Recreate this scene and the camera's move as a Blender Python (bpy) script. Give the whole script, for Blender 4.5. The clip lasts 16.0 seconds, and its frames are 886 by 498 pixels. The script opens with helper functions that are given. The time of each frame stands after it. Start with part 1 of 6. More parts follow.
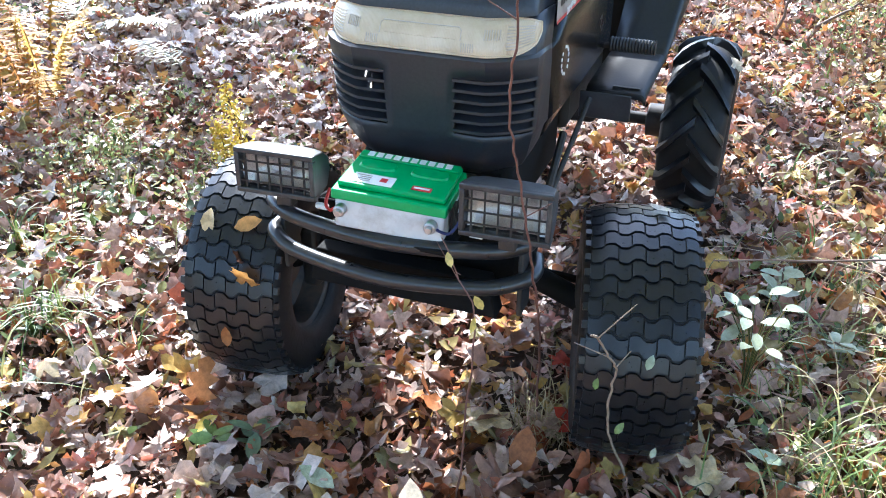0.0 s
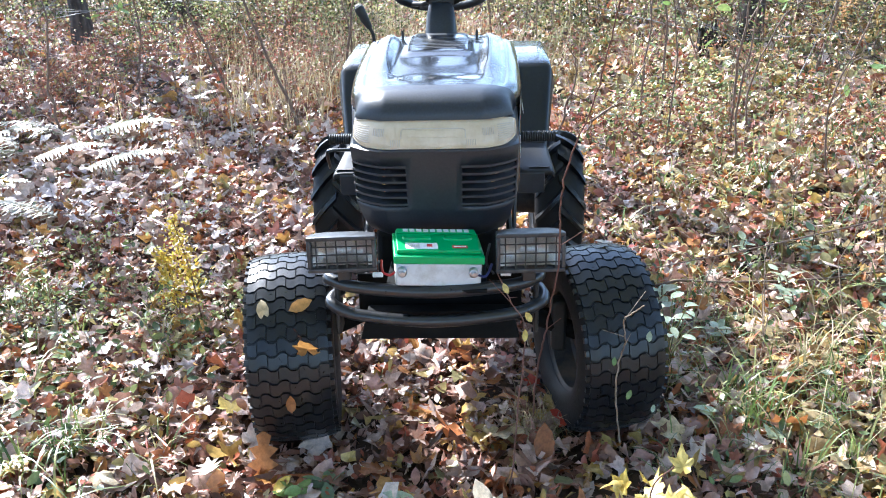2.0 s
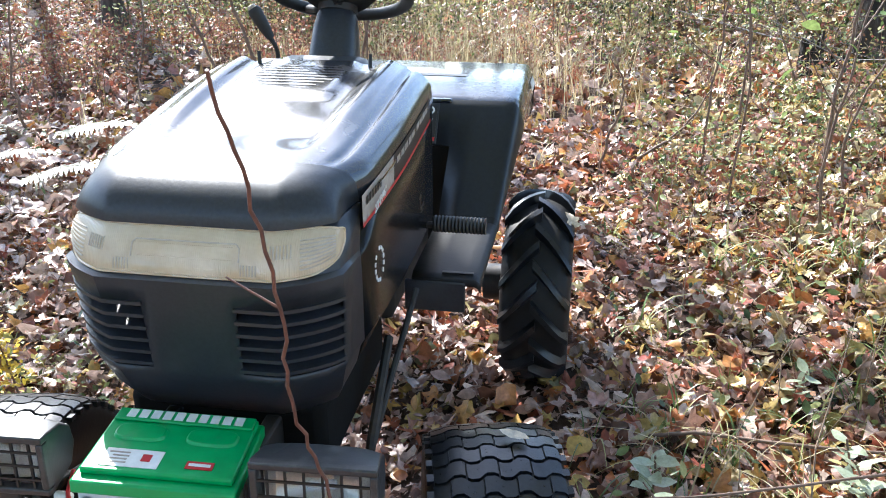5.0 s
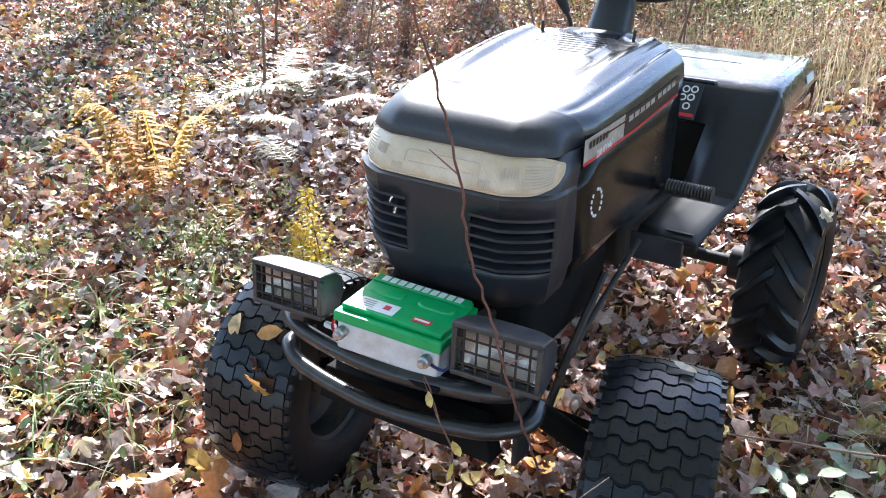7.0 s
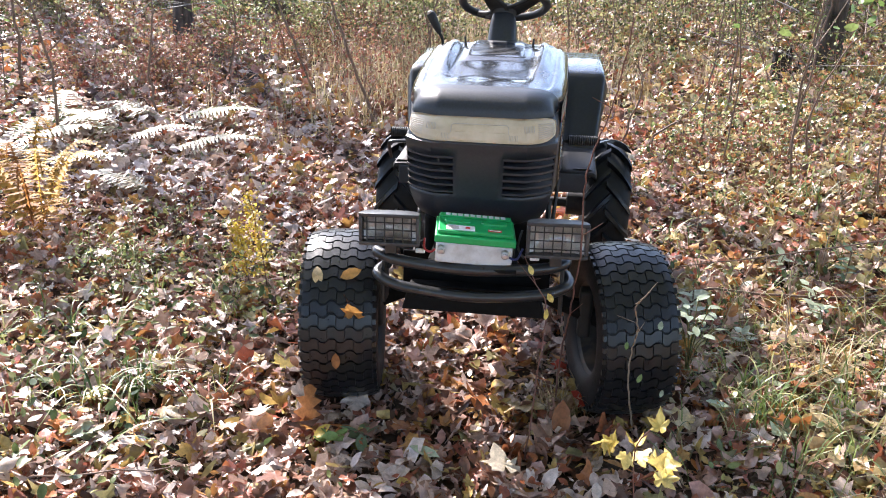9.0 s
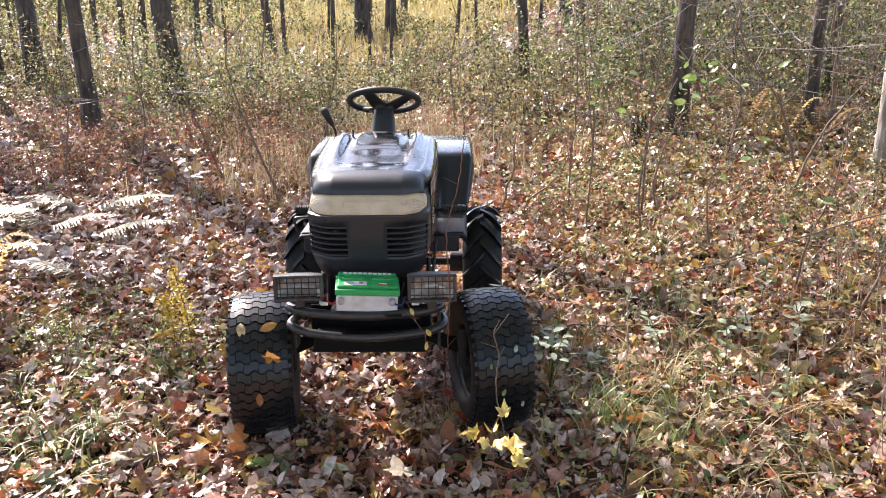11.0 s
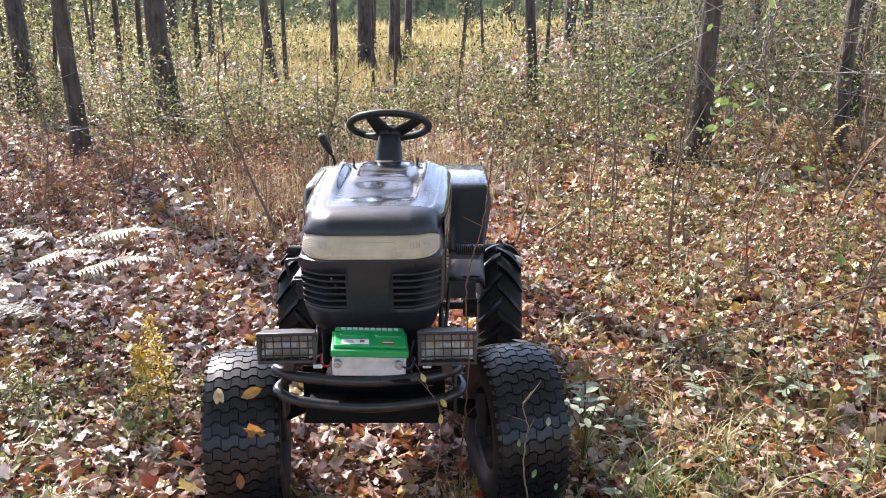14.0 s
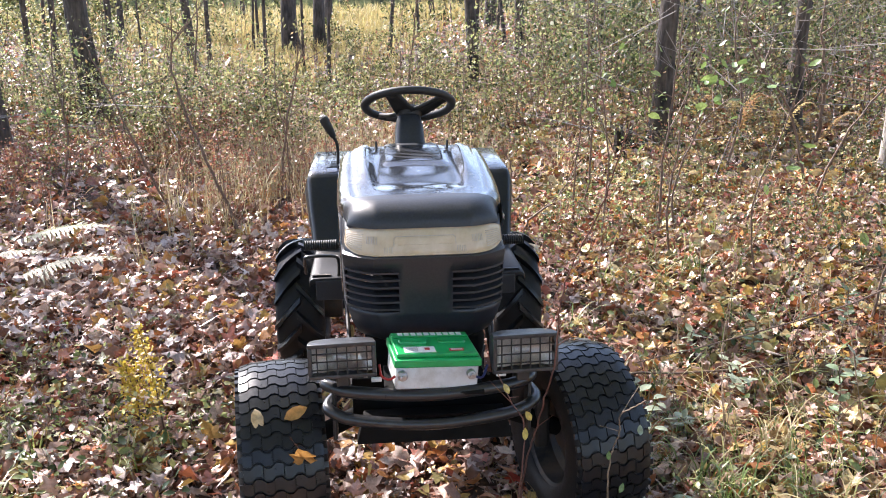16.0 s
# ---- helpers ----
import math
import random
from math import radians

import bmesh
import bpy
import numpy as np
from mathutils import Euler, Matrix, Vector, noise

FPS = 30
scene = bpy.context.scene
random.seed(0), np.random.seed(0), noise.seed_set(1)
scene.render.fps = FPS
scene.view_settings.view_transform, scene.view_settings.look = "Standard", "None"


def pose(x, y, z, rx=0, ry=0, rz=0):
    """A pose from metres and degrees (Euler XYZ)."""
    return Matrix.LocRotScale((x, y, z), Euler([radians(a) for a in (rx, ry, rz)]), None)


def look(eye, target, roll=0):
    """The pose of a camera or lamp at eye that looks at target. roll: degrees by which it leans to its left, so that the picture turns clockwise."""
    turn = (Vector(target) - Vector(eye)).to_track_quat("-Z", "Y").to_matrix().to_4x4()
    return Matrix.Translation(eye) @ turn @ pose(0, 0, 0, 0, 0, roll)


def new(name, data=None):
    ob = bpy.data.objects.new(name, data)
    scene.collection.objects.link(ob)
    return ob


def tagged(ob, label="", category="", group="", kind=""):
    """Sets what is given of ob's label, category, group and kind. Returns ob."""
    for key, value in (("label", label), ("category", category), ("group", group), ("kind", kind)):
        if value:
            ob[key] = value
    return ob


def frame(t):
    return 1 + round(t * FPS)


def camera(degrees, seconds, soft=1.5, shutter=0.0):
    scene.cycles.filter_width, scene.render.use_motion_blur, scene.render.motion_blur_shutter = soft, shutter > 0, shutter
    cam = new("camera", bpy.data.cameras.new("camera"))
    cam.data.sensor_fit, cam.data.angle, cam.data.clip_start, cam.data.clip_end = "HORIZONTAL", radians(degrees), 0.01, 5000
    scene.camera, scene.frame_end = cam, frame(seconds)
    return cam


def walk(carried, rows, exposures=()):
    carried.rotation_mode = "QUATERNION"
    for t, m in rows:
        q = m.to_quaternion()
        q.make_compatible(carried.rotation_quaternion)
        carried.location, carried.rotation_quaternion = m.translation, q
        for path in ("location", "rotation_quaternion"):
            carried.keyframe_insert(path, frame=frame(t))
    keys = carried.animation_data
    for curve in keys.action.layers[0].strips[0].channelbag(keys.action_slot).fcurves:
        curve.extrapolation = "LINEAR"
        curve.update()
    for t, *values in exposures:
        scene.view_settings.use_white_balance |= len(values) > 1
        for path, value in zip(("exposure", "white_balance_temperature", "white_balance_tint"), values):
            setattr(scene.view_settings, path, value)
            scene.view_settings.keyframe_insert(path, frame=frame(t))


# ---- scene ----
cam = camera(55.3, 16.0, soft=1.0)
PATH = [
    (0, (0.653, -1.332, 1.447), (0.026, 0.27, 0.426), -0.2),
    (0.5, (0.52, -1.556, 1.428), (0.038, 0.145, 0.493), -3.2),
    (1, (0.343, -1.756, 1.462), (0.087, 0.008, 0.556), -1.7),
    (1.5, (0.127, -1.915, 1.494), (0.01, -0.109, 0.644), -1.1),
    (2, (0.106, -2.023, 1.538), (0.034, -0.173, 0.781), -1.5),
    (2.5, (0.213, -2.064, 1.554), (0.07, -0.21, 0.818), -0.8),
    (3, (0.258, -2.069, 1.555), (0.081, -0.215, 0.826), -0.5),
    (3.5, (0.236, -1.902, 1.504), (0.07, -0.055, 0.753), -0.4),
    (3.7, (0.224, -1.765, 1.475), (0.071, 0.08, 0.718), -0.8),
    (5.8, (0.804, -0.67, 1.451), (0.066, 1.025, 0.689), -0.2),
    (6, (0.819, -0.714, 1.446), (-0.07, 0.916, 0.703), -0.1),
    (6.5, (0.892, -0.912, 1.453), (-0.142, 0.586, 0.623), 0.3),
    (7, (0.865, -1.15, 1.489), (-0.108, 0.397, 0.676), 1.0),
    (7.5, (0.783, -1.45, 1.531), (-0.138, 0.138, 0.737), 0.7),
    (8, (0.582, -1.617, 1.499), (0.001, 0.14, 0.742), 1.9),
    (8.5, (0.326, -1.873, 1.513), (-0.014, -0.048, 0.769), 2.0),
    (9, (0.227, -2.286, 1.563), (-0.018, -0.443, 0.826), 1.0),
    (9.5, (0.324, -2.596, 1.633), (0.112, -0.74, 0.918), -0.2),
    (10, (0.306, -2.848, 1.707), (0.238, -0.951, 1.076), 0.5),
    (10.2, (0.269, -2.918, 1.73), (0.244, -1.015, 1.114), 0.3),
    (12.3, (0.552, -2.896, 1.696), (0.466, -0.975, 1.146), -2.4),
    (12.5, (0.547, -2.835, 1.671), (0.479, -0.918, 1.107), -2.7),
    (13, (0.437, -2.609, 1.683), (0.49, -0.685, 1.139), -1.4),
    (13.5, (0.359, -2.49, 1.671), (0.4, -0.558, 1.159), -1.1),
    (14, (0.306, -2.408, 1.651), (0.257, -0.476, 1.136), -0.7),
    (14.5, (0.264, -2.219, 1.616), (0.093, -0.297, 1.091), -0.8),
    (15, (0.217, -2.149, 1.603), (0.068, -0.227, 1.069), -0.9),
    (15.5, (0.001, -2.098, 1.581), (0.0, -0.175, 1.031), -0.6),
    (16, (-0.136, -2.084, 1.591), (0.02, -0.167, 1.043), -0.7),
]
walk(cam, [(t, look(eye, target, roll)) for t, eye, target, roll in PATH],
     [(0, 2.4, 5620, 9), (2, 2.16, 5620, 9), (3.5, 2.16, 5620, 9), (6, 1.92, 6120, 10), (7, 2.06, 5970, 12), (8, 1.96, 5970, 14), (9.5, 1.84, 6570, 18), (12.5, 1.66, 6820, 22), (14.5, 1.7, 6420, 19), (16, 1.76, 6420, 18)])


# ---- light ----
SUN_AZ, SUN_EL = radians(-36), radians(39)          # from straight behind the tractor towards the path side
SUN_DIR = Vector((math.sin(SUN_AZ) * math.cos(SUN_EL), math.cos(SUN_AZ) * math.cos(SUN_EL), math.sin(SUN_EL)))
world = bpy.data.worlds.new("sky")
scene.world = world
world.use_nodes = True
_wn = world.node_tree.nodes
_sky = _wn.new("ShaderNodeTexSky")
_sky.sky_type = "NISHITA"
_sky.sun_disc = False
_sky.sun_elevation = SUN_EL
_sky.sun_rotation = SUN_AZ
world.node_tree.links.new(_sky.outputs[0], _wn["Background"].inputs[0])
_wn["Background"].inputs[1].default_value = 0.15
sun = new("sun", bpy.data.lights.new("sun", "SUN"))
sun.data.energy, sun.data.angle, sun.data.color = 4.7, radians(0.6), (1.0, 0.95, 0.88)
sun.matrix_world = look(SUN_DIR * 50, (0, 0, 0))


# ---- materials ----
def nodes_of(name):
    m = bpy.data.materials.new(name)
    m.use_nodes = True
    nt = m.node_tree
    b = nt.nodes["Principled BSDF"]
    return m, nt, b


def ramp(nt, fac, stops):
    r = nt.nodes.new("ShaderNodeValToRGB")
    e = r.color_ramp.elements
    while len(e) < len(stops):
        e.new(0.5)
    for k, (p, c) in enumerate(stops):
        e[k].position = p
        e[k].color = (*c, 1)
    if fac is not None:
        nt.links.new(fac, r.inputs[0])
    return r.outputs[0]


def noise_tex(nt, scale, detail=4, rough=0.6, coords="Object"):
    t = nt.nodes.new("ShaderNodeTexCoord")
    n = nt.nodes.new("ShaderNodeTexNoise")
    n.inputs["Scale"].default_value = scale
    n.inputs["Detail"].default_value = detail
    n.inputs["Roughness"].default_value = rough
    nt.links.new(t.outputs[coords], n.inputs["Vector"])
    return n.outputs["Fac"]


def bump(nt, b, height, strength, dist=0.01):
    n = nt.nodes.new("ShaderNodeBump")
    n.inputs["Strength"].default_value = strength
    n.inputs["Distance"].default_value = dist
    nt.links.new(height, n.inputs["Height"])
    nt.links.new(n.outputs[0], b.inputs["Normal"])


def surface(name, dark, light, scale=20, rough=(0.4, 0.6), metal=0.0, relief=0.1, dust=None, dust_at=(0.55, 0.75), dust_scale=6, coat=0.0, spec=0.5):
    """Two colours over a fine grain, gloss that varies with it, and a coarser layer of dust or dirt."""
    m, nt, b = nodes_of(name)
    fine = noise_tex(nt, scale, 6, 0.65)
    col = ramp(nt, fine, [(0.3, dark), (0.7, light)])
    mr = nt.nodes.new("ShaderNodeMapRange")
    mr.inputs["To Min"].default_value, mr.inputs["To Max"].default_value = rough
    nt.links.new(fine, mr.inputs["Value"])
    rough_out = mr.outputs[0]
    if dust:
        big = noise_tex(nt, dust_scale, 7, 0.7)
        mask = ramp(nt, big, [(dust_at[0], (0, 0, 0)), (dust_at[1], (1, 1, 1))])
        mix = nt.nodes.new("ShaderNodeMix")
        mix.data_type = "RGBA"
        nt.links.new(mask, mix.inputs[0])
        nt.links.new(col, mix.inputs[6])
        mix.inputs[7].default_value = (*dust, 1)
        col = mix.outputs[2]
        mx = nt.nodes.new("ShaderNodeMath")
        mx.operation = "MULTIPLY_ADD"
        nt.links.new(mask, mx.inputs[0])
        mx.inputs[1].default_value = 0.35
        nt.links.new(rough_out, mx.inputs[2])
        rough_out = mx.outputs[0]
    nt.links.new(col, b.inputs["Base Color"])
    nt.links.new(rough_out, b.inputs["Roughness"])
    b.inputs["Metallic"].default_value = metal
    b.inputs["Specular IOR Level"].default_value = spec
    b.inputs["Coat Weight"].default_value = coat
    b.inputs["Coat Roughness"].default_value = 0.10
    if relief:
        bump(nt, b, fine, relief, 0.004)
    return m


def foliage(name, stops, translucent=0.35, rough=0.5, per_object=False, vein=60, spec=0.6):
    """Leaf stuff: a colour for each leaf, mottled, with light shining through."""
    m, nt, b = nodes_of(name)
    if per_object:
        src = nt.nodes.new("ShaderNodeObjectInfo").outputs["Random"]
    else:
        src = nt.nodes.new("ShaderNodeNewGeometry").outputs["Random Per Island"]
    col = ramp(nt, src, stops)
    mott = noise_tex(nt, vein, 4, 0.7)
    hsv = nt.nodes.new("ShaderNodeHueSaturation")
    mr = nt.nodes.new("ShaderNodeMapRange")
    mr.inputs["From Min"].default_value, mr.inputs["From Max"].default_value = 0.3, 0.7
    mr.inputs["To Min"].default_value, mr.inputs["To Max"].default_value = 0.6, 1.3
    nt.links.new(mott, mr.inputs["Value"])
    nt.links.new(mr.outputs[0], hsv.inputs["Value"])
    nt.links.new(col, hsv.inputs["Color"])
    nt.links.new(hsv.outputs[0], b.inputs["Base Color"])
    b.inputs["Roughness"].default_value = rough
    b.inputs["Specular IOR Level"].default_value = spec
    bump(nt, b, mott, 0.3, 0.004)
    tr = nt.nodes.new("ShaderNodeBsdfTranslucent")
    nt.links.new(hsv.outputs[0], tr.inputs["Color"])
    ms = nt.nodes.new("ShaderNodeMixShader")
    ms.inputs[0].default_value = translucent
    nt.links.new(b.outputs[0], ms.inputs[1])
    nt.links.new(tr.outputs[0], ms.inputs[2])
    nt.links.new(ms.outputs[0], nt.nodes["Material Output"].inputs[0])
    return m


def plain(name, col, rough=0.5, metal=0.0, spec=0.5):
    m, nt, b = nodes_of(name)
    b.inputs["Base Color"].default_value = (*col, 1)
    b.inputs["Roughness"].default_value = rough
    b.inputs["Metallic"].default_value = metal
    b.inputs["Specular IOR Level"].default_value = spec
    return m


M_HOOD = surface("hood_paint", (0.010, 0.011, 0.014), (0.017, 0.019, 0.023), 40, (0.18, 0.28), relief=0.012, dust=(0.07, 0.073, 0.078), dust_at=(0.56, 0.95), dust_scale=9, coat=0.8)
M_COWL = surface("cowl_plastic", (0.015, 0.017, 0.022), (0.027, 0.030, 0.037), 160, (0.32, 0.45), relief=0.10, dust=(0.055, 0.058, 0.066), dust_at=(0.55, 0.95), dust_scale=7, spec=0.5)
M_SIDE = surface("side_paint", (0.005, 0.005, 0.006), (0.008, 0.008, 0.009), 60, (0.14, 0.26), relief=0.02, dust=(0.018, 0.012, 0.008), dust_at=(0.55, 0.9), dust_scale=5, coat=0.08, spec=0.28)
M_FENDER = surface("fender_paint", (0.007, 0.009, 0.012), (0.013, 0.016, 0.021), 50, (0.12, 0.24), relief=0.010, dust=(0.10, 0.112, 0.128), dust_at=(0.46, 0.85), dust_scale=8, coat=0.7)
# darker, duller copy of the fender paint, with the front wall's shade in its colour
M_PAN_SHADE = surface("pan_shade", (0.006, 0.008, 0.011), (0.012, 0.015, 0.019), 90, (0.28, 0.42), relief=0.04, dust=(0.03, 0.03, 0.03), dust_at=(0.6, 0.95), dust_scale=8, spec=0.4)
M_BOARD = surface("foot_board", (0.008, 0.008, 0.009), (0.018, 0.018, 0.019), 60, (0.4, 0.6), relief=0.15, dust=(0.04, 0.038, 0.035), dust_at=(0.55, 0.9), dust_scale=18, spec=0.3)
M_TYRE = surface("tyre_rubber", (0.005, 0.005, 0.0056), (0.011, 0.011, 0.012), 90, (0.45, 0.68), relief=0.2, dust=(0.026, 0.023, 0.020), dust_at=(0.55, 0.8), dust_scale=11, spec=0.3)
M_TREAD = surface("tread_rubber", (0.005, 0.0056, 0.007), (0.012, 0.013, 0.0155), 120, (0.22, 0.38), relief=0.12, dust=(0.020, 0.019, 0.019), dust_at=(0.6, 0.9), dust_scale=9, spec=0.42)
M_RIM = surface("rim_steel", (0.02, 0.02, 0.022), (0.045, 0.042, 0.04), 30, (0.4, 0.6), metal=0.3, relief=0.1, dust=(0.14, 0.10, 0.07), dust_at=(0.45, 0.7), dust_scale=8)
M_BAR = surface("bar_paint", (0.012, 0.012, 0.013), (0.022, 0.022, 0.024), 50, (0.22, 0.38), relief=0.06, dust=(0.09, 0.08, 0.07), dust_at=(0.6, 0.85), dust_scale=12, coat=0.2)
M_STEEL = surface("frame_steel", (0.012, 0.012, 0.012), (0.03, 0.028, 0.026), 35, (0.45, 0.7), metal=0.2, relief=0.2, dust=(0.10, 0.07, 0.05), dust_at=(0.5, 0.75))
# near black and dull: shade underneath set by colour, against light bounced off the ground
M_UNDER = surface("underside_dark", (0.004, 0.004, 0.004), (0.010, 0.0095, 0.009), 25, (0.7, 0.9), relief=0.2, spec=0.12)
M_ENGINE = surface("engine_grime", (0.008, 0.008, 0.008), (0.02, 0.019, 0.018), 25, (0.5, 0.8), metal=0.3, relief=0.3)
M_LAMP = surface("lamp_housing", (0.016, 0.0165, 0.018), (0.034, 0.035, 0.038), 120, (0.32, 0.46), relief=0.08, dust=(0.11, 0.107, 0.10), dust_at=(0.5, 0.85), dust_scale=15, spec=0.6)
M_MESH = plain("lamp_guard", (0.012, 0.012, 0.012), 0.45)
M_CHROME = surface("reflector", (0.50, 0.47, 0.43), (0.66, 0.62, 0.57), 30, (0.28, 0.45), metal=0.85, relief=0.15)
M_BOLT = surface("bolt_steel", (0.35, 0.35, 0.36), (0.55, 0.55, 0.56), 60, (0.25, 0.45), metal=0.9, relief=0.1)
M_GREEN = surface("battery_lid", (0.0, 0.28, 0.07), (0.005, 0.36, 0.10), 30, (0.3, 0.42), relief=0.05, dust=(0.10, 0.26, 0.13), dust_at=(0.55, 0.9), dust_scale=20)
M_CASE = surface("battery_case", (0.52, 0.53, 0.54), (0.64, 0.65, 0.65), 25, (0.4, 0.55), relief=0.05, dust=(0.33, 0.29, 0.24), dust_at=(0.5, 0.85), dust_scale=14)
M_WHITE = surface("white_print", (0.62, 0.64, 0.62), (0.78, 0.79, 0.78), 80, (0.4, 0.5), relief=0.0)
M_RED = plain("red_print", (0.50, 0.025, 0.03), 0.4)
M_DECAL = surface("decal_grey", (0.30, 0.27, 0.24), (0.42, 0.38, 0.34), 60, (0.35, 0.5), relief=0.0, dust=(0.22, 0.16, 0.11), dust_at=(0.5, 0.8), dust_scale=20)
M_INK = plain("black_print", (0.015, 0.015, 0.015), 0.45)
M_ORANGE = plain("orange_print", (0.65, 0.30, 0.06), 0.5)
M_RUBBER = surface("grip_rubber", (0.012, 0.012, 0.012), (0.025, 0.025, 0.026), 80, (0.5, 0.7), relief=0.1)
M_WIRE = plain("wire_red", (0.35, 0.01, 0.01), 0.4)
M_BLUE = plain("wire_blue", (0.02, 0.03, 0.12), 0.4)


def lens_material():
    m, nt, b = nodes_of("headlamp_lens")
    t = nt.nodes.new("ShaderNodeTexCoord")
    n = noise_tex(nt, 14, 5, 0.6)
    nt.links.new(ramp(nt, n, [(0.35, (0.62, 0.49, 0.33)), (0.7, (0.78, 0.65, 0.48))]), b.inputs["Base Color"])
    w = nt.nodes.new("ShaderNodeTexWave")
    w.wave_type, w.bands_direction = "BANDS", "X"
    w.inputs["Scale"].default_value = 95
    w.inputs["Distortion"].default_value = 0.2
    nt.links.new(t.outputs["Object"], w.inputs["Vector"])
    b.inputs["Roughness"].default_value = 0.22
    b.inputs["Transmission Weight"].default_value = 0.15
    b.inputs["Coat Weight"].default_value = 0.25
    b.inputs["Coat Roughness"].default_value = 0.15
    bump(nt, b, w.outputs["Fac"], 0.25, 0.002)
    return m


M_LENS = lens_material()
M_LENS_RIB = surface("lens_rib", (0.40, 0.34, 0.26), (0.52, 0.45, 0.36), 40, (0.4, 0.55), relief=0.05)


def clear_glass():
    m, nt, b = nodes_of("lamp_glass")
    b.inputs["Base Color"].default_value = (0.95, 0.95, 0.95, 1)
    b.inputs["Roughness"].default_value = 0.05
    b.inputs["Transmission Weight"].default_value = 1.0
    b.inputs["IOR"].default_value = 1.25
    return m


M_GLASS = clear_glass()

LITTER = [(0.0, (0.09, 0.04, 0.026)), (0.14, (0.21, 0.09, 0.055)), (0.28, (0.38, 0.21, 0.15)), (0.42, (0.50, 0.35, 0.28)), (0.58, (0.63, 0.51, 0.43)), (0.68, (0.34, 0.09, 0.055)), (0.79, (0.46, 0.17, 0.06)), (0.90, (0.55, 0.36, 0.10)), (1.0, (0.22, 0.21, 0.10))]
M_LITTER = foliage("leaf_litter", LITTER, 0.22, 0.34, vein=45, spec=0.55)
M_LEAF = foliage("fallen_leaf", LITTER, 0.22, 0.30, per_object=True, vein=45, spec=0.75)
M_PALE_LITTER = foliage("pale_litter", [(0, (0.44, 0.31, 0.26)), (0.7, (0.62, 0.50, 0.43)), (1, (0.50, 0.32, 0.22))], 0.22, 0.3, vein=45, spec=0.75)
M_TAN_LITTER = foliage("tan_litter", [(0, (0.13, 0.08, 0.037)), (0.3, (0.33, 0.22, 0.095)), (0.55, (0.50, 0.37, 0.17)), (0.75, (0.58, 0.48, 0.28)), (0.88, (0.46, 0.30, 0.06)), (1, (0.19, 0.20, 0.08))], 0.25, 0.36, vein=45, spec=0.5)
M_LEAF_YELLOW = foliage("yellow_leaf", [(0, (0.60, 0.43, 0.07)), (1, (0.70, 0.57, 0.20))], 0.35, 0.4, per_object=True)
M_LEAF_PALE = foliage("pale_leaf", [(0, (0.62, 0.52, 0.38)), (1, (0.70, 0.62, 0.50))], 0.3, 0.4, per_object=True)
M_LEAF_ORANGE = foliage("orange_leaf", [(0, (0.34, 0.125, 0.04)), (1, (0.48, 0.25, 0.07))], 0.35, 0.4, per_object=True)
M_LEAF_GREEN = foliage("green_leaf", [(0, (0.13, 0.22, 0.06)), (1, (0.24, 0.32, 0.10))], 0.35, 0.4, per_object=True)
M_LEAF_TAN = foliage("tan_leaf", [(0, (0.52, 0.38, 0.20)), (1, (0.62, 0.50, 0.28))], 0.3, 0.4, per_object=True)
M_LEAF_RUST = foliage("rust_leaf", [(0, (0.24, 0.085, 0.03)), (1, (0.40, 0.16, 0.05))], 0.3, 0.5, per_object=True, spec=0.4)
M_LEAF_SAGE = foliage("sage_leaf", [(0, (0.34, 0.42, 0.28)), (1, (0.46, 0.52, 0.36))], 0.3, 0.4, per_object=True)
M_LEAF_RED = foliage("red_leaf", [(0, (0.45, 0.04, 0.03)), (1, (0.50, 0.08, 0.04))], 0.35, 0.4, per_object=True)
M_GRASS = foliage("grass", [(0, (0.05, 0.09, 0.022)), (0.35, (0.12, 0.18, 0.045)), (0.65, (0.24, 0.29, 0.08)), (0.88, (0.40, 0.38, 0.15)), (1, (0.46, 0.38, 0.20))], 0.35, 0.45, vein=20)
M_STRAW = foliage("straw", [(0, (0.34, 0.25, 0.13)), (0.5, (0.58, 0.49, 0.31)), (0.8, (0.40, 0.37, 0.20)), (1, (0.36, 0.21, 0.12))], 0.4, 0.5, vein=20, spec=0.35)
M_HERB = foliage("herb", [(0, (0.035, 0.06, 0.02)), (0.35, (0.10, 0.14, 0.05)), (0.65, (0.22, 0.26, 0.09)), (0.85, (0.38, 0.36, 0.13)), (1, (0.42, 0.32, 0.13))], 0.3, 0.38, vein=40, spec=0.5)
M_SHRUB = foliage("shrub_leaf", [(0, (0.025, 0.035, 0.014)), (0.3, (0.10, 0.12, 0.042)), (0.55, (0.27, 0.28, 0.105)), (0.8, (0.48, 0.45, 0.21)), (0.95, (0.38, 0.26, 0.13)), (1, (0.30, 0.14, 0.085))], 0.45, 0.5, vein=40, spec=0.3)
M_LIME = foliage("lime_leaf", [(0, (0.07, 0.10, 0.035)), (0.5, (0.24, 0.29, 0.11)), (0.9, (0.47, 0.47, 0.22)), (1, (0.42, 0.29, 0.13))], 0.5, 0.5, vein=40, spec=0.35)
M_THICK = foliage("thicket_leaf", [(0, (0.02, 0.032, 0.012)), (0.4, (0.07, 0.10, 0.032)), (0.7, (0.18, 0.21, 0.08)), (0.88, (0.34, 0.30, 0.13)), (1, (0.24, 0.10, 0.055))], 0.4, 0.5, vein=40, spec=0.35)
M_FIELD = foliage("field_grass", [(0, (0.42, 0.33, 0.12)), (0.5, (0.56, 0.46, 0.20)), (0.8, (0.34, 0.32, 0.12)), (1, (0.40, 0.26, 0.10))], 0.4, 0.5, vein=20, spec=0.3)
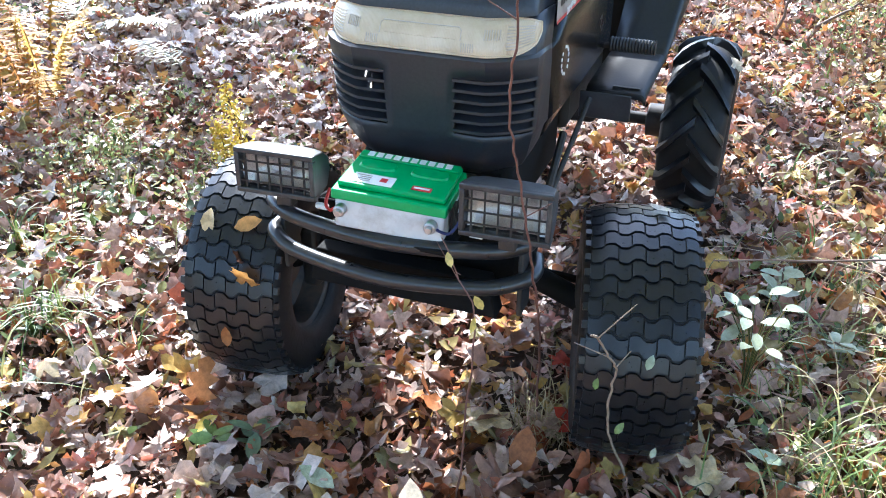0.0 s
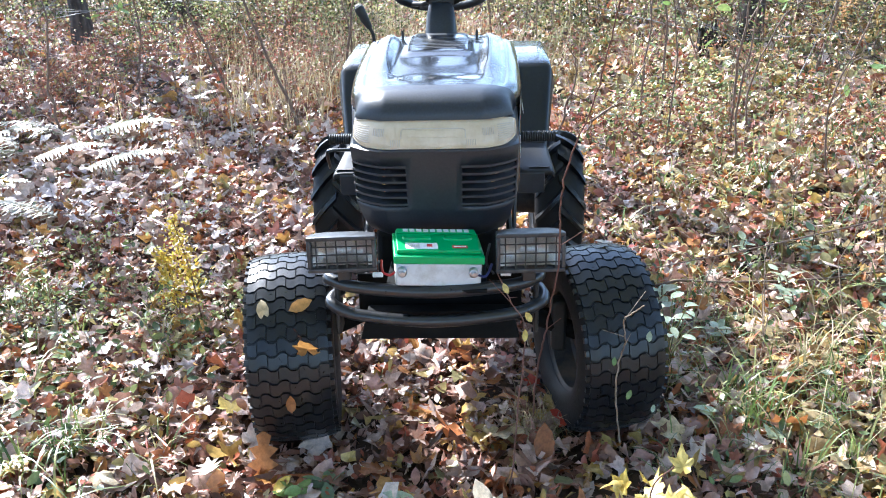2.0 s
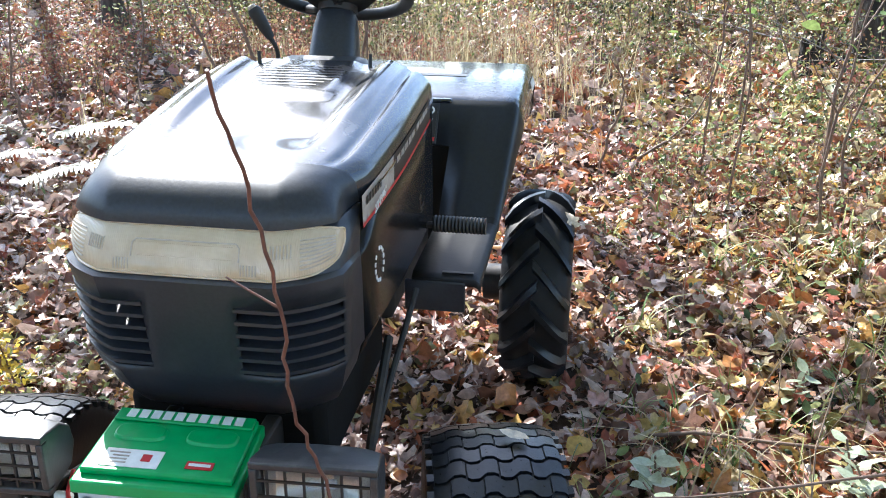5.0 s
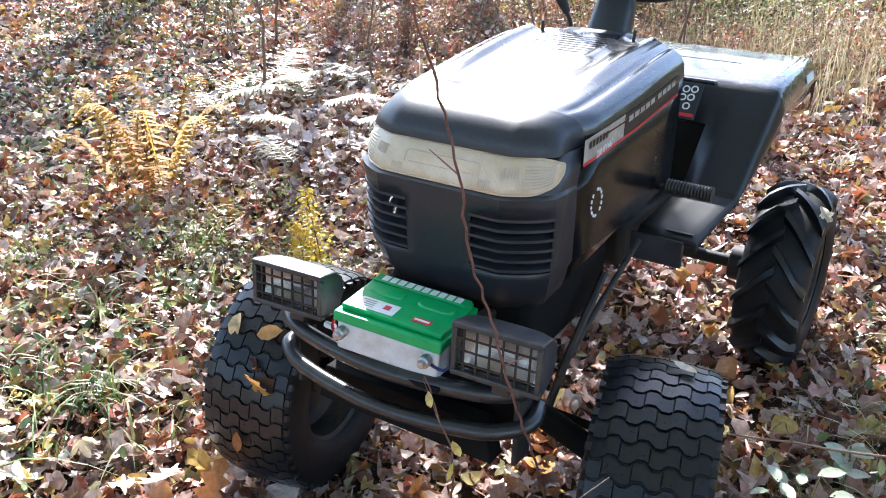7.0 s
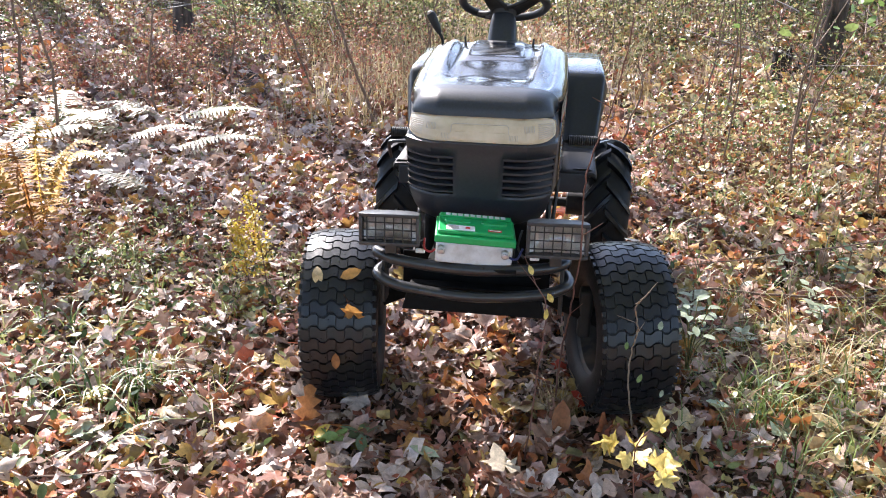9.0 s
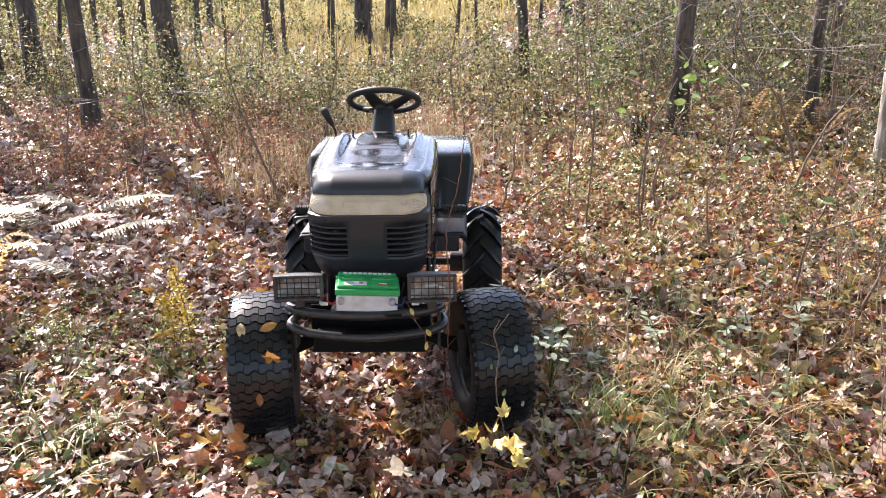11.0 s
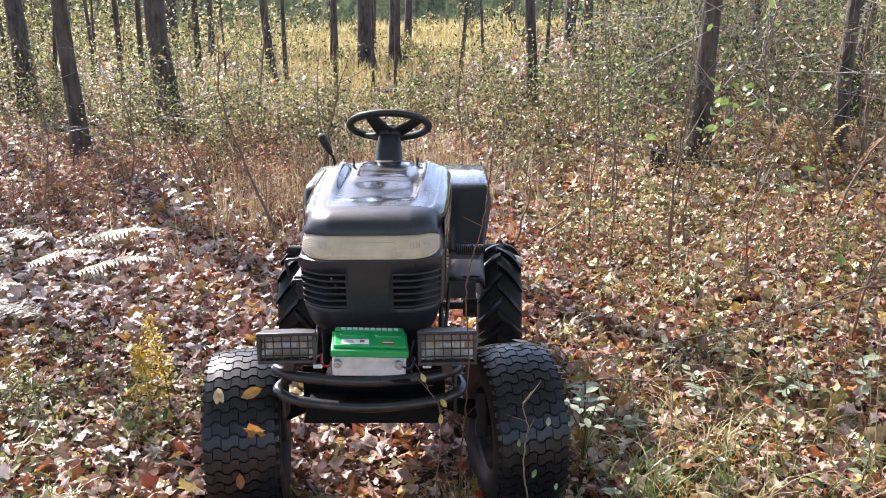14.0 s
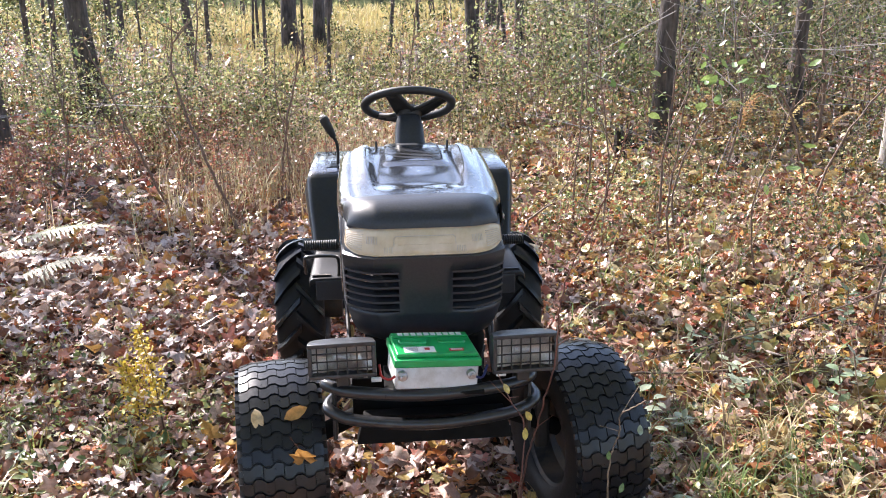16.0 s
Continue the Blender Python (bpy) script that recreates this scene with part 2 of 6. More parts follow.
M_RUST = foliage("rusty_leaf", [(0, (0.17, 0.06, 0.045)), (0.4, (0.33, 0.13, 0.09)), (0.65, (0.42, 0.21, 0.13)), (0.82, (0.38, 0.30, 0.13)), (0.92, (0.20, 0.22, 0.08)), (1, (0.36, 0.09, 0.05))], 0.4, 0.5, vein=40, spec=0.3)
M_GOLD = foliage("goldenrod", [(0, (0.50, 0.38, 0.05)), (0.6, (0.64, 0.50, 0.08)), (1, (0.46, 0.28, 0.05))], 0.4, 0.5, vein=40)
M_AMBER = foliage("amber_leaf", [(0, (0.34, 0.16, 0.055)), (0.5, (0.56, 0.32, 0.07)), (0.8, (0.62, 0.44, 0.14)), (1, (0.28, 0.12, 0.05))], 0.45, 0.6, vein=40, per_object=True, spec=0.2)
M_FERN = foliage("fern", [(0, (0.34, 0.31, 0.19)), (0.6, (0.52, 0.46, 0.32)), (1, (0.30, 0.32, 0.17))], 0.35, 0.38, vein=40, per_object=True)
M_SAGE = foliage("sage_herb", [(0, (0.16, 0.24, 0.14)), (1, (0.26, 0.34, 0.20))], 0.35, 0.4, vein=30)
M_BRACKEN = foliage("bracken", [(0, (0.30, 0.15, 0.07)), (0.5, (0.48, 0.32, 0.13)), (1, (0.56, 0.46, 0.22))], 0.4, 0.5, vein=40, per_object=True, spec=0.3)
M_BROAD = foliage("broad_leaf", [(0, (0.28, 0.35, 0.22)), (1, (0.48, 0.53, 0.38))], 0.4, 0.32, vein=30, spec=0.7)
M_CROWN = foliage("crown_leaf", [(0, (0.16, 0.22, 0.04)), (0.5, (0.35, 0.36, 0.07)), (1, (0.5, 0.36, 0.08))], 0.4, 0.45)
M_TWIG = surface("twig_bark", (0.10, 0.06, 0.045), (0.21, 0.14, 0.10), 60, (0.6, 0.8), relief=0.3)
M_TWIG_RED = surface("red_twig", (0.10, 0.045, 0.035), (0.20, 0.09, 0.065), 70, (0.5, 0.7), relief=0.3)


def bark(name, dark, light):
    m, nt, b = nodes_of(name)
    t = nt.nodes.new("ShaderNodeTexCoord")
    mp = nt.nodes.new("ShaderNodeMapping")
    mp.inputs["Scale"].default_value = (26, 26, 5)
    nt.links.new(t.outputs["Object"], mp.inputs[0])
    v = nt.nodes.new("ShaderNodeTexNoise")
    v.inputs["Scale"].default_value = 1.0
    v.inputs["Detail"].default_value = 8
    nt.links.new(mp.outputs[0], v.inputs["Vector"])
    big = noise_tex(nt, 3, 4, 0.6)
    mx = nt.nodes.new("ShaderNodeMath")
    mx.operation = "MULTIPLY"
    nt.links.new(v.outputs["Fac"], mx.inputs[0])
    nt.links.new(big, mx.inputs[1])
    nt.links.new(ramp(nt, mx.outputs[0], [(0.12, dark), (0.36, light)]), b.inputs["Base Color"])
    b.inputs["Roughness"].default_value = 0.85
    bump(nt, b, v.outputs["Fac"], 0.9, 0.03)
    return m


M_BARK = bark("dark_bark", (0.016, 0.012, 0.010), (0.125, 0.098, 0.082))
M_BARK_PALE = bark("pale_bark", (0.20, 0.17, 0.15), (0.42, 0.38, 0.34))


def soil():
    m, nt, b = nodes_of("soil")
    fine, big = noise_tex(nt, 30, 8, 0.7), noise_tex(nt, 1.5, 5, 0.6)
    mx = nt.nodes.new("ShaderNodeMath")
    mx.operation = "MULTIPLY"
    nt.links.new(fine, mx.inputs[0])
    nt.links.new(big, mx.inputs[1])
    nt.links.new(ramp(nt, mx.outputs[0], [(0.1, (0.022, 0.014, 0.010)), (0.28, (0.075, 0.044, 0.03)), (0.45, (0.18, 0.11, 0.07))]), b.inputs["Base Color"])
    b.inputs["Roughness"].default_value = 0.9
    bump(nt, b, fine, 0.8, 0.03)
    return m


M_SOIL = soil()


def far_wood():
    m, nt, b = nodes_of("far_wood")
    t = nt.nodes.new("ShaderNodeTexCoord")
    mp = nt.nodes.new("ShaderNodeMapping")
    mp.inputs["Scale"].default_value = (1.2, 1.2, 0.12)
    nt.links.new(t.outputs["Object"], mp.inputs[0])
    up = nt.nodes.new("ShaderNodeTexNoise")
    up.inputs["Scale"].default_value, up.inputs["Detail"].default_value = 1.0, 6
    nt.links.new(mp.outputs[0], up.inputs["Vector"])
    speck = noise_tex(nt, 2.2, 8, 0.75)
    mx = nt.nodes.new("ShaderNodeMath")
    mx.operation = "MULTIPLY"
    nt.links.new(up.outputs["Fac"], mx.inputs[0])
    nt.links.new(speck, mx.inputs[1])
    nt.links.new(ramp(nt, mx.outputs[0], [(0.14, (0.03, 0.03, 0.02)), (0.24, (0.16, 0.16, 0.06)), (0.34, (0.34, 0.32, 0.12)), (0.45, (0.5, 0.45, 0.2))]), b.inputs["Base Color"])
    b.inputs["Roughness"].default_value = 0.9
    return m


M_FAR = far_wood()


# ---- building helpers ----
def part(name, bm, material, parent=None, label="", angle=38, bevel=0.0):
    """Links a bmesh as one mesh object, under a thing or a part where one is given."""
    me = bpy.data.meshes.new(name)
    bm.normal_update()
    bm.to_mesh(me)
    bm.free()
    for p in me.polygons:
        p.use_smooth = True
    me.set_sharp_from_angle(angle=radians(angle))
    me.materials.append(material)
    ob = new(name, me)
    if parent:
        ob.parent = parent
    if label:
        ob["label"] = label
    if bevel:
        b = ob.modifiers.new("bevel", "BEVEL")
        b.width, b.segments, b.limit_method = bevel, 2, "ANGLE"
    return ob


def empty(name, m, label, category, group=""):
    ob = new(name)
    ob.empty_display_size = 0.1
    ob.matrix_world = m
    return tagged(ob, label, category, group)


def box(bm, cx, cy, cz, sx, sy, sz, m=None, taper=0.0):
    """A box; taper narrows its top."""
    vs = []
    for z in (-1, 1):
        k = 1 - (taper if z > 0 else 0)
        for x, y in ((-1, -1), (1, -1), (1, 1), (-1, 1)):
            v = Vector((cx + x * sx / 2 * k, cy + y * sy / 2 * k, cz + z * sz / 2))
            vs.append(bm.verts.new(m @ v if m else v))
    for f in ((3, 2, 1, 0), (4, 5, 6, 7), (0, 1, 5, 4), (1, 2, 6, 5), (2, 3, 7, 6), (3, 0, 4, 7)):
        bm.faces.new([vs[i] for i in f])
    return bm


def boxes(*rows, m=None):
    bm = bmesh.new()
    for r in rows:
        box(bm, *r[:6], m=m, taper=r[7] if len(r) > 7 else 0.0)
    return bm


def tube(bm, pts, radius, seg=10, caps=True):
    """A round bar through points; radius is a number or one for each point."""
    pts = [Vector(p) for p in pts]
    rad = radius if isinstance(radius, (list, tuple)) else [radius] * len(pts)
    rings, side = [], None
    for k, p in enumerate(pts):
        d = (pts[min(k + 1, len(pts) - 1)] - pts[max(k - 1, 0)]).normalized()
        if side is None:
            side = d.orthogonal().normalized()
        side = (side - d * side.dot(d)).normalized()
        up = d.cross(side)
        rings.append([bm.verts.new(p + (side * math.cos(a) + up * math.sin(a)) * rad[k]) for a in (2 * math.pi * i / seg for i in range(seg))])
    for a, b in zip(rings, rings[1:]):
        for i in range(seg):
            bm.faces.new((a[i], a[(i + 1) % seg], b[(i + 1) % seg], b[i]))
    if caps:
        bm.faces.new(rings[0][::-1])
        bm.faces.new(rings[-1])
    return bm


def smooth_path(pts, n=6):
    """Points along a curve through the given points."""
    p = [Vector(q) for q in pts]
    p = [2 * p[0] - p[1]] + p + [2 * p[-1] - p[-2]]
    out = []
    for k in range(1, len(p) - 2):
        for i in range(n):
            t = i / n
            out.append(0.5 * (2 * p[k] + (p[k + 1] - p[k - 1]) * t + (2 * p[k - 1] - 5 * p[k] + 4 * p[k + 1] - p[k + 2]) * t * t + (3 * p[k] - p[k - 1] - 3 * p[k + 1] + p[k + 2]) * t ** 3))
    return out + [p[-2]]


def revolve(bm, profile, seg=48, closed=False):
    """Turns a profile of (along x, radius) round the x axis."""
    rings = [[bm.verts.new((a, r * math.cos(t), r * math.sin(t))) for t in (2 * math.pi * i / seg for i in range(seg))] for a, r in profile]
    if closed:
        rings.append(rings[0])
    for a, b in zip(rings, rings[1:]):
        for i in range(seg):
            bm.faces.new((a[i], b[i], b[(i + 1) % seg], a[(i + 1) % seg]))
    return bm


def sheet(bm, rows, keep=None):
    """A surface over a table of points; keep(row, column) tells which of its faces stand."""
    vs = [[bm.verts.new(p) for p in row] for row in rows]
    for r in range(len(vs) - 1):
        for c in range(len(vs[0]) - 1):
            if keep is None or keep(r, c):
                bm.faces.new((vs[r][c], vs[r][c + 1], vs[r + 1][c + 1], vs[r + 1][c]))
    return bm


def step(a, b, x):
    u = np.clip((np.asarray(x, float) - a) / (b - a), 0, 1)
    return u * u * (3 - 2 * u)


# ---- the ground ----
def terrain(x, y):
    x, y = np.asarray(x, float), np.asarray(y, float)
    rise = 0.042 * np.maximum(0, y - 0.9)
    rise = np.where(rise > 0.7, 0.7 + (rise - 0.7) * 0.35, rise)
    rise = rise + 0.12 * step(0.8, 2.2, x) * step(-1.5, 1.5, y)
    rough = 0.018 * np.sin(2.1 * x + 0.7 * y) * np.sin(1.7 * y - 0.6 * x + 1) + 0.010 * np.sin(5.3 * x + 1.3) * np.sin(4.7 * y)
    away = np.hypot(x / 0.75, (y - 0.8) / 1.3)
    return rise + rough * step(0.6, 1.4, away) - 0.012


def make_ground():
    far = [14, 18, 24, 32, 45, 70, 120, 250, 600]
    xs = np.array([-v for v in far[::-1]] + list(np.arange(-11, 11.01, 0.2)) + far)
    ys = np.array([-v for v in far[::-1]] + list(np.arange(-9, 15.01, 0.2)) + [v + 3 for v in far])
    X, Y = np.meshgrid(xs, ys)
    Z = terrain(X, Y)
    bm = bmesh.new()
    sheet(bm, [[(X[j, i], Y[j, i], Z[j, i]) for i in range(len(xs))] for j in range(len(ys))])
    return tagged(part("ground", bm, M_SOIL, angle=180), "dark woodland soil under a thick cover of fallen leaves", "ground", kind="structure")


GROUND = make_ground()

# ---- the lawn tractor ----
TRACTOR = empty("lawn_tractor", pose(0, 0.9, 0), "black lifted lawn tractor with wide tyres on fallen leaves", "lawn tractor")


def under(ob):
    """Hangs a part under the tractor without moving it."""
    ob.parent = TRACTOR
    ob.matrix_parent_inverse = TRACTOR.matrix_world.inverted()
    return ob


def tpart(name, bm, material, label="", parent=None, **kw):
    ob = part(name, bm, material, None, label, **kw)
    if parent:
        ob.parent = parent
        ob.matrix_parent_inverse = parent.matrix_world.inverted()
        return ob
    return under(ob)


bpy.context.view_layer.update()

# rows of the nose: height, how far forward, half width, how far its corners lie back
NOSE = [
    (0.632, 0.285, 0.172, 0.055), (0.655, 0.256, 0.196, 0.058), (0.690, 0.232, 0.212, 0.062), (0.735, 0.214, 0.224, 0.064), (0.752, 0.209, 0.228, 0.065),
    (0.875, 0.202, 0.233, 0.066), (0.905, 0.196, 0.235, 0.066), (0.917, 0.194, 0.235, 0.066), (0.922, 0.205, 0.228, 0.064),
    (0.990, 0.246, 0.220, 0.054),
]
G0, G1, L0, L1 = 4, 5, 8, 9          # rows that bound the grilles and the headlamp


def nose_point(row, u, out=0.0):
    """A point of the nose's outline: u runs 0..1 from the middle to the corner, on to 2 along the side to the back."""
    z, y0, w, back = NOSE[row]
    sign, u = (-1 if u < 0 else 1), abs(u)
    if u <= 1:
        x = w * u
        bend = max(0.0, (u - 0.62) / 0.38)
        y = y0 + back * (0.65 * bend + 0.35 * bend ** 3) - 0.004 * (1 - u * u)
        n = Vector((0.6 * bend, -1, 0)).normalized()
    else:
        t = u - 1
        y = y0 + back + (0.905 - y0 - back) * t
        wide = 0.236 if z > 0.74 else w
        x = w + (wide - w) * float(step(0, 0.22, t)) + 0.022 * math.sin(min(1, t * 1.6) * math.pi / 2)
        z = z + 0.050 * max(0.0, (z - 0.9) / 0.09) * t + max(0.0, 0.775 - z) * t * 0.92
        n = Vector((1, 0, 0))
    return Vector((sign * (x + out * n.x), y + out * n.y, float(z)))


U_HALF = [0.0, 0.15, 0.25, 0.335, 0.5, 0.62, 0.72, 0.82, 0.91, 1.0, 1.04, 1.12, 1.25, 1.45, 1.7, 1.85, 2.0]
U_ALL = [-u for u in U_HALF[:0:-1]] + U_HALF


def make_hood():
    def keep(r, c):
        u = abs(U_ALL[c] + U_ALL[c + 1]) / 2
        return not (r == G0 and 0.335 < u < 1.0)

    front = [u for u in U_ALL if abs(u) <= 1.12]
    skip = U_ALL.index(front[0])
    bm = sheet(bmesh.new(), [[nose_point(r, u) for u in front] for r in range(len(NOSE))], lambda r, c: keep(r, c + skip))
    bmesh.ops.recalc_face_normals(bm, faces=bm.faces)
    hood = tpart("hood", bm, M_COWL, "black tractor hood with a matt plastic nose", angle=23)
    for side in (-1, 1):
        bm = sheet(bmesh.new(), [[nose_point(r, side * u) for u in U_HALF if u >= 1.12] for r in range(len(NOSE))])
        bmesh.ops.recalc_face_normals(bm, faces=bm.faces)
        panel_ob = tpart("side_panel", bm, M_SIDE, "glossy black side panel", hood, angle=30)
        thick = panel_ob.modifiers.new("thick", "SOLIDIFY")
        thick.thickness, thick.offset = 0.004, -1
    s = hood.modifiers.new("thick", "SOLIDIFY")
    s.thickness, s.offset = 0.005, -1

    # headlamp lens: one wide yellowed strip with rounded ends
    def lens_point(u, v, lift=0.0):
        e = min(1.0, max(0.0, (abs(u) - 0.79) / 0.245))
        q = math.sqrt(1 - min(0.999, e * e))
        t = (0.02 + 0.55 * (1 - q)) + v * ((0.99 - 0.30 * (1 - q)) - (0.02 + 0.55 * (1 - q)))
        p = nose_point(L0, u).lerp(nose_point(L1, u), t)
        puff = 0.001 + 0.008 * math.sin(math.pi * min(1, max(0, v))) ** 0.5 * min(1, q * 1.6) + lift
        return p + Vector((0.3 * puff * u, -puff, 0.4 * puff))

    us = [1.034 * math.sin(math.pi / 2 * (-1 + 2 * i / 56)) for i in range(57)]
    rows = [[lens_point(u, k / 10) for u in us] for k in range(11)]
    lens = tpart("headlamp_lens", sheet(bmesh.new(), rows), M_LENS, "yellowed clear plastic headlamp strip", hood, angle=70)
    loop = [lens_point(u, 0.0) for u in us] + [lens_point(us[-1], v / 4) for v in (1, 2, 3, 4)] + [lens_point(u, 1.0) for u in us[::-1]]
    tpart("lens_rim", tube(bmesh.new(), [p + Vector((0, -0.001, 0)) for p in loop], 0.0022, 6), M_LENS, "pale lens edge", lens)
    # moulded ribs at the ends, flutes and a clear block in the middle
    for side in (-1, 1):
        for k in range(8):
            v = 0.16 + 0.085 * k
            rib = [lens_point(side * (0.78 + 0.20 * i / 8), v, 0.0002) for i in range(9)]
            tpart("lens_rib", tube(bmesh.new(), rib, 0.0015, 6), M_LENS_RIB, "", lens)
        for k in range(7):
            u = side * (0.60 + 0.021 * k)
            tpart("lens_rib", tube(bmesh.new(), [lens_point(u, 0.42 + 0.055 * i, 0.0002) for i in range(6)], 0.0013, 5), M_LENS_RIB, "", lens)
        for k in range(6):
            u = side * (0.40 + 0.021 * k)
            tpart("lens_rib", tube(bmesh.new(), [lens_point(u, 0.07 + 0.045 * i, 0.0002) for i in range(6)], 0.0012, 5), M_LENS_RIB, "", lens)
    rows = [[lens_point(-0.34 + 0.68 * i / 16, v, 0.0008 if v in (0.38, 0.62) else -0.001) for i in range(17)] for v in (0.34, 0.38, 0.62, 0.66)]
    tpart("lens_block", sheet(bmesh.new(), rows), M_LENS, "moulded block", lens, angle=20)
    edge = [lens_point(-0.36 + 0.72 * i / 16, 0.70, 0.0004) for i in range(17)]
    edge = [lens_point(-0.385, 0.34, 0.0004), lens_point(-0.385, 0.62, 0.0004)] + edge + [lens_point(0.385, 0.62, 0.0004), lens_point(0.385, 0.34, 0.0004)]
    tpart("lens_rib", tube(bmesh.new(), edge, 0.0013, 6), M_LENS_RIB, "", lens)

    # louvre slats of the two grilles
    for side in (-1, 1):
        for k in range(6):
            z0 = 0.760 + 0.0222 * k
            rows = [[], [], [], []]
            for i in range(15):
                u = side * (0.325 + 0.68 * i / 14)
                t = (z0 - 0.752) / 0.123
                p = nose_point(G0, u).lerp(nose_point(G1, u), t)
                n = Vector((0.55 * side * max(0, (abs(u) - 0.62) / 0.38), -1, 0)).normalized()
                rows[0].append(p - n * 0.022 + Vector((0, 0, 0.010)))
                rows[1].append(p + n * 0.003 + Vector((0, 0, 0.004)))
                rows[2].append(p + n * 0.003 - Vector((0, 0, 0.002)))
                rows[3].append(p - n * 0.022 + Vector((0, 0, 0.004)))
            bm = sheet(bmesh.new(), rows + [rows[0]])
            bmesh.ops.recalc_face_normals(bm, faces=bm.faces)
            tpart("grille_slat", bm, M_COWL, "", hood, angle=50)

    # rounded cap: a satin brow that rolls into the glossy top, its shoulders and its shallow recess
    def crown(y):
        t = min(1.0, max(0.0, (y - 0.335) / 0.57))
        return 1.064 + 0.054 * float(step(0, 1, t * 0.9 + 0.05)), t

    def relief(s, t):
        dent = float(step(0.66, 0.54, abs(s) + 0.08 * (1 - t)) * step(0.10, 0.26, t))
        z = -0.008 * dent
        z += 0.008 * float(step(0.13, 0.0, abs(abs(s) - 0.63))) * float(step(0.16, 0.55, t))
        z += 0.007 * float(step(0.44, 0.34, abs(s)) * step(0.56, 0.63, t + 0.10 * s * s))
        z -= 0.007 * float(step(0.045, 0.0, abs(abs(s) - 0.80 - 0.02 * t))) * float(step(0.02, 0.12, t))
        return z + 0.008 * (1 - s ** 4) * min(1.0, 2.5 * t)

    def cap(s, y, rise):
        tb = min(1.0, max(0.0, (y - 0.30) / 0.605))
        belt_z = 0.992 + 0.050 * tb
        wide = 0.2215 + 0.0165 * float(step(0, 0.22, tb)) + 0.022 * math.sin(min(1, tb * 1.6) * math.pi / 2)
        top, t = crown(y)
        round_x = max(0.0, 1 - abs(s) ** 5.5) ** (1 / 3.0)
        bend = max(0.0, (abs(s) - 0.62) / 0.38)
        back = (0.65 * bend + 0.35 * bend ** 3) * 0.054 * (1 - float(step(0.24, 0.46, y)))
        z = belt_z + (top - belt_z) * rise * round_x + relief(s, t) * (1 if rise > 0.99 else 0) * round_x
        return Vector((s * wide, y + back, z))

    cols = [math.sin(math.pi / 2 * (-1 + i / 30)) for i in range(61)]
    cols = [0.55 * c + 0.45 * (-1 + i / 30) for i, c in enumerate(cols)]
    rows = []
    for k in range(13):
        a = math.pi / 2 * k / 12
        rows.append([cap(s, 0.236 + 0.10 * (1 - math.cos(a)) ** 0.9, math.sin(a) ** 0.85) for s in cols])
    for k in range(1, 33):
        rows.append([cap(s, 0.336 + 0.569 * k / 32, 1.0) for s in cols])
    bm = sheet(bmesh.new(), rows)
    bmesh.ops.recalc_face_normals(bm, faces=bm.faces)
    top = tpart("hood_top", bm, M_COWL, "black hood top, satin at the brow and glossy behind it", hood, angle=60)
    top.data.materials.append(M_HOOD)
    for p in top.data.polygons:
        if p.index >= 13 * 60:
            p.material_index = 1

    def panel(s, t):
        return cap(s * 0.78, 0.336 + 0.569 * t, 1.0)

    for k in range(8):
        t = 0.665 + 0.032 * k
        half = 0.46 * min(1, 0.62 + 0.13 * k)
        rows = [[panel(-half + 2 * half * i / 12, t + dt) + Vector((0, 0, 0.0012)) for i in range(13)] for dt in (0.0, 0.011)]
        tpart("vent_slot", sheet(bmesh.new(), rows), M_INK, "thin dark vent slot", hood)
    for x in (-0.125, 0.125):
        tpart("hood_latch", tube(bmesh.new(), [(x, 0.892, 1.09), (x, 0.895, 1.118), (x * 1.01, 0.897, 1.142)], [0.005, 0.0045, 0.004], 8), M_RUBBER, "small black rubber latch", hood)
    # rear bulkhead of the hood
    bm = boxes((0, 0.893, 0.93, 0.36, 0.012, 0.36))
    tpart("bulkhead", bm, M_SIDE, "", hood, bevel=0.004)

    # striped decal along the side that the camera passes
    def side_point(y, z, out):
        t = (y - 0.30) / 0.605
        wide = 0.236 + 0.022 * math.sin(min(1, t * 1.6) * math.pi / 2)
        return Vector((wide - 0.004 + out, y, z))

    def strip(name, y0, y1, za0, za1, zb0, zb1, mat, out, label="", parent=None):
        rows = [[side_point(y0 + (y1 - y0) * i / 10, za + (zb - za) * i / 10, out) for i in range(11)] for za, zb in ((za0, zb0), (za1, zb1))]
        bm = sheet(bmesh.new(), rows)
        bmesh.ops.recalc_face_normals(bm, faces=bm.faces)
        return tpart(name, bm, mat, label, parent or hood)

    band = strip("side_decal", 0.358, 0.535, 0.960, 1.012, 0.977, 1.029, M_DECAL, 0.0055, "worn grey decal with a red lower edge")
    dark = strip("side_decal", 0.537, 0.87, 0.977, 1.029, 1.009, 1.056, M_INK, 0.0055, "dark decal with a grey maker's mark")
    strip("red_stripe", 0.358, 0.87, 0.957, 0.964, 1.005, 1.012, M_RED, 0.0065, "", band)
    for k in range(9):
        y = 0.552 + 0.031 * k + (0.012 if k > 4 else 0)
        z = 0.984 + (y - 0.358) / 0.475 * 0.045
        strip("mark_block", y, y + 0.024, z + 0.006, z + 0.019, z + 0.008, z + 0.021, M_DECAL, 0.0068, "", dark)
    for k in range(6):
        y = 0.375 + 0.014 * k
        strip("mark_block", y, y + 0.010, 0.990 + 0.0013 * k, 1.005 + 0.0013 * k, 0.991 + 0.0013 * k, 1.006 + 0.0013 * k, M_INK, 0.0068, "", band)
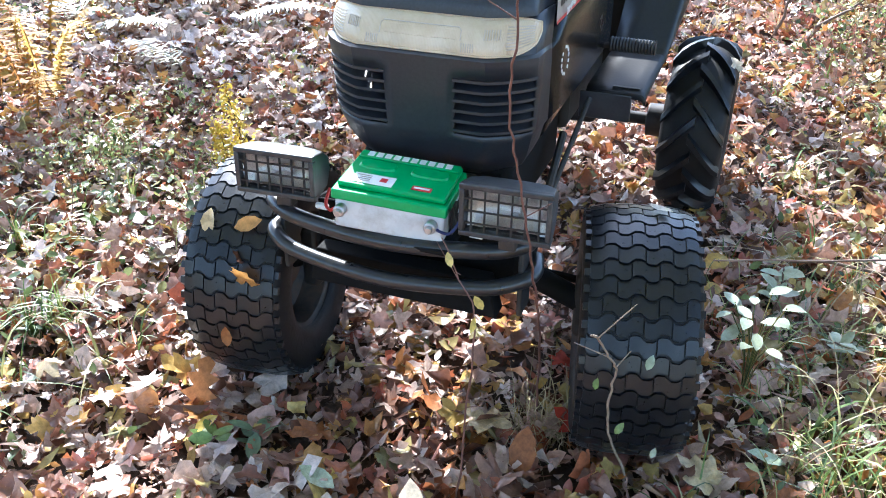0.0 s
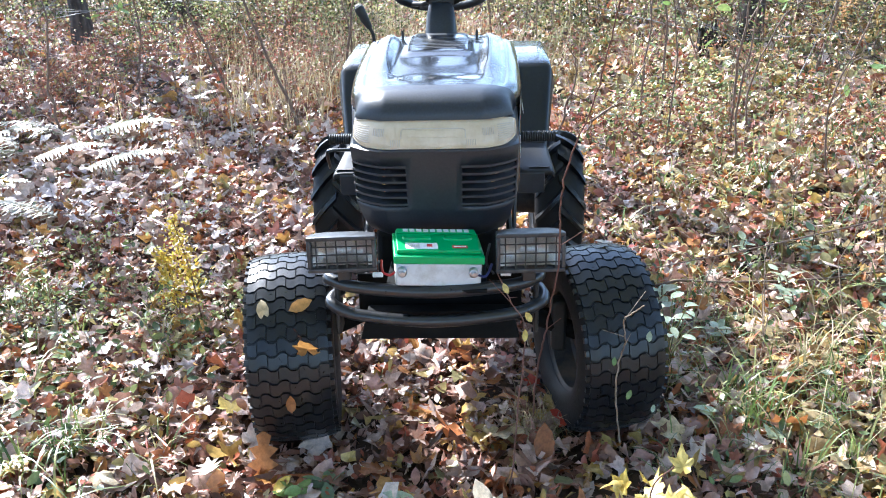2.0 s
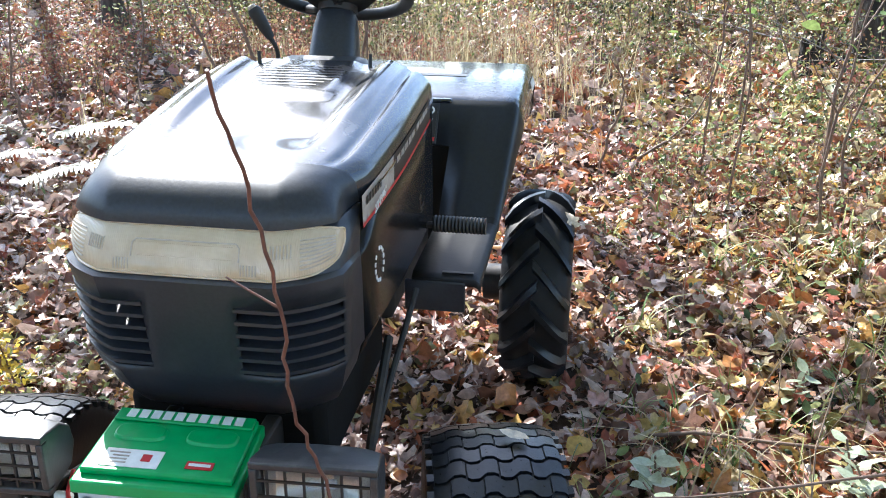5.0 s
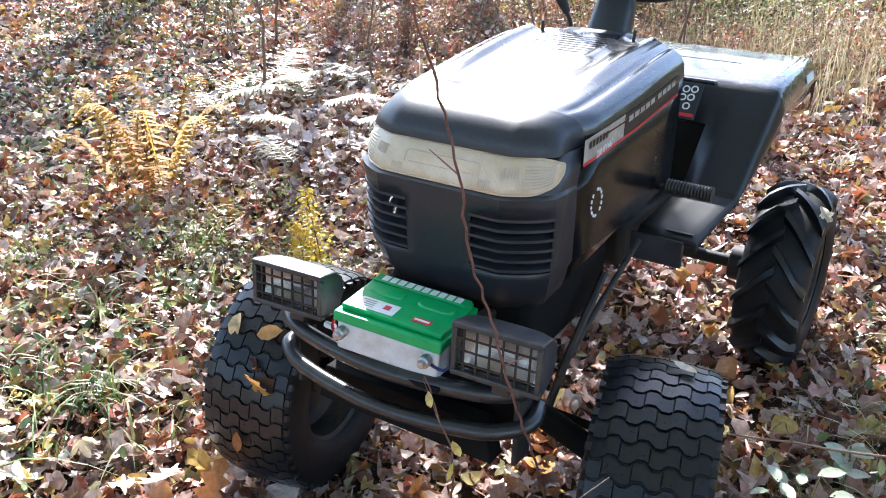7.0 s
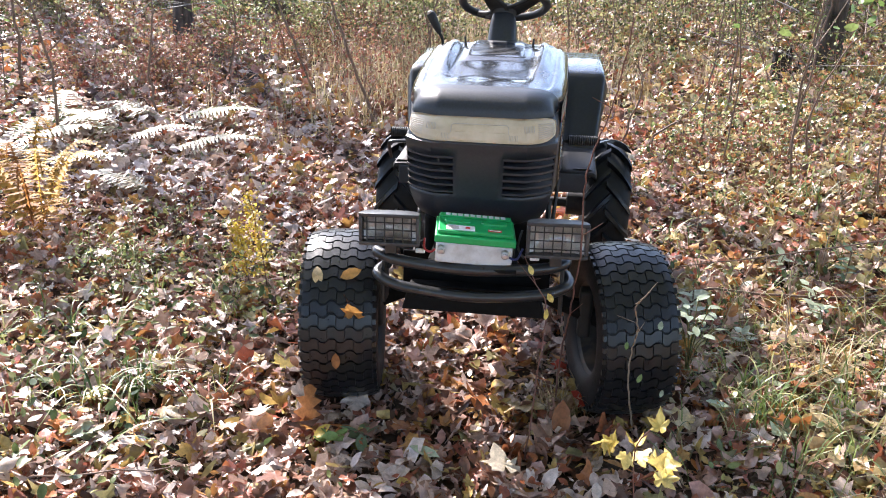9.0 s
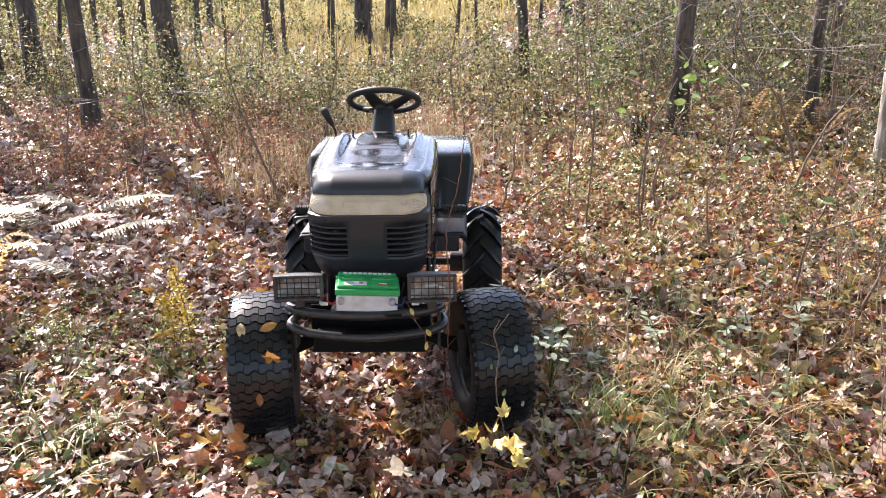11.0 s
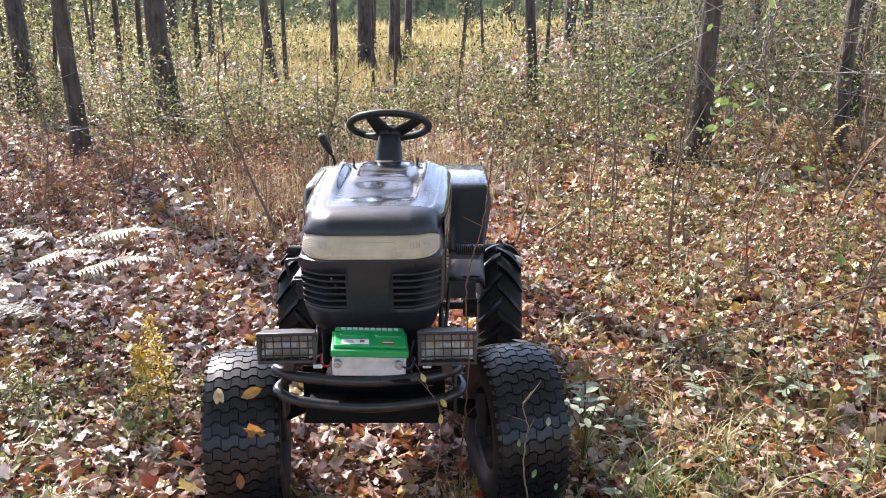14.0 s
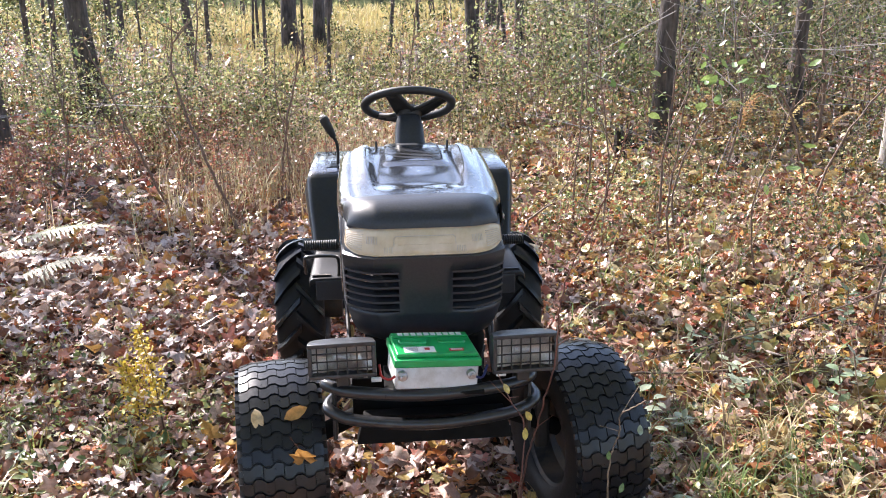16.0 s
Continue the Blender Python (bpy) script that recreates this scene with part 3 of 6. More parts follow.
    for k in range(14):
        if k % 7 == 6:
            continue
        a = 2 * math.pi * k / 14
        c = side_point(0.432 + 0.023 * math.sin(a), 0.861 + 0.030 * math.cos(a), 0.006)
        tpart("ring_mark", boxes((0, 0, 0, 0.0015, 0.0075, 0.0062), m=pose(c.x, c.y, c.z, -math.degrees(a), 0, 0)), M_WHITE, "", hood)
    return hood


HOOD = make_hood()


def words(text, size, m, mat, parent, label):
    cu = bpy.data.curves.new("words", "FONT")
    cu.body, cu.size, cu.extrude = text, size, 0.0004
    tmp = new("words", cu)
    bpy.context.view_layer.update()
    me = bpy.data.meshes.new_from_object(tmp.evaluated_get(bpy.context.evaluated_depsgraph_get()))
    bpy.data.objects.remove(tmp)
    me.materials.append(mat)
    ob = new("lettering", me)
    ob.matrix_world = m
    ob["label"] = label
    ob.parent = parent
    ob.matrix_parent_inverse = parent.matrix_world.inverted()
    return ob


words('20HP/46"', 0.022, pose(0.2545, 0.395, 0.9685, 90, -5.5, 90) , M_WHITE, HOOD, "white engine size lettering")

# engine block, chassis and front plate, all black; M_UNDER parts carry their shade in the colour
for x in (-0.09, 0.09):
    tpart("frame_rail", boxes((x, 0.75, 0.60, 0.03, 1.2, 0.06)), M_STEEL, "grimy black steel frame rail", bevel=0.006)
for y in (0.17, 0.9, 1.3):
    tpart("cross_member", boxes((0, y, 0.598, 0.148, 0.05, 0.045)), M_STEEL, "", bevel=0.005)
tpart("engine", boxes((0, 0.52, 0.78, 0.30, 0.40, 0.30), (0, 0.50, 0.58, 0.36, 0.44, 0.16)), M_UNDER, "engine block coloured near black", bevel=0.02)
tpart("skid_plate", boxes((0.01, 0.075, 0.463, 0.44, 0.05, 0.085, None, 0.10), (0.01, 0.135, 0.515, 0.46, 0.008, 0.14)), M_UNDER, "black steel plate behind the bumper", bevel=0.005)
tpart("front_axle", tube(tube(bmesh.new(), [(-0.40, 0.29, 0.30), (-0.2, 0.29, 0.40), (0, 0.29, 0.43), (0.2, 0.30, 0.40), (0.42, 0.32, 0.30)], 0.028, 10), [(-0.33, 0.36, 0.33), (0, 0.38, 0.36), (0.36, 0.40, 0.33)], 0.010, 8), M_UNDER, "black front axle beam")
for x, y in ((-0.335, 0.285), (0.365, 0.315)):
    tpart("axle_knuckle", boxes((x, y, 0.33, 0.045, 0.06, 0.17)), M_STEEL, "", bevel=0.01)
for x in (-0.268, 0.276):
    tpart("bumper_bracket", boxes((x, 0.085, 0.52, 0.012, 0.06, 0.17)), M_STEEL, "", bevel=0.004)

# two round bumper bars
UP = smooth_path([(-0.265, 0.13, 0.60), (-0.286, 0.085, 0.602), (-0.278, 0.052, 0.603), (-0.2, 0.018, 0.595), (0.0, 0.000, 0.588), (0.2, 0.028, 0.592), (0.272, 0.064, 0.598), (0.284, 0.10, 0.598), (0.270, 0.14, 0.596)], 8)
LO = smooth_path([(-0.265, 0.11, 0.545), (-0.284, 0.068, 0.540), (-0.274, 0.035, 0.534), (-0.2, 0.006, 0.518), (0.0, -0.012, 0.507), (0.2, 0.014, 0.514), (0.278, 0.048, 0.526), (0.298, 0.085, 0.532), (0.288, 0.13, 0.538)], 8)
tpart("bumper_bar", tube(bmesh.new(), UP, 0.0175, 14), M_BAR, "black painted round bumper bar", angle=60)
tpart("bumper_bar", tube(bmesh.new(), LO, 0.0165, 14), M_BAR, "black painted round bumper bar", angle=60)


def work_lamp(x0, x1, z0, z1, y, yaw):
    """A rectangular work lamp with a wire guard."""
    w, h, cx, cz = x1 - x0, z1 - z0, (x0 + x1) / 2, (z0 + z1) / 2
    m = pose(cx, y, cz, -3, 0, yaw)
    bm = bmesh.new()
    # open-fronted shell with a domed top, seen from the side as a wedge
    prof = [(-h / 2, 0.0), (-h / 2 + 0.006, 0.068), (-0.01, 0.085), (h / 2 - 0.024, 0.078), (h / 2 - 0.004, 0.050), (h / 2, 0.0)]
    rows = []
    for k in range(9):
        s = -1 + 2 * k / 8
        pin = 1 - 0.10 * abs(s) ** 4
        rows.append([(w / 2 * s * (1 - 0.06 * min(1, d / 0.07)), d * pin, z * (1 if d == 0 else pin)) for z, d in prof])
    sheet(bm, rows)
    for s in (0, 8):
        bm.faces.new([bm.verts.new(p) for p in (rows[s] if s == 0 else rows[s][::-1])])
    bmesh.ops.remove_doubles(bm, verts=bm.verts, dist=0.0004)
    # front bezel
    t = 0.011
    for bx, bz, sx, sz in ((0, h / 2 - t / 2, w, t), (0, -h / 2 + t / 2, w, t), (-w / 2 + t / 2, 0, t, h - 2 * t), (w / 2 - t / 2, 0, t, h - 2 * t)):
        box(bm, bx, -0.004, bz, sx, 0.016, sz)
    bmesh.ops.recalc_face_normals(bm, faces=bm.faces)
    lamp = part("work_lamp", bm, M_LAMP, None, "grey-black rectangular work lamp with a wire guard", angle=35, bevel=0.0025)
    lamp.matrix_world = m
    under(lamp)
    bpy.context.view_layer.update()
    iw, ih = w - 2 * t, h - 2 * t
    rows = []
    for j in range(9):
        q = -1 + 2 * j / 8
        rows.append([(iw / 2 * (-1 + 2 * i / 12), 0.012 + 0.040 * (1 - (-1 + 2 * i / 12) ** 2 * 0.8) * (1 - q * q * 0.8) + 0.003 * math.sin(i * 2.1), ih / 2 * q) for i in range(13)])
    part("reflector", sheet(bmesh.new(), rows), M_CHROME, lamp, "bright dished reflector", angle=20)
    glass = boxes((0, 0.005, 0, iw, 0.003, ih))
    g = part("lamp_glass", glass, M_GLASS, lamp, "clear glass front")
    g.visible_shadow = False
    part("bulb", tube(bmesh.new(), [(-0.022, 0.03, 0), (0.022, 0.03, 0)], 0.007, 10), M_WHITE, lamp)
    for k in range(6):
        x = -iw / 2 + iw * (k + 0.5) / 6
        part("guard_bar", boxes((x, -0.007, 0, 0.0032, 0.004, ih)), M_MESH, lamp)
    for k in range(3):
        z = -ih / 2 + ih * (k + 0.7) / 3.4
        part("guard_bar", boxes((0, -0.0095, z, iw, 0.003, 0.0032)), M_MESH, lamp)
    part("mount", boxes((0, 0.035, -h / 2 - 0.018, 0.035, 0.03, 0.036)), M_STEEL, lamp, bevel=0.003)
    return lamp


work_lamp(-0.328, -0.148, 0.648, 0.746, 0.008, 3)
work_lamp(0.164, 0.344, 0.640, 0.748, 0.012, 3)
for pts, mat in (([(-0.14, 0.05, 0.66), (-0.135, 0.02, 0.64), (-0.115, 0.0, 0.638), (-0.10, -0.01, 0.65)], M_WIRE), ([(0.155, 0.04, 0.65), (0.14, 0.02, 0.625), (0.12, 0.01, 0.63), (0.10, 0.0, 0.65)], M_BLUE), ([(0.15, 0.06, 0.70), (0.14, 0.05, 0.65), (0.16, 0.04, 0.62)], M_RUBBER), ([(-0.15, 0.09, 0.64), (-0.19, 0.05, 0.625), (-0.23, 0.04, 0.635)], M_RUBBER)):
    tpart("wire", tube(bmesh.new(), smooth_path(pts, 5), 0.0035, 6), mat)


for x in (-0.150, 0.190):
    tpart("cable_connector", tube(bmesh.new(), [(x - 0.012, 0.03, 0.626), (x + 0.014, 0.026, 0.628)], 0.0075, 8), M_WHITE, "white cable connector", bevel=0.001)


# ---- wheels ----
def front_wheel(x, y, yaw, outward):
    R, W = 0.287, 0.25
    m = pose(x, y, R - 0.004, 0, 0, yaw)
    rim = bmesh.new()
    s = outward
    revolve(rim, [(s * 0.10, 0.158), (s * 0.095, 0.148), (s * 0.02, 0.140), (s * 0.005, 0.10), (s * 0.012, 0.05), (s * 0.03, 0.045), (s * 0.032, 0.001)], 40)
    revolve(rim, [(-s * 0.10, 0.160), (-s * 0.09, 0.148), (-s * 0.03, 0.140), (-s * 0.012, 0.12), (-s * 0.014, 0.05), (-s * 0.05, 0.045), (-s * 0.05, 0.001)], 40)
    wheel = part("front_wheel", rim, M_RIM, None, "black steel wheel with a wide turf tyre", angle=30)
    wheel.matrix_world = m
    under(wheel)
    bpy.context.view_layer.update()
    body = bmesh.new()
    half = [(0.100, 0.156), (0.112, 0.165), (0.121, 0.19), (0.1255, 0.215), (0.124, 0.240), (0.117, 0.262), (0.105, 0.2745), (0.08, 0.279), (0.04, 0.281), (0, 0.2815)]
    prof = half + [(-a, r) for a, r in half[-2::-1]]
    revolve(body, prof, 72)
    bmesh.ops.recalc_face_normals(body, faces=body.faces)
    part("tyre", body, M_TYRE, wheel, "dusty black rubber tyre", angle=60)

    # wavy turf tread: rows of bent blocks, cut by short upright sipes
    tread = bmesh.new()
    rows, cols = 46, 4
    pitch = 2 * math.pi / rows
    wide = 0.222
    rng = random.Random(int(100 * x) + 7)

    def at(a, xx, lift):
        edge = abs(xx) / (wide / 2)
        r = 0.2815 - 0.012 * edge ** 3.2 + lift
        return Vector((xx, r * math.cos(a), r * math.sin(a)))

    for j in range(rows):
        for i in range(-1, cols + 1):
            c = wide / cols
            xa = -wide / 2 + c * (i + (0.5 if j % 2 else 0.0))
            xb = min(xa + c * 0.972, wide / 2)
            xa = max(xa + c * 0.028, -wide / 2)
            if xb - xa < c * 0.2:
                continue
            a0 = j * pitch
            edge_pts = []
            n = 9
            for k in range(n):
                xx = xa + (xb - xa) * k / (n - 1)
                wave = 0.15 * pitch * max(-1.0, min(1.0, 2.0 * math.sin((xx + wide / 2) / (wide / cols) * math.pi * 2)))
                edge_pts.append((xx, a0 + wave))
            lift = 0.0065 + rng.uniform(-0.0004, 0.0004)
            top_a = [tread.verts.new(at(a + pitch * 0.06, xx, lift)) for xx, a in edge_pts]
            top_b = [tread.verts.new(at(a + pitch * 0.865, xx, lift)) for xx, a in edge_pts]
            low_a = [tread.verts.new(at(a + pitch * 0.02, xx, -0.002)) for xx, a in edge_pts]
            low_b = [tread.verts.new(at(a + pitch * 0.90, xx, -0.002)) for xx, a in edge_pts]
            for k in range(n - 1):
                tread.faces.new((top_a[k], top_a[k + 1], top_b[k + 1], top_b[k]))
                tread.faces.new((low_a[k], low_a[k + 1], top_a[k + 1], top_a[k]))
                tread.faces.new((top_b[k], top_b[k + 1], low_b[k + 1], low_b[k]))
            tread.faces.new((low_a[0], top_a[0], top_b[0], low_b[0]))
            tread.faces.new((low_a[-1], low_b[-1], top_b[-1], top_a[-1]))
    for s2 in (-1, 1):
        for j in range(rows):
            a = j * pitch
            box(tread, 0, 0, 0, 0.012, 0.016, 0.010, Matrix.Rotation(a, 4, "X") @ Matrix.Translation((s2 * 0.116, 0, 0.2665)))
    bmesh.ops.recalc_face_normals(tread, faces=tread.faces)
    part("tread", tread, M_TREAD, wheel, "worn wavy turf tread blocks", angle=25)
    part("hub_cap", tube(bmesh.new(), [(s * 0.02, 0, 0), (s * 0.07, 0, 0)], [0.04, 0.034], 20), M_RIM, wheel)
    for k in range(5):
        a = 2 * math.pi * k / 5
        part("wheel_nut", tube(bmesh.new(), [(s * 0.004, 0.075 * math.cos(a), 0.075 * math.sin(a)), (s * 0.022, 0.075 * math.cos(a), 0.075 * math.sin(a))], 0.010, 6), M_BOLT, wheel)
    return wheel


front_wheel(-0.446, 0.272, 8, -1)
front_wheel(0.474, 0.316, 13, 1)


def rear_wheel(x, y, outward):
    R = 0.305
    m = pose(x, y, R - 0.012)
    s = outward
    rim = bmesh.new()
    revolve(rim, [(s * 0.085, 0.162), (s * 0.08, 0.150), (s * 0.0, 0.142), (-s * 0.02, 0.10), (-s * 0.03, 0.05), (-s * 0.03, 0.001)], 40)
    revolve(rim, [(-s * 0.085, 0.162), (-s * 0.08, 0.150), (-s * 0.04, 0.142), (-s * 0.035, 0.05), (-s * 0.10, 0.045), (-s * 0.10, 0.001)], 40)
    wheel = part("rear_wheel", rim, M_RIM, None, "black steel rear wheel with a lugged tyre", angle=30)
    wheel.matrix_world = m
    under(wheel)
    bpy.context.view_layer.update()
    half = [(0.088, 0.160), (0.098, 0.172), (0.104, 0.195), (0.105, 0.220), (0.100, 0.245), (0.088, 0.265), (0.06, 0.275), (0.03, 0.280), (0, 0.281)]
    body = revolve(bmesh.new(), half + [(-a, r) for a, r in half[-2::-1]], 72)
    bmesh.ops.recalc_face_normals(body, faces=body.faces)
    tyre = part("tyre", body, M_TYRE, wheel, "dusty black lugged tractor tyre", angle=60)

    def at(a, xx, lift):
        r = 0.281 - 0.030 * (abs(xx) / 0.104) ** 3 + lift
        return Vector((xx, r * math.cos(a), r * math.sin(a)))

    for hand in (-1, 1):
        bm = bmesh.new()
        n = 6
        cols = {}
        for k in range(n):
            t = k / (n - 1)
            xx = hand * (-0.008 + 0.112 * t)
            a = 0.36 * t + 0.08 * t * t
            wd = 0.058 - 0.010 * t
            tall = 0.026 if t < 0.9 else 0.020
            cols[k] = [bm.verts.new(at(a - wd * 1.3, xx, -0.004)), bm.verts.new(at(a - wd * 0.7, xx, tall)), bm.verts.new(at(a + wd * 0.7, xx, tall)), bm.verts.new(at(a + wd * 1.3, xx, -0.004))]
        for k in range(n - 1):
            for q in range(3):
                bm.faces.new((cols[k][q], cols[k][q + 1], cols[k + 1][q + 1], cols[k + 1][q]))
        bm.faces.new(cols[0])
        bm.faces.new(cols[n - 1][::-1])
        bmesh.ops.recalc_face_normals(bm, faces=bm.faces)
        first = part("tread_lug", bm, M_TREAD, wheel, angle=30)
        for k in range(15):
            lug = first if k == 0 else new("tread_lug", first.data)
            lug.parent = wheel
            lug.rotation_euler = (2 * math.pi * (k + (0.5 if hand > 0 else 0)) / 15 + math.pi, 0, 0)
    part("hub", tube(bmesh.new(), [(-s * 0.02, 0, 0), (-s * 0.175, 0, 0)], [0.062, 0.058], 24), M_RIM, wheel, "round steel wheel spacer", bevel=0.004)
    return wheel


rear_wheel(0.474, 1.60, 1)
rear_wheel(-0.474, 1.60, -1)
tpart("rear_axle", tube(bmesh.new(), [(-0.40, 1.60, 0.293), (0.40, 1.60, 0.293)], 0.022, 12), M_STEEL, "steel axle shaft")
tpart("gearbox", boxes((0, 1.60, 0.40, 0.26, 0.24, 0.22)), M_ENGINE, "oily gearbox housing", bevel=0.02)


# ---- fenders, foot boards, dash, steering ----
def fender():
    prof = [(0.765, 0.668), (0.770, 0.681), (0.785, 0.687), (1.10, 0.687), (1.115, 0.70), (1.225, 0.850), (1.290, 0.937), (1.306, 0.952), (1.33, 0.960), (1.50, 0.967), (1.72, 0.974), (1.765, 0.960), (1.79, 0.89)]
    span = (0, 0.5, 0.6, 0.75, 0.9, 0.965, 0.985, 1)
    xs = [-v for v in span[:0:-1]] + list(span)
    rows = []
    for y, z in prof:
        edge = 0.381 + 0.027 * float(step(0.70, 0.95, z))
        rows.append([(x * edge + 0.006, y, z - {1: 0.014, 0.985: 0.005, 0.965: 0.001}.get(abs(x), 0.0)) for x in xs])

    def keep(r, c):
        mid = abs(xs[c] + xs[c + 1]) / 2
        return not (mid < 0.6 and r < 5)

    bm = sheet(bmesh.new(), rows, keep)
    # narrow chamfered skirt that runs out towards the foot board
    for side in (-1, 1):
        a, b, low = [], [], []
        for y, z in prof[3:]:
            up = float(step(0.70, 0.95, z))
            a.append((side * (0.381 + 0.027 * up) + 0.006, y, z - 0.014))
            b.append((side * (0.382 + 0.039 * up) + 0.006, y + 0.02 * up, z - 0.016 - 0.045 * up))
            low.append((side * (0.378 + 0.033 * up) + 0.006, y + 0.06 * up, z - 0.022 - 0.090 * up))
        sheet(bm, [a, b, low])
    bmesh.ops.remove_doubles(bm, verts=bm.verts, dist=0.0005)
    bmesh.ops.recalc_face_normals(bm, faces=bm.faces)
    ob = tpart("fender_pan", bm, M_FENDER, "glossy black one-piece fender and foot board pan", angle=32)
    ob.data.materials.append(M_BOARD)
    ob.data.materials.append(M_PAN_SHADE)
    # same sheet throughout; the slanted front wall takes the shaded copy of the paint
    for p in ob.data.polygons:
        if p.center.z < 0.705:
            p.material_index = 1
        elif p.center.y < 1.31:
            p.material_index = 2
    s = ob.modifiers.new("thick", "SOLIDIFY")
    s.thickness, s.offset = 0.006, 0
    tpart("fender_lip", boxes((0.02, 1.308, 0.950, 0.44, 0.026, 0.014)), M_FENDER, "raised inner front lip", ob, bevel=0.005)
    tpart("white_label", boxes((0, 0, 0, 0.026, 0.10, 0.0012), m=pose(0.4275, 1.66, 0.930, 0, 74, 0)), M_WHITE, "small white label", ob)
    for side in (-1, 1):
        tpart("worn_patch", boxes((side * 0.335, 0.785, 0.6915, 0.07, 0.010, 0.0012)), M_RIM, "bare worn metal edge", ob)
    return ob


FENDER = fender()
tpart("tunnel", boxes((0, 1.28, 0.70, 0.20, 0.42, 0.26, None, 0.15), (0, 1.10, 0.58, 0.34, 0.5, 0.12)), M_ENGINE, "dark tunnel between the foot boards", bevel=0.02)
tpart("dust_plate", boxes((0, 1.31, 0.70, 0.46, 0.01, 0.34)), M_ENGINE, "dark plate behind the pedals")
tpart("dash", boxes((0, 0.955, 0.90, 0.36, 0.10, 0.42, None, 0.06), (0, 0.955, 1.095, 0.24, 0.11, 0.05, None, 0.2)), M_COWL, "black dash panel behind the hood", bevel=0.018)
for s in (1, -1):
    tpart("foot_pedal", tube(bmesh.new(), [(s * (0.275 + 0.004 * i), 0.82, 0.790) for i in range(30)], [0.0195 if i % 2 else 0.0170 for i in range(30)], 16), M_RUBBER, "black ribbed rubber pedal")
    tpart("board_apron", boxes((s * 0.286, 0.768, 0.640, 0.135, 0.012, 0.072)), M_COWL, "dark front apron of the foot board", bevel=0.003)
    tpart("pedal_arm", tube(bmesh.new(), [(s * 0.20, 0.86, 0.72), (s * 0.25, 0.83, 0.78), (s * 0.29, 0.83, 0.785)], 0.008, 8), M_STEEL)
    tpart("side_rod", tube(bmesh.new(), [(s * 0.225, 0.36, 0.46), (s * 0.238, 0.55, 0.57), (s * 0.25, 0.74, 0.665)], 0.007, 8), M_STEEL, "slanting steel rod")
    tpart("board_brace", boxes((s * 0.30, 0.86, 0.655, 0.15, 0.03, 0.03)), M_ENGINE, "", bevel=0.006)
    tpart("deck_hanger", boxes((s * 0.26, 1.0, 0.62, 0.03, 0.10, 0.08)), M_ENGINE, "", bevel=0.008)
tpart("lift_link", tube(bmesh.new(), [(0.22, 0.60, 0.62), (0.225, 0.42, 0.50), (0.23, 0.28, 0.38)], 0.010, 8), M_STEEL)
tpart("foot_rail", tube(bmesh.new(), smooth_path([(-0.27, 0.74, 0.70), (-0.27, 0.73, 0.76), (-0.29, 0.73, 0.775), (-0.37, 0.73, 0.775), (-0.385, 0.74, 0.76), (-0.385, 0.78, 0.70)], 5), 0.006, 8), M_BAR, "thin bent steel loop")

SLANT = pose(0.146, 1.262, 0.897, 53, 0, 0)          # on the slanted front wall of the fender


def slanted(x, y, z, sx, sy, sz):
    return boxes((x, y, z, sx, sy, sz), m=SLANT)


CONSOLE = tpart("console_panel", slanted(0, 0, 0.004, 0.125, 0.115, 0.006), M_COWL, "flat panel with a safety sticker", bevel=0.002)
STICKER = tpart("safety_sticker", slanted(0, 0, 0.0076, 0.115, 0.102, 0.001), M_INK, "dark sticker with white rings and a red edge", CONSOLE)
tpart("red_edge", slanted(0, -0.045, 0.0086, 0.115, 0.011, 0.001), M_RED, "", STICKER)
for cx, cy in ((0.016, 0.034), (0.040, 0.036), (0.012, 0.008), (0.036, 0.010), (0.030, -0.018)):
    ring = bmesh.new()
    for k in range(14):
        a0, a1 = 2 * math.pi * k / 14, 2 * math.pi * (k + 1) / 14
        ring.faces.new([ring.verts.new(SLANT @ Vector((cx + r * math.cos(a), cy + r * math.sin(a), 0.0092))) for r, a in ((0.0115, a0), (0.0115, a1), (0.007, a1), (0.007, a0))])
    tpart("white_ring", ring, M_WHITE, "", STICKER)
for k in range(5):
    tpart("print_bar", slanted(-0.028, 0.036 - 0.014 * k, 0.0086, 0.042 - 0.007 * (k % 2), 0.004, 0.001), M_DECAL, "", STICKER)

WHEEL_TILT = radians(25)
axis = Vector((0, math.sin(WHEEL_TILT), math.cos(WHEEL_TILT)))
HUB = Vector((0.0, 1.10, 1.218))


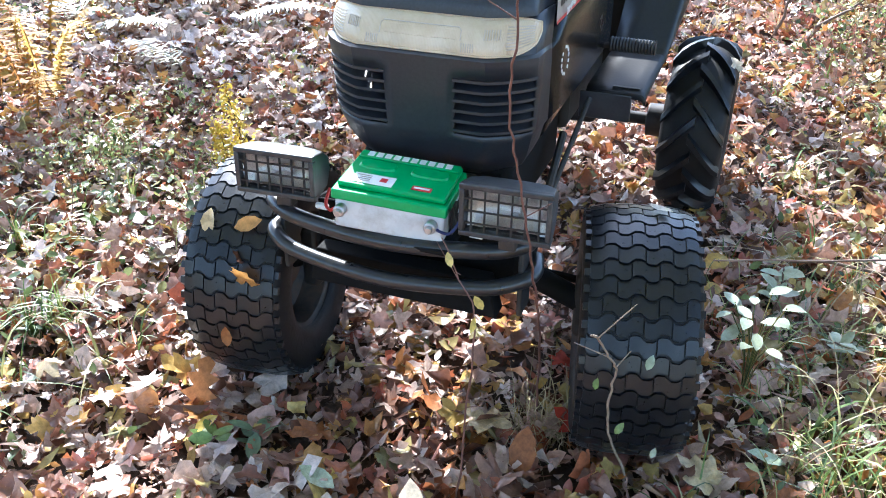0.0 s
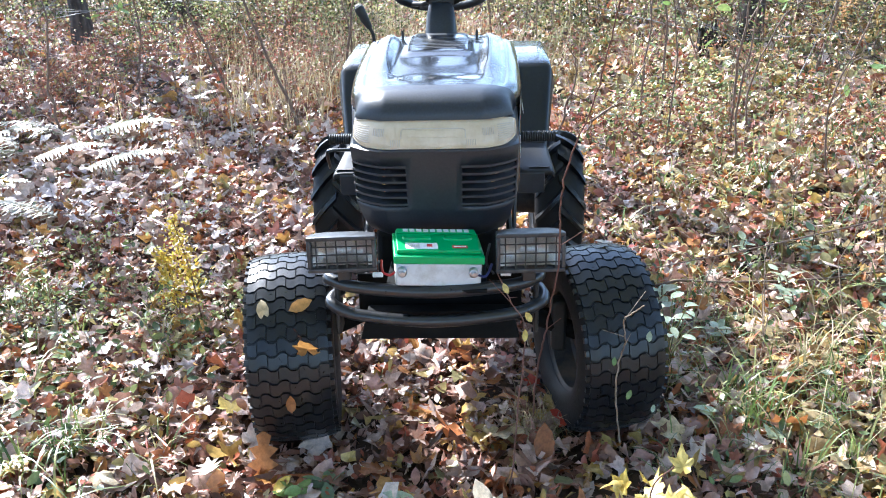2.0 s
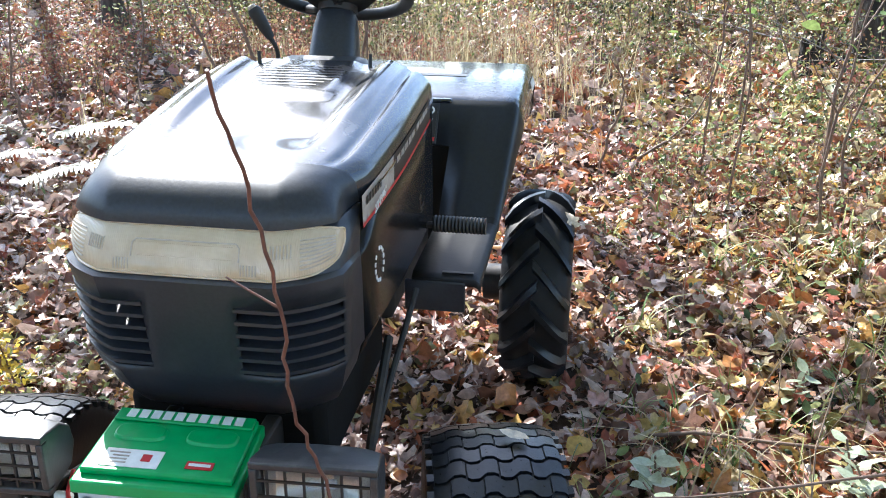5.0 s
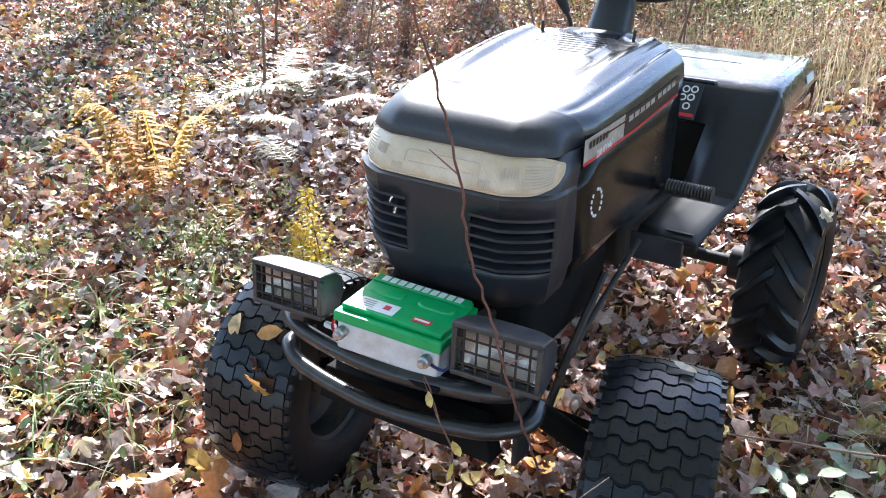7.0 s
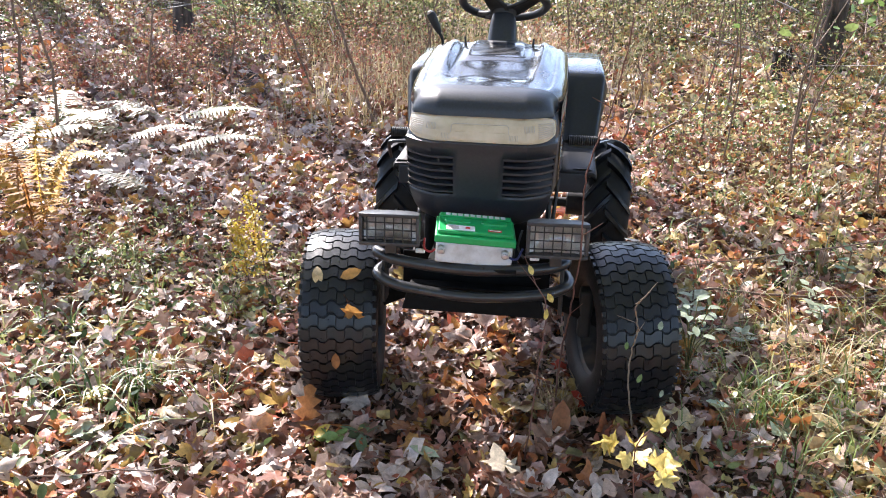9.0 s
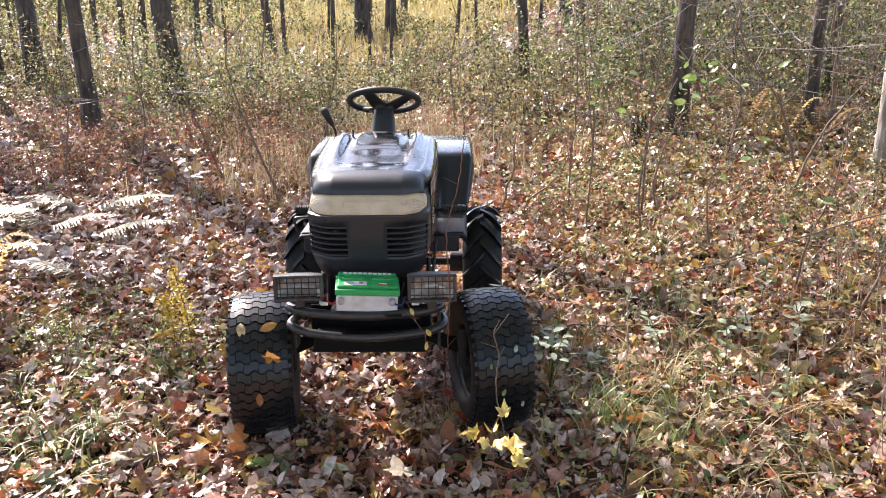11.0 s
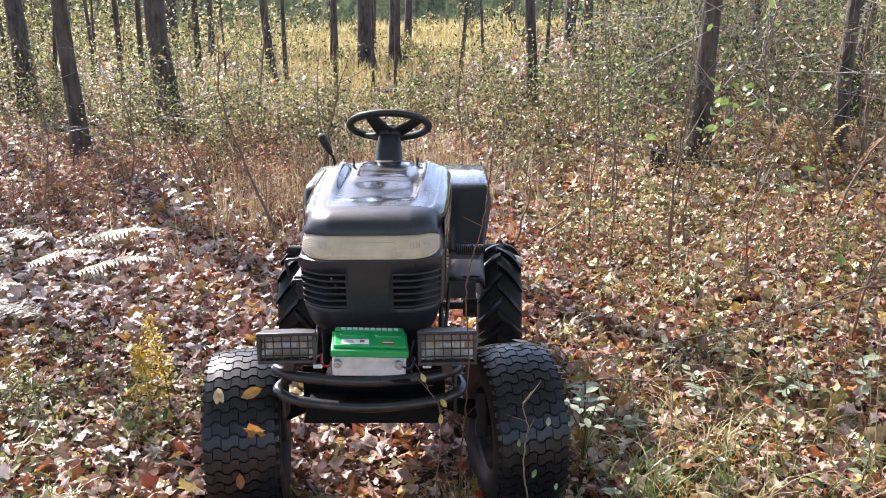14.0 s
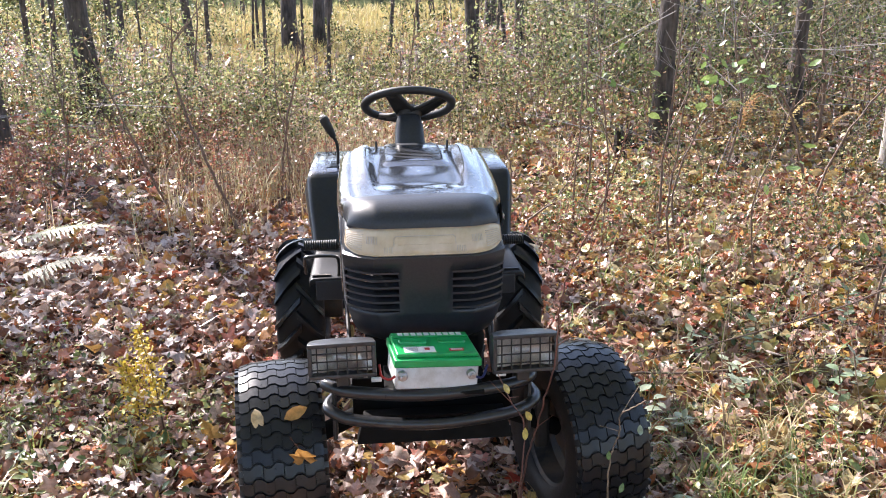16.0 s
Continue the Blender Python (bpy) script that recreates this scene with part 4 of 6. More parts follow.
def steering():
    bm = bmesh.new()
    rows = []
    for k, (d, w, t) in enumerate(((-0.215, 0.066, 0.055), (-0.16, 0.060, 0.05), (-0.06, 0.052, 0.042), (-0.03, 0.046, 0.038), (-0.012, 0.038, 0.034))):
        c = HUB + axis * d
        fwd = Vector((0, math.cos(WHEEL_TILT), -math.sin(WHEEL_TILT)))
        ring = []
        for i in range(17):
            a = 2 * math.pi * i / 16
            ring.append(c + Vector((w * math.copysign(abs(math.cos(a)) ** 0.6, math.cos(a)), 0, 0)) + fwd * (t * math.copysign(abs(math.sin(a)) ** 0.6, math.sin(a))))
        rows.append(ring)
    sheet(bm, rows)
    bmesh.ops.remove_doubles(bm, verts=bm.verts, dist=0.0003)
    bmesh.ops.recalc_face_normals(bm, faces=bm.faces)
    tpart("steering_column", bm, M_COWL, "flat black plastic steering column cover", angle=40)
    m = Matrix.Translation(HUB) @ Matrix.Rotation(-WHEEL_TILT, 4, "X")
    rim = bmesh.new()
    n, q, R = 56, 12, 0.162
    ring = [[rim.verts.new(m @ Vector(((R + 0.0165 * math.cos(b)) * math.cos(a), (R + 0.0165 * math.cos(b)) * math.sin(a), 0.028 + 0.0145 * math.sin(b)))) for b in (2 * math.pi * j / q for j in range(q))] for a in (2 * math.pi * i / n for i in range(n))]
    for i in range(n):
        for j in range(q):
            rim.faces.new((ring[i][j], ring[(i + 1) % n][j], ring[(i + 1) % n][(j + 1) % q], ring[i][(j + 1) % q]))
    wheel = tpart("steering_wheel", rim, M_RUBBER, "black plastic steering wheel", angle=60)
    for a in (radians(-35), radians(245), radians(130)):
        bm = bmesh.new()
        d = Vector((math.cos(a), math.sin(a), 0))
        e = Vector((-d.y, d.x, 0))
        rows = [[m @ (d * r + e * s * w + Vector((0, 0, z + (0.004 if abs(s) < 1 else -0.004)))) for s in (-1, -0.6, 0.6, 1)] for r, w, z in ((0.02, 0.040, -0.006), (0.07, 0.034, 0.0), (0.12, 0.027, 0.014), (0.160, 0.025, 0.026))]
        sheet(bm, rows)
        ob = tpart("spoke", bm, M_RUBBER, "", wheel, angle=60)
        s = ob.modifiers.new("thick", "SOLIDIFY")
        s.thickness, s.offset = 0.014, 0
    tpart("wheel_hub", tube(bmesh.new(), [HUB - axis * 0.02, HUB, HUB + axis * 0.018], [0.045, 0.052, 0.04], 24), M_RUBBER, "", wheel)


steering()

# gear lever in its slotted gate on the fender
LEVER = tpart("gear_lever", tube(bmesh.new(), smooth_path([(-0.285, 1.43, 0.96), (-0.283, 1.43, 1.03), (-0.288, 1.425, 1.065), (-0.305, 1.42, 1.095)], 4), 0.0065, 8), M_STEEL, "bent steel gear lever")
tpart("lever_grip", tube(bmesh.new(), [(-0.297, 1.422, 1.085), (-0.312, 1.417, 1.115), (-0.332, 1.41, 1.158), (-0.338, 1.408, 1.168)], [0.011, 0.017, 0.020, 0.016], 14), M_RUBBER, "black rubber grip", LEVER)
tpart("grip_cap", tube(bmesh.new(), [(-0.338, 1.408, 1.168), (-0.342, 1.407, 1.175)], [0.012, 0.010], 14), M_DECAL, "pale grip cap", LEVER)
tpart("lever_gate", boxes((-0.285, 1.46, 0.9645, 0.095, 0.16, 0.007)), M_COWL, "black gear gate plate", bevel=0.003)
tpart("gate_slot", boxes((-0.275, 1.44, 0.970, 0.020, 0.12, 0.003), (-0.300, 1.40, 0.970, 0.03, 0.018, 0.003), (-0.300, 1.45, 0.970, 0.03, 0.018, 0.003), (-0.300, 1.50, 0.970, 0.03, 0.018, 0.003)), M_INK)
tpart("gear_label", boxes((0, 0, 0.005, 0.020, 0.060, 0.002), m=pose(-0.275, 1.268, 0.905, 53, 0, 0)), M_ORANGE, "orange gear position label")
tpart("fender_slot", boxes((0.145, 1.555, 0.9700, 0.20, 0.050, 0.004)), M_INK, "long dark slot", FENDER)
tpart("fender_hole", tube(bmesh.new(), [(0.096, 1.675, 0.965), (0.096, 1.675, 0.9745)], 0.034, 24), M_INK, "dark round hole", FENDER)
tpart("fender_hole", boxes((0.012, 1.665, 0.9715, 0.020, 0.018, 0.004)), M_INK, "small square hole", FENDER)
tpart("fender_hole", tube(bmesh.new(), [(-0.061, 1.65, 0.965), (-0.061, 1.65, 0.9738)], 0.028, 16), M_INK, "dark round hole", FENDER)


# ---- the battery on the nose ----
def battery():
    m = pose(-0.004, 0.078, 0.50, 0, 4, 6.5)
    bat = empty("battery", m, "grey car battery with a bright green lid, on the front tray", "battery")
    w, d = 0.238, 0.172
    bm = boxes((0, 0, 0.137, w - 0.012, d - 0.012, 0.066))
    part("case", bm, M_CASE, bat, "grey-white plastic case", bevel=0.006)
    lid = bmesh.new()
    box(lid, 0, 0, 0.180, w, d, 0.022)
    top = part("lid", lid, M_GREEN, bat, "bright green plastic lid", bevel=0.0035)
    part("lid_plateau", boxes((0, 0.006, 0.1965, w - 0.016, d - 0.022, 0.011)), M_GREEN, top, bevel=0.003)
    part("lid_ridge", boxes((0, 0.064, 0.204, w - 0.022, 0.030, 0.005)), M_GREEN, top, bevel=0.002)
    for x in (-0.055, 0.055):
        bm = bmesh.new()
        ring = [(0.040 * math.copysign(abs(math.cos(a)) ** 0.6, math.cos(a)), 0.020 * math.copysign(abs(math.sin(a)) ** 0.6, math.sin(a))) for a in (2 * math.pi * i / 28 for i in range(28))]
        lo = [bm.verts.new((x + px, 0.022 + py, 0.2015)) for px, py in ring]
        hi = [bm.verts.new((x + px * 0.92, 0.022 + py * 0.9, 0.2065)) for px, py in ring]
        for i in range(28):
            bm.faces.new((lo[i], lo[(i + 1) % 28], hi[(i + 1) % 28], hi[i]))
        bm.faces.new(hi)
        part("vent_cover", bm, M_GREEN, top, "raised oval vent cover", bevel=0.001)
    part("label", boxes((-0.045, -0.040, 0.2030, 0.085, 0.040, 0.001)), M_WHITE, top, "white paper label")
    part("label", boxes((0.056, -0.044, 0.2030, 0.040, 0.017, 0.001)), M_RED, top, "small red label")
    for k in range(4):
        part("print_bar", boxes((-0.066 + 0.004 * (k % 2), -0.029 - 0.0075 * k, 0.2040, 0.030 - 0.006 * (k % 2), 0.0028, 0.0006)), M_DECAL, top)
    part("print_bar", boxes((-0.024, -0.038, 0.2040, 0.014, 0.016, 0.0006)), M_RED, top)
    part("print_bar", boxes((0.056, -0.044, 0.2040, 0.032, 0.006, 0.0006)), M_WHITE, top)
    # maker's mark along the back, as a plain white band of blocks
    for k in range(10):
        part("mark_block", boxes((-0.084 + 0.0187 * k, 0.065, 0.2067, 0.0135, 0.021, 0.001)), M_WHITE, top)
    for x, y in ((-0.097, -0.09), (0.090, -0.09)):
        post = tube(bmesh.new(), [(x, -0.080, 0.150), (x, -0.102, 0.150)], 0.0125, 20)
        p = part("terminal", post, M_BOLT, bat, "round side terminal bolt", bevel=0.003)
        part("bolt_head", tube(bmesh.new(), [(x, -0.100, 0.150), (x, -0.110, 0.150)], 0.008, 6), M_BOLT, p, bevel=0.001)
    part("strap", boxes((0.120, -0.02, 0.12, 0.006, 0.03, 0.10)), M_STEEL, bat)
    return bat


battery()
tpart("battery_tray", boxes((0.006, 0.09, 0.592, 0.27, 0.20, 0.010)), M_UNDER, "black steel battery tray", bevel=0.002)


# ---- leaves and plants ----
MAPLE = [(-90, 0.16), (-68, 0.44), (-46, 0.58), (-28, 0.86), (-16, 0.70), (-5, 0.58), (12, 0.84), (23, 1.00), (33, 0.80), (46, 0.62), (60, 0.76), (74, 0.88), (90, 1.15)]


def maple_outline():
    half = [(r * math.cos(radians(a)), r * math.sin(radians(a))) for a, r in MAPLE]
    return half + [(-x, y) for x, y in half[-2:0:-1]]


def template(kind):
    """Points and triangles of one leaf about 2 units long, flat."""
    if kind == "maple":
        o = maple_outline()
        v = [(0, 0.05, 0)] + [(x, y, 0) for x, y in o]
        n = len(o)
        return np.array(v, float), [(0, 1 + i, 1 + (i + 1) % n) for i in range(n)]
    if kind == "oval":
        ys, ws = (-1, -0.55, 0.0, 0.55, 1), (0, 0.40, 0.52, 0.36, 0)
        v = [(0, -1, 0)]
        for y, w in zip(ys[1:-1], ws[1:-1]):
            v += [(-w, y, 0.10), (0, y, 0), (w, y, 0.10)]
        v.append((0, 1, 0))
        f = [(0, 2, 1), (0, 3, 2)]
        for k in (0, 1):
            a = 1 + 3 * k
            f += [(a, a + 1, a + 4), (a, a + 4, a + 3), (a + 1, a + 2, a + 5), (a + 1, a + 5, a + 4)]
        f += [(7, 8, 10), (8, 9, 10)]
        return np.array(v, float), f
    if kind == "oak":
        lobes = [(0.03, -1.0), (0.10, -0.66), (0.40, -0.56), (0.16, -0.34), (0.54, -0.12), (0.20, 0.10), (0.50, 0.42), (0.17, 0.52), (0.26, 0.84), (0.02, 1.0)]
        v, f = [], []
        for x, y in lobes:
            v += [(-x, y, 0.25 * x), (0, y - 0.12 * x, 0), (x, y, 0.25 * x)]
        for k in range(len(lobes) - 1):
            a = 3 * k
            f += [(a, a + 1, a + 4), (a, a + 4, a + 3), (a + 1, a + 2, a + 5), (a + 1, a + 5, a + 4)]
        return np.array(v, float), f
    if kind == "scrap":
        ring = [(0.95 * math.cos(a) * (1.0 if k % 2 else 0.72), 0.95 * math.sin(a) * (1.0 if k % 3 else 0.65), 0.10 * math.cos(2.3 * k)) for k, a in enumerate(2 * math.pi * i / 9 for i in range(9))]
        return np.array([(0, 0, 0.04)] + ring, float), [(0, 1 + i, 1 + (i + 1) % 9) for i in range(9)]
    if kind == "slim":
        return np.array([(0, -1, 0), (0.17, -0.3, 0.03), (0, 1, 0), (-0.17, -0.3, 0.03)], float), [(0, 1, 2), (0, 2, 3)]
    v = [(0, -1, 0), (0.55, 0, 0.12), (0, 1, 0), (-0.55, 0, 0.12)]
    return np.array(v, float), [(0, 1, 2), (0, 2, 3)]


def raw_mesh(name, verts, tris, material):
    me = bpy.data.meshes.new(name)
    me.vertices.add(len(verts))
    me.vertices.foreach_set("co", np.ascontiguousarray(verts, np.float32).ravel())
    me.loops.add(tris.size)
    me.loops.foreach_set("vertex_index", np.ascontiguousarray(tris, np.int32).ravel())
    me.polygons.add(len(tris))
    me.polygons.foreach_set("loop_start", np.arange(0, tris.size, 3, dtype=np.int32))
    me.polygons.foreach_set("use_smooth", np.ones(len(tris), bool))
    me.materials.append(material)
    me.update(calc_edges=True)
    me.validate()
    return me


def spin(yaw, tilt, roll):
    """Turn matrices: roll round y, tilt round x, then yaw round z."""
    cy, sy, ct, st, cr, sr = np.cos(yaw), np.sin(yaw), np.cos(tilt), np.sin(tilt), np.cos(roll), np.sin(roll)
    o, z = np.ones_like(yaw), np.zeros_like(yaw)
    A = np.stack([np.stack([cy, -sy, z], -1), np.stack([sy, cy, z], -1), np.stack([z, z, o], -1)], 1)
    B = np.stack([np.stack([o, z, z], -1), np.stack([z, ct, -st], -1), np.stack([z, st, ct], -1)], 1)
    C = np.stack([np.stack([cr, z, sr], -1), np.stack([z, o, z], -1), np.stack([-sr, z, cr], -1)], 1)
    return A @ B @ C


def scatter(kind, places, size, yaw, tilt, roll, rng, curl=0.25):
    """Vertices and triangles of many leaves."""
    v, f = template(kind)
    n = len(places)
    bend = rng.normal(0, curl, (n, 2))
    local = np.repeat(v[None], n, 0)
    local[:, :, 2] += bend[:, :1] * local[:, :, 0] ** 2 + bend[:, 1:] * local[:, :, 1] ** 2 * 0.6
    if kind in ("maple", "scrap"):
        rough = 0.08 if kind == "maple" else 0.15
        local[:, 1:, :] *= 1 + rng.normal(0, rough, (n, len(v) - 1, 1))
        local[:, 1:, 2] += rng.normal(0, rough, (n, len(v) - 1))
        local[:, :, 0] *= rng.uniform(0.7, 1.05, (n, 1))
    out = np.einsum("nij,nkj->nki", spin(yaw, tilt, roll), local * np.asarray(size)[:, None, None]) + np.asarray(places)[:, None, :]
    tris = np.array(f)[None] + (np.arange(n) * len(v))[:, None, None]
    return out.reshape(-1, 3), tris.reshape(-1, 3)


def join(chunks):
    vs, fs, k = [], [], 0
    for v, f in chunks:
        vs.append(v)
        fs.append(f + k)
        k += len(v)
    return np.concatenate(vs), np.concatenate(fs)


def stuff(name, chunks, material, label, category):
    v, f = join(chunks)
    return tagged(new(name, raw_mesh(name, v, f, material)), label, category, kind="stuff")


def blades(places, height, lean, width, rng, segs=6):
    """Grass blades: bent tapering strips."""
    n = len(places)
    yaw = rng.uniform(0, 2 * np.pi, n)
    d = np.stack([np.cos(yaw), np.sin(yaw), 0 * yaw], -1)
    e = np.stack([-np.sin(yaw), np.cos(yaw), 0 * yaw], -1)
    t = np.linspace(0, 1, segs + 1)
    arch = np.minimum(1.3, lean)
    out = np.empty((n, 2 * (segs + 1), 3))
    for k, q in enumerate(t):
        mid = places + d * (lean * height * q ** 1.4)[:, None] + np.array([0, 0, 1.0]) * (height * ((1 + 0.9 * arch) * q - 1.45 * arch * q * q))[:, None]
        w = (width * (1 - q ** 2 * 0.92))[:, None]
        out[:, 2 * k], out[:, 2 * k + 1] = mid - e * w, mid + e * w
    f = []
    for k in range(segs):
        a = 2 * k
        f += [(a, a + 1, a + 3), (a, a + 3, a + 2)]
    tris = np.array(f)[None] + (np.arange(n) * 2 * (segs + 1))[:, None, None]
    return out.reshape(-1, 3), tris.reshape(-1, 3)


def stems(a, b, r0, r1):
    """Thin three-sided straight stems from a to b."""
    n = len(a)
    d = b - a
    d = d / np.linalg.norm(d, axis=1, keepdims=True)
    s = np.cross(d, np.array([0.3, 0.5, 0.81]))
    s /= np.linalg.norm(s, axis=1, keepdims=True) + 1e-9
    u = np.cross(d, s)
    out = np.empty((n, 6, 3))
    for k in range(3):
        c, w = math.cos(2.094 * k), math.sin(2.094 * k)
        out[:, k] = a + (s * c + u * w) * np.asarray(r0)[:, None]
        out[:, 3 + k] = b + (s * c + u * w) * np.asarray(r1)[:, None]
    f = []
    for k in range(3):
        j = (k + 1) % 3
        f += [(k, j, 3 + j), (k, 3 + j, 3 + k)]
    return out.reshape(-1, 3), (np.array(f)[None] + (np.arange(n) * 6)[:, None, None]).reshape(-1, 3)


RNG = np.random.default_rng(5)


def on_ground(x, y, lift=0.0):
    return np.stack([x, y, terrain(x, y) + lift], -1)


def in_box(n, x0, x1, y0, y1):
    return RNG.uniform(x0, x1, n), RNG.uniform(y0, y1, n)


def litter(n, x0, x1, y0, y1, kind, s0, s1, lift, tilt=0.35):
    x, y = in_box(n, x0, x1, y0, y1)
    size = RNG.uniform(s0, s1, n) * RNG.choice([0.7, 1.0, 1.15], n)
    return scatter(kind, on_ground(x, y, RNG.uniform(0.004, lift, n)), size, RNG.uniform(0, 6.28, n), RNG.normal(0, tilt, n), RNG.normal(0, tilt, n), RNG, 0.42)


stuff("leaf_litter", [litter(17000, -3.2, 3.2, -1.6, 4.2, "maple", 0.022, 0.052, 0.065, 0.5), litter(9000, -3.2, 3.2, -1.6, 4.2, "scrap", 0.018, 0.045, 0.07, 0.7), litter(11000, -3.2, 3.2, -1.6, 4.2, "oval", 0.012, 0.032, 0.06, 0.6), litter(9000, -3.2, 3.2, -1.6, 3.2, "slim", 0.015, 0.06, 0.055, 0.35), litter(26000, -2.6, 2.6, -1.5, 3.2, "diamond", 0.005, 0.016, 0.055, 0.7)], M_LITTER, "thick cover of dry brown, tan and red maple leaves", "leaves")
# pale leaves, partly laid to put sunlit brightness into the litter's colour
stuff("leaf_litter", [litter(350, -1.5, -0.3, -1.4, 0.6, "maple", 0.03, 0.06, 0.075, 0.4), litter(1000, -3.4, -1.7, 1.9, 3.7, "scrap", 0.025, 0.055, 0.09, 0.4), litter(550, -2.8, -0.8, 0.6, 3.6, "maple", 0.03, 0.06, 0.075, 0.4), litter(500, -0.3, 0.5, -1.3, -0.2, "oval", 0.02, 0.045, 0.07, 0.4)], M_PALE_LITTER, "pale pinkish leaves along the path that also brighten its sunlit patches", "leaves")
stuff("leaf_litter", [litter(26000, -9, 9, 4, 13, "scrap", 0.03, 0.065, 0.08, 0.5), litter(20000, -9, 9, 4, 13, "slim", 0.03, 0.07, 0.08, 0.5), litter(11000, -9, -3, -2, 4.2, "scrap", 0.028, 0.055, 0.06, 0.5), litter(11000, 3, 8, -2, 4.2, "scrap", 0.028, 0.055, 0.06, 0.5), litter(16000, -7, 7, -8, -1.5, "scrap", 0.022, 0.055, 0.05), litter(9000, -6, 6, -6, -1.5, "maple", 0.025, 0.052, 0.06), litter(9000, -5, 5, -4.5, -1.4, "oval", 0.014, 0.035, 0.06), litter(40000, -26, 26, 12, 45, "diamond", 0.05, 0.11, 0.12, 0.6)], M_LITTER, "dry brown leaves lying further back among the trees", "leaves")

stuff("leaf_litter", [litter(3000, 1.0, 4.8, -0.9, 4.6, "scrap", 0.018, 0.045, 0.09, 0.6), litter(1400, 1.0, 4.0, -0.9, 4.0, "maple", 0.025, 0.05, 0.08, 0.5), litter(4500, 0.75, 8.0, 4.0, 9.0, "scrap", 0.03, 0.06, 0.10, 0.5)], M_TAN_LITTER, "yellowing tan and olive leaves on the bank", "leaves")


def pick(n, places_x, places_y, spread):
    """n random spots round some centres."""
    k = RNG.integers(0, len(places_x), n)
    return np.asarray(places_x)[k] + RNG.normal(0, spread, n), np.asarray(places_y)[k] + RNG.normal(0, spread, n)


def clear(x, y):
    """True where the tractor does not stand."""
    return ~((np.abs(x) < 0.64) & (y > -0.05) & (y < 2.05))


def low_leaves(x, y, h0, h1, s0, s1, kind="oval", tilt=0.5):
    n = len(x)
    return scatter(kind, on_ground(x, y, RNG.uniform(h0, h1, n)), RNG.uniform(s0, s1, n), RNG.uniform(0, 6.28, n), RNG.normal(0.25, tilt, n), RNG.normal(0, tilt, n), RNG, 0.2)


def grass(n, xs, ys, spread, h0, h1, lean, w, per=9, under_bumper=False):
    """Tufts of blades round some centres."""
    cx, cy = pick(max(1, n // per), xs, ys, spread)
    x = np.repeat(cx, per) + RNG.normal(0, 0.022, per * len(cx))
    y = np.repeat(cy, per) + RNG.normal(0, 0.022, per * len(cx))
    ok = clear(x, y) | under_bumper
    x, y = x[ok], y[ok]
    return blades(on_ground(x, y, -0.005), RNG.uniform(h0, h1, len(x)), np.abs(RNG.normal(lean, 0.35, len(x))), RNG.uniform(0.6, 1.2, len(x)) * w, RNG)


stuff("grass", [
    grass(88, [-1.17, -1.10, -1.24, -1.06, -1.3, -1.2], [0.08, 0.12, 0.12, 0.15, -0.07, 0.0], 0.05, 0.12, 0.26, 0.9, 0.0036, 8),
    grass(170, [0.80, 0.90, 0.78, 1.0], [0.15, 0.40, 0.62, 0.7], 0.09, 0.06, 0.17, 0.8, 0.0028, 8),
    grass(36, [0.95, 0.97, 1.02], [0.30, 0.42, 0.2], 0.06, 0.14, 0.26, 0.7, 0.0046, 4),
    grass(220, [1.2, 1.45, 1.0, 1.7], [0.9, 0.5, 0.2, 1.2], 0.22, 0.12, 0.26, 0.8, 0.0032, 9),
    grass(170, [-1.25, -1.45, -1.2, -1.7, -1.1], [0.1, 0.5, -0.3, 0.9, 0.9], 0.22, 0.08, 0.24, 0.8, 0.0036),
    grass(760, [0.95, 1.25, 1.5, 1.15, 1.7, 1.1], [0.3, 0.6, 0.1, -0.2, 0.9, 1.2], 0.30, 0.07, 0.20, 0.8, 0.0026, 8),
    grass(520, [2.2, 2.6, 1.9, 1.3, 1.6, 2.8], [0.6, 1.4, 1.8, 1.9, 2.6, 2.6], 0.45, 0.08, 0.28, 1.0, 0.0034),
    grass(250, [-2.4, -2.0, -3.2], [0.4, -0.3, 1.0], 0.4, 0.08, 0.25, 0.8, 0.003),
], M_GRASS, "green and yellowing grass tufts among the leaves", "grass")
stuff("dry_grass", [
    grass(110, [0.30, 0.33, 0.28], [0.20, 0.24, 0.26], 0.03, 0.08, 0.18, 0.9, 0.0016, 8, True),
    grass(70, [1.5, 1.75, 1.3, 2.1, 1.2], [0.2, 0.5, -0.1, 0.9, 0.3], 0.30, 0.12, 0.34, 1.9, 0.0021, 4),
    grass(2400, [-1.2, -0.6, -0.9, -0.2, -1.5, 0.3, -0.5], [4.2, 4.6, 5.2, 5.6, 5.8, 5.2, 6.4], 0.45, 0.22, 0.62, 0.40, 0.0028, 7),
    grass(380, [1.2, 2.5, 3.5, 0.8, 4.5, 0.6], [5.5, 5.0, 4.0, 6.5, 5.5, 4.4], 0.7, 0.10, 0.34, 0.8, 0.0030, 7),
    grass(200, [1.2, 1.8, 2.4, 1.5, 2.9, 2.0, 1.3], [0.5, 0.7, 1.6, 2.3, 2.2, 3.0, -0.2], 0.4, 0.08, 0.28, 1.7, 0.0021, 4),
    grass(60, [1.26, 1.28, 1.36, 1.2, 1.45], [0.5, 0.42, 0.55, 0.6, 0.35], 0.09, 0.12, 0.28, 1.2, 0.0022, 9),
], M_STRAW, "tall dry straw-coloured grass", "grass")

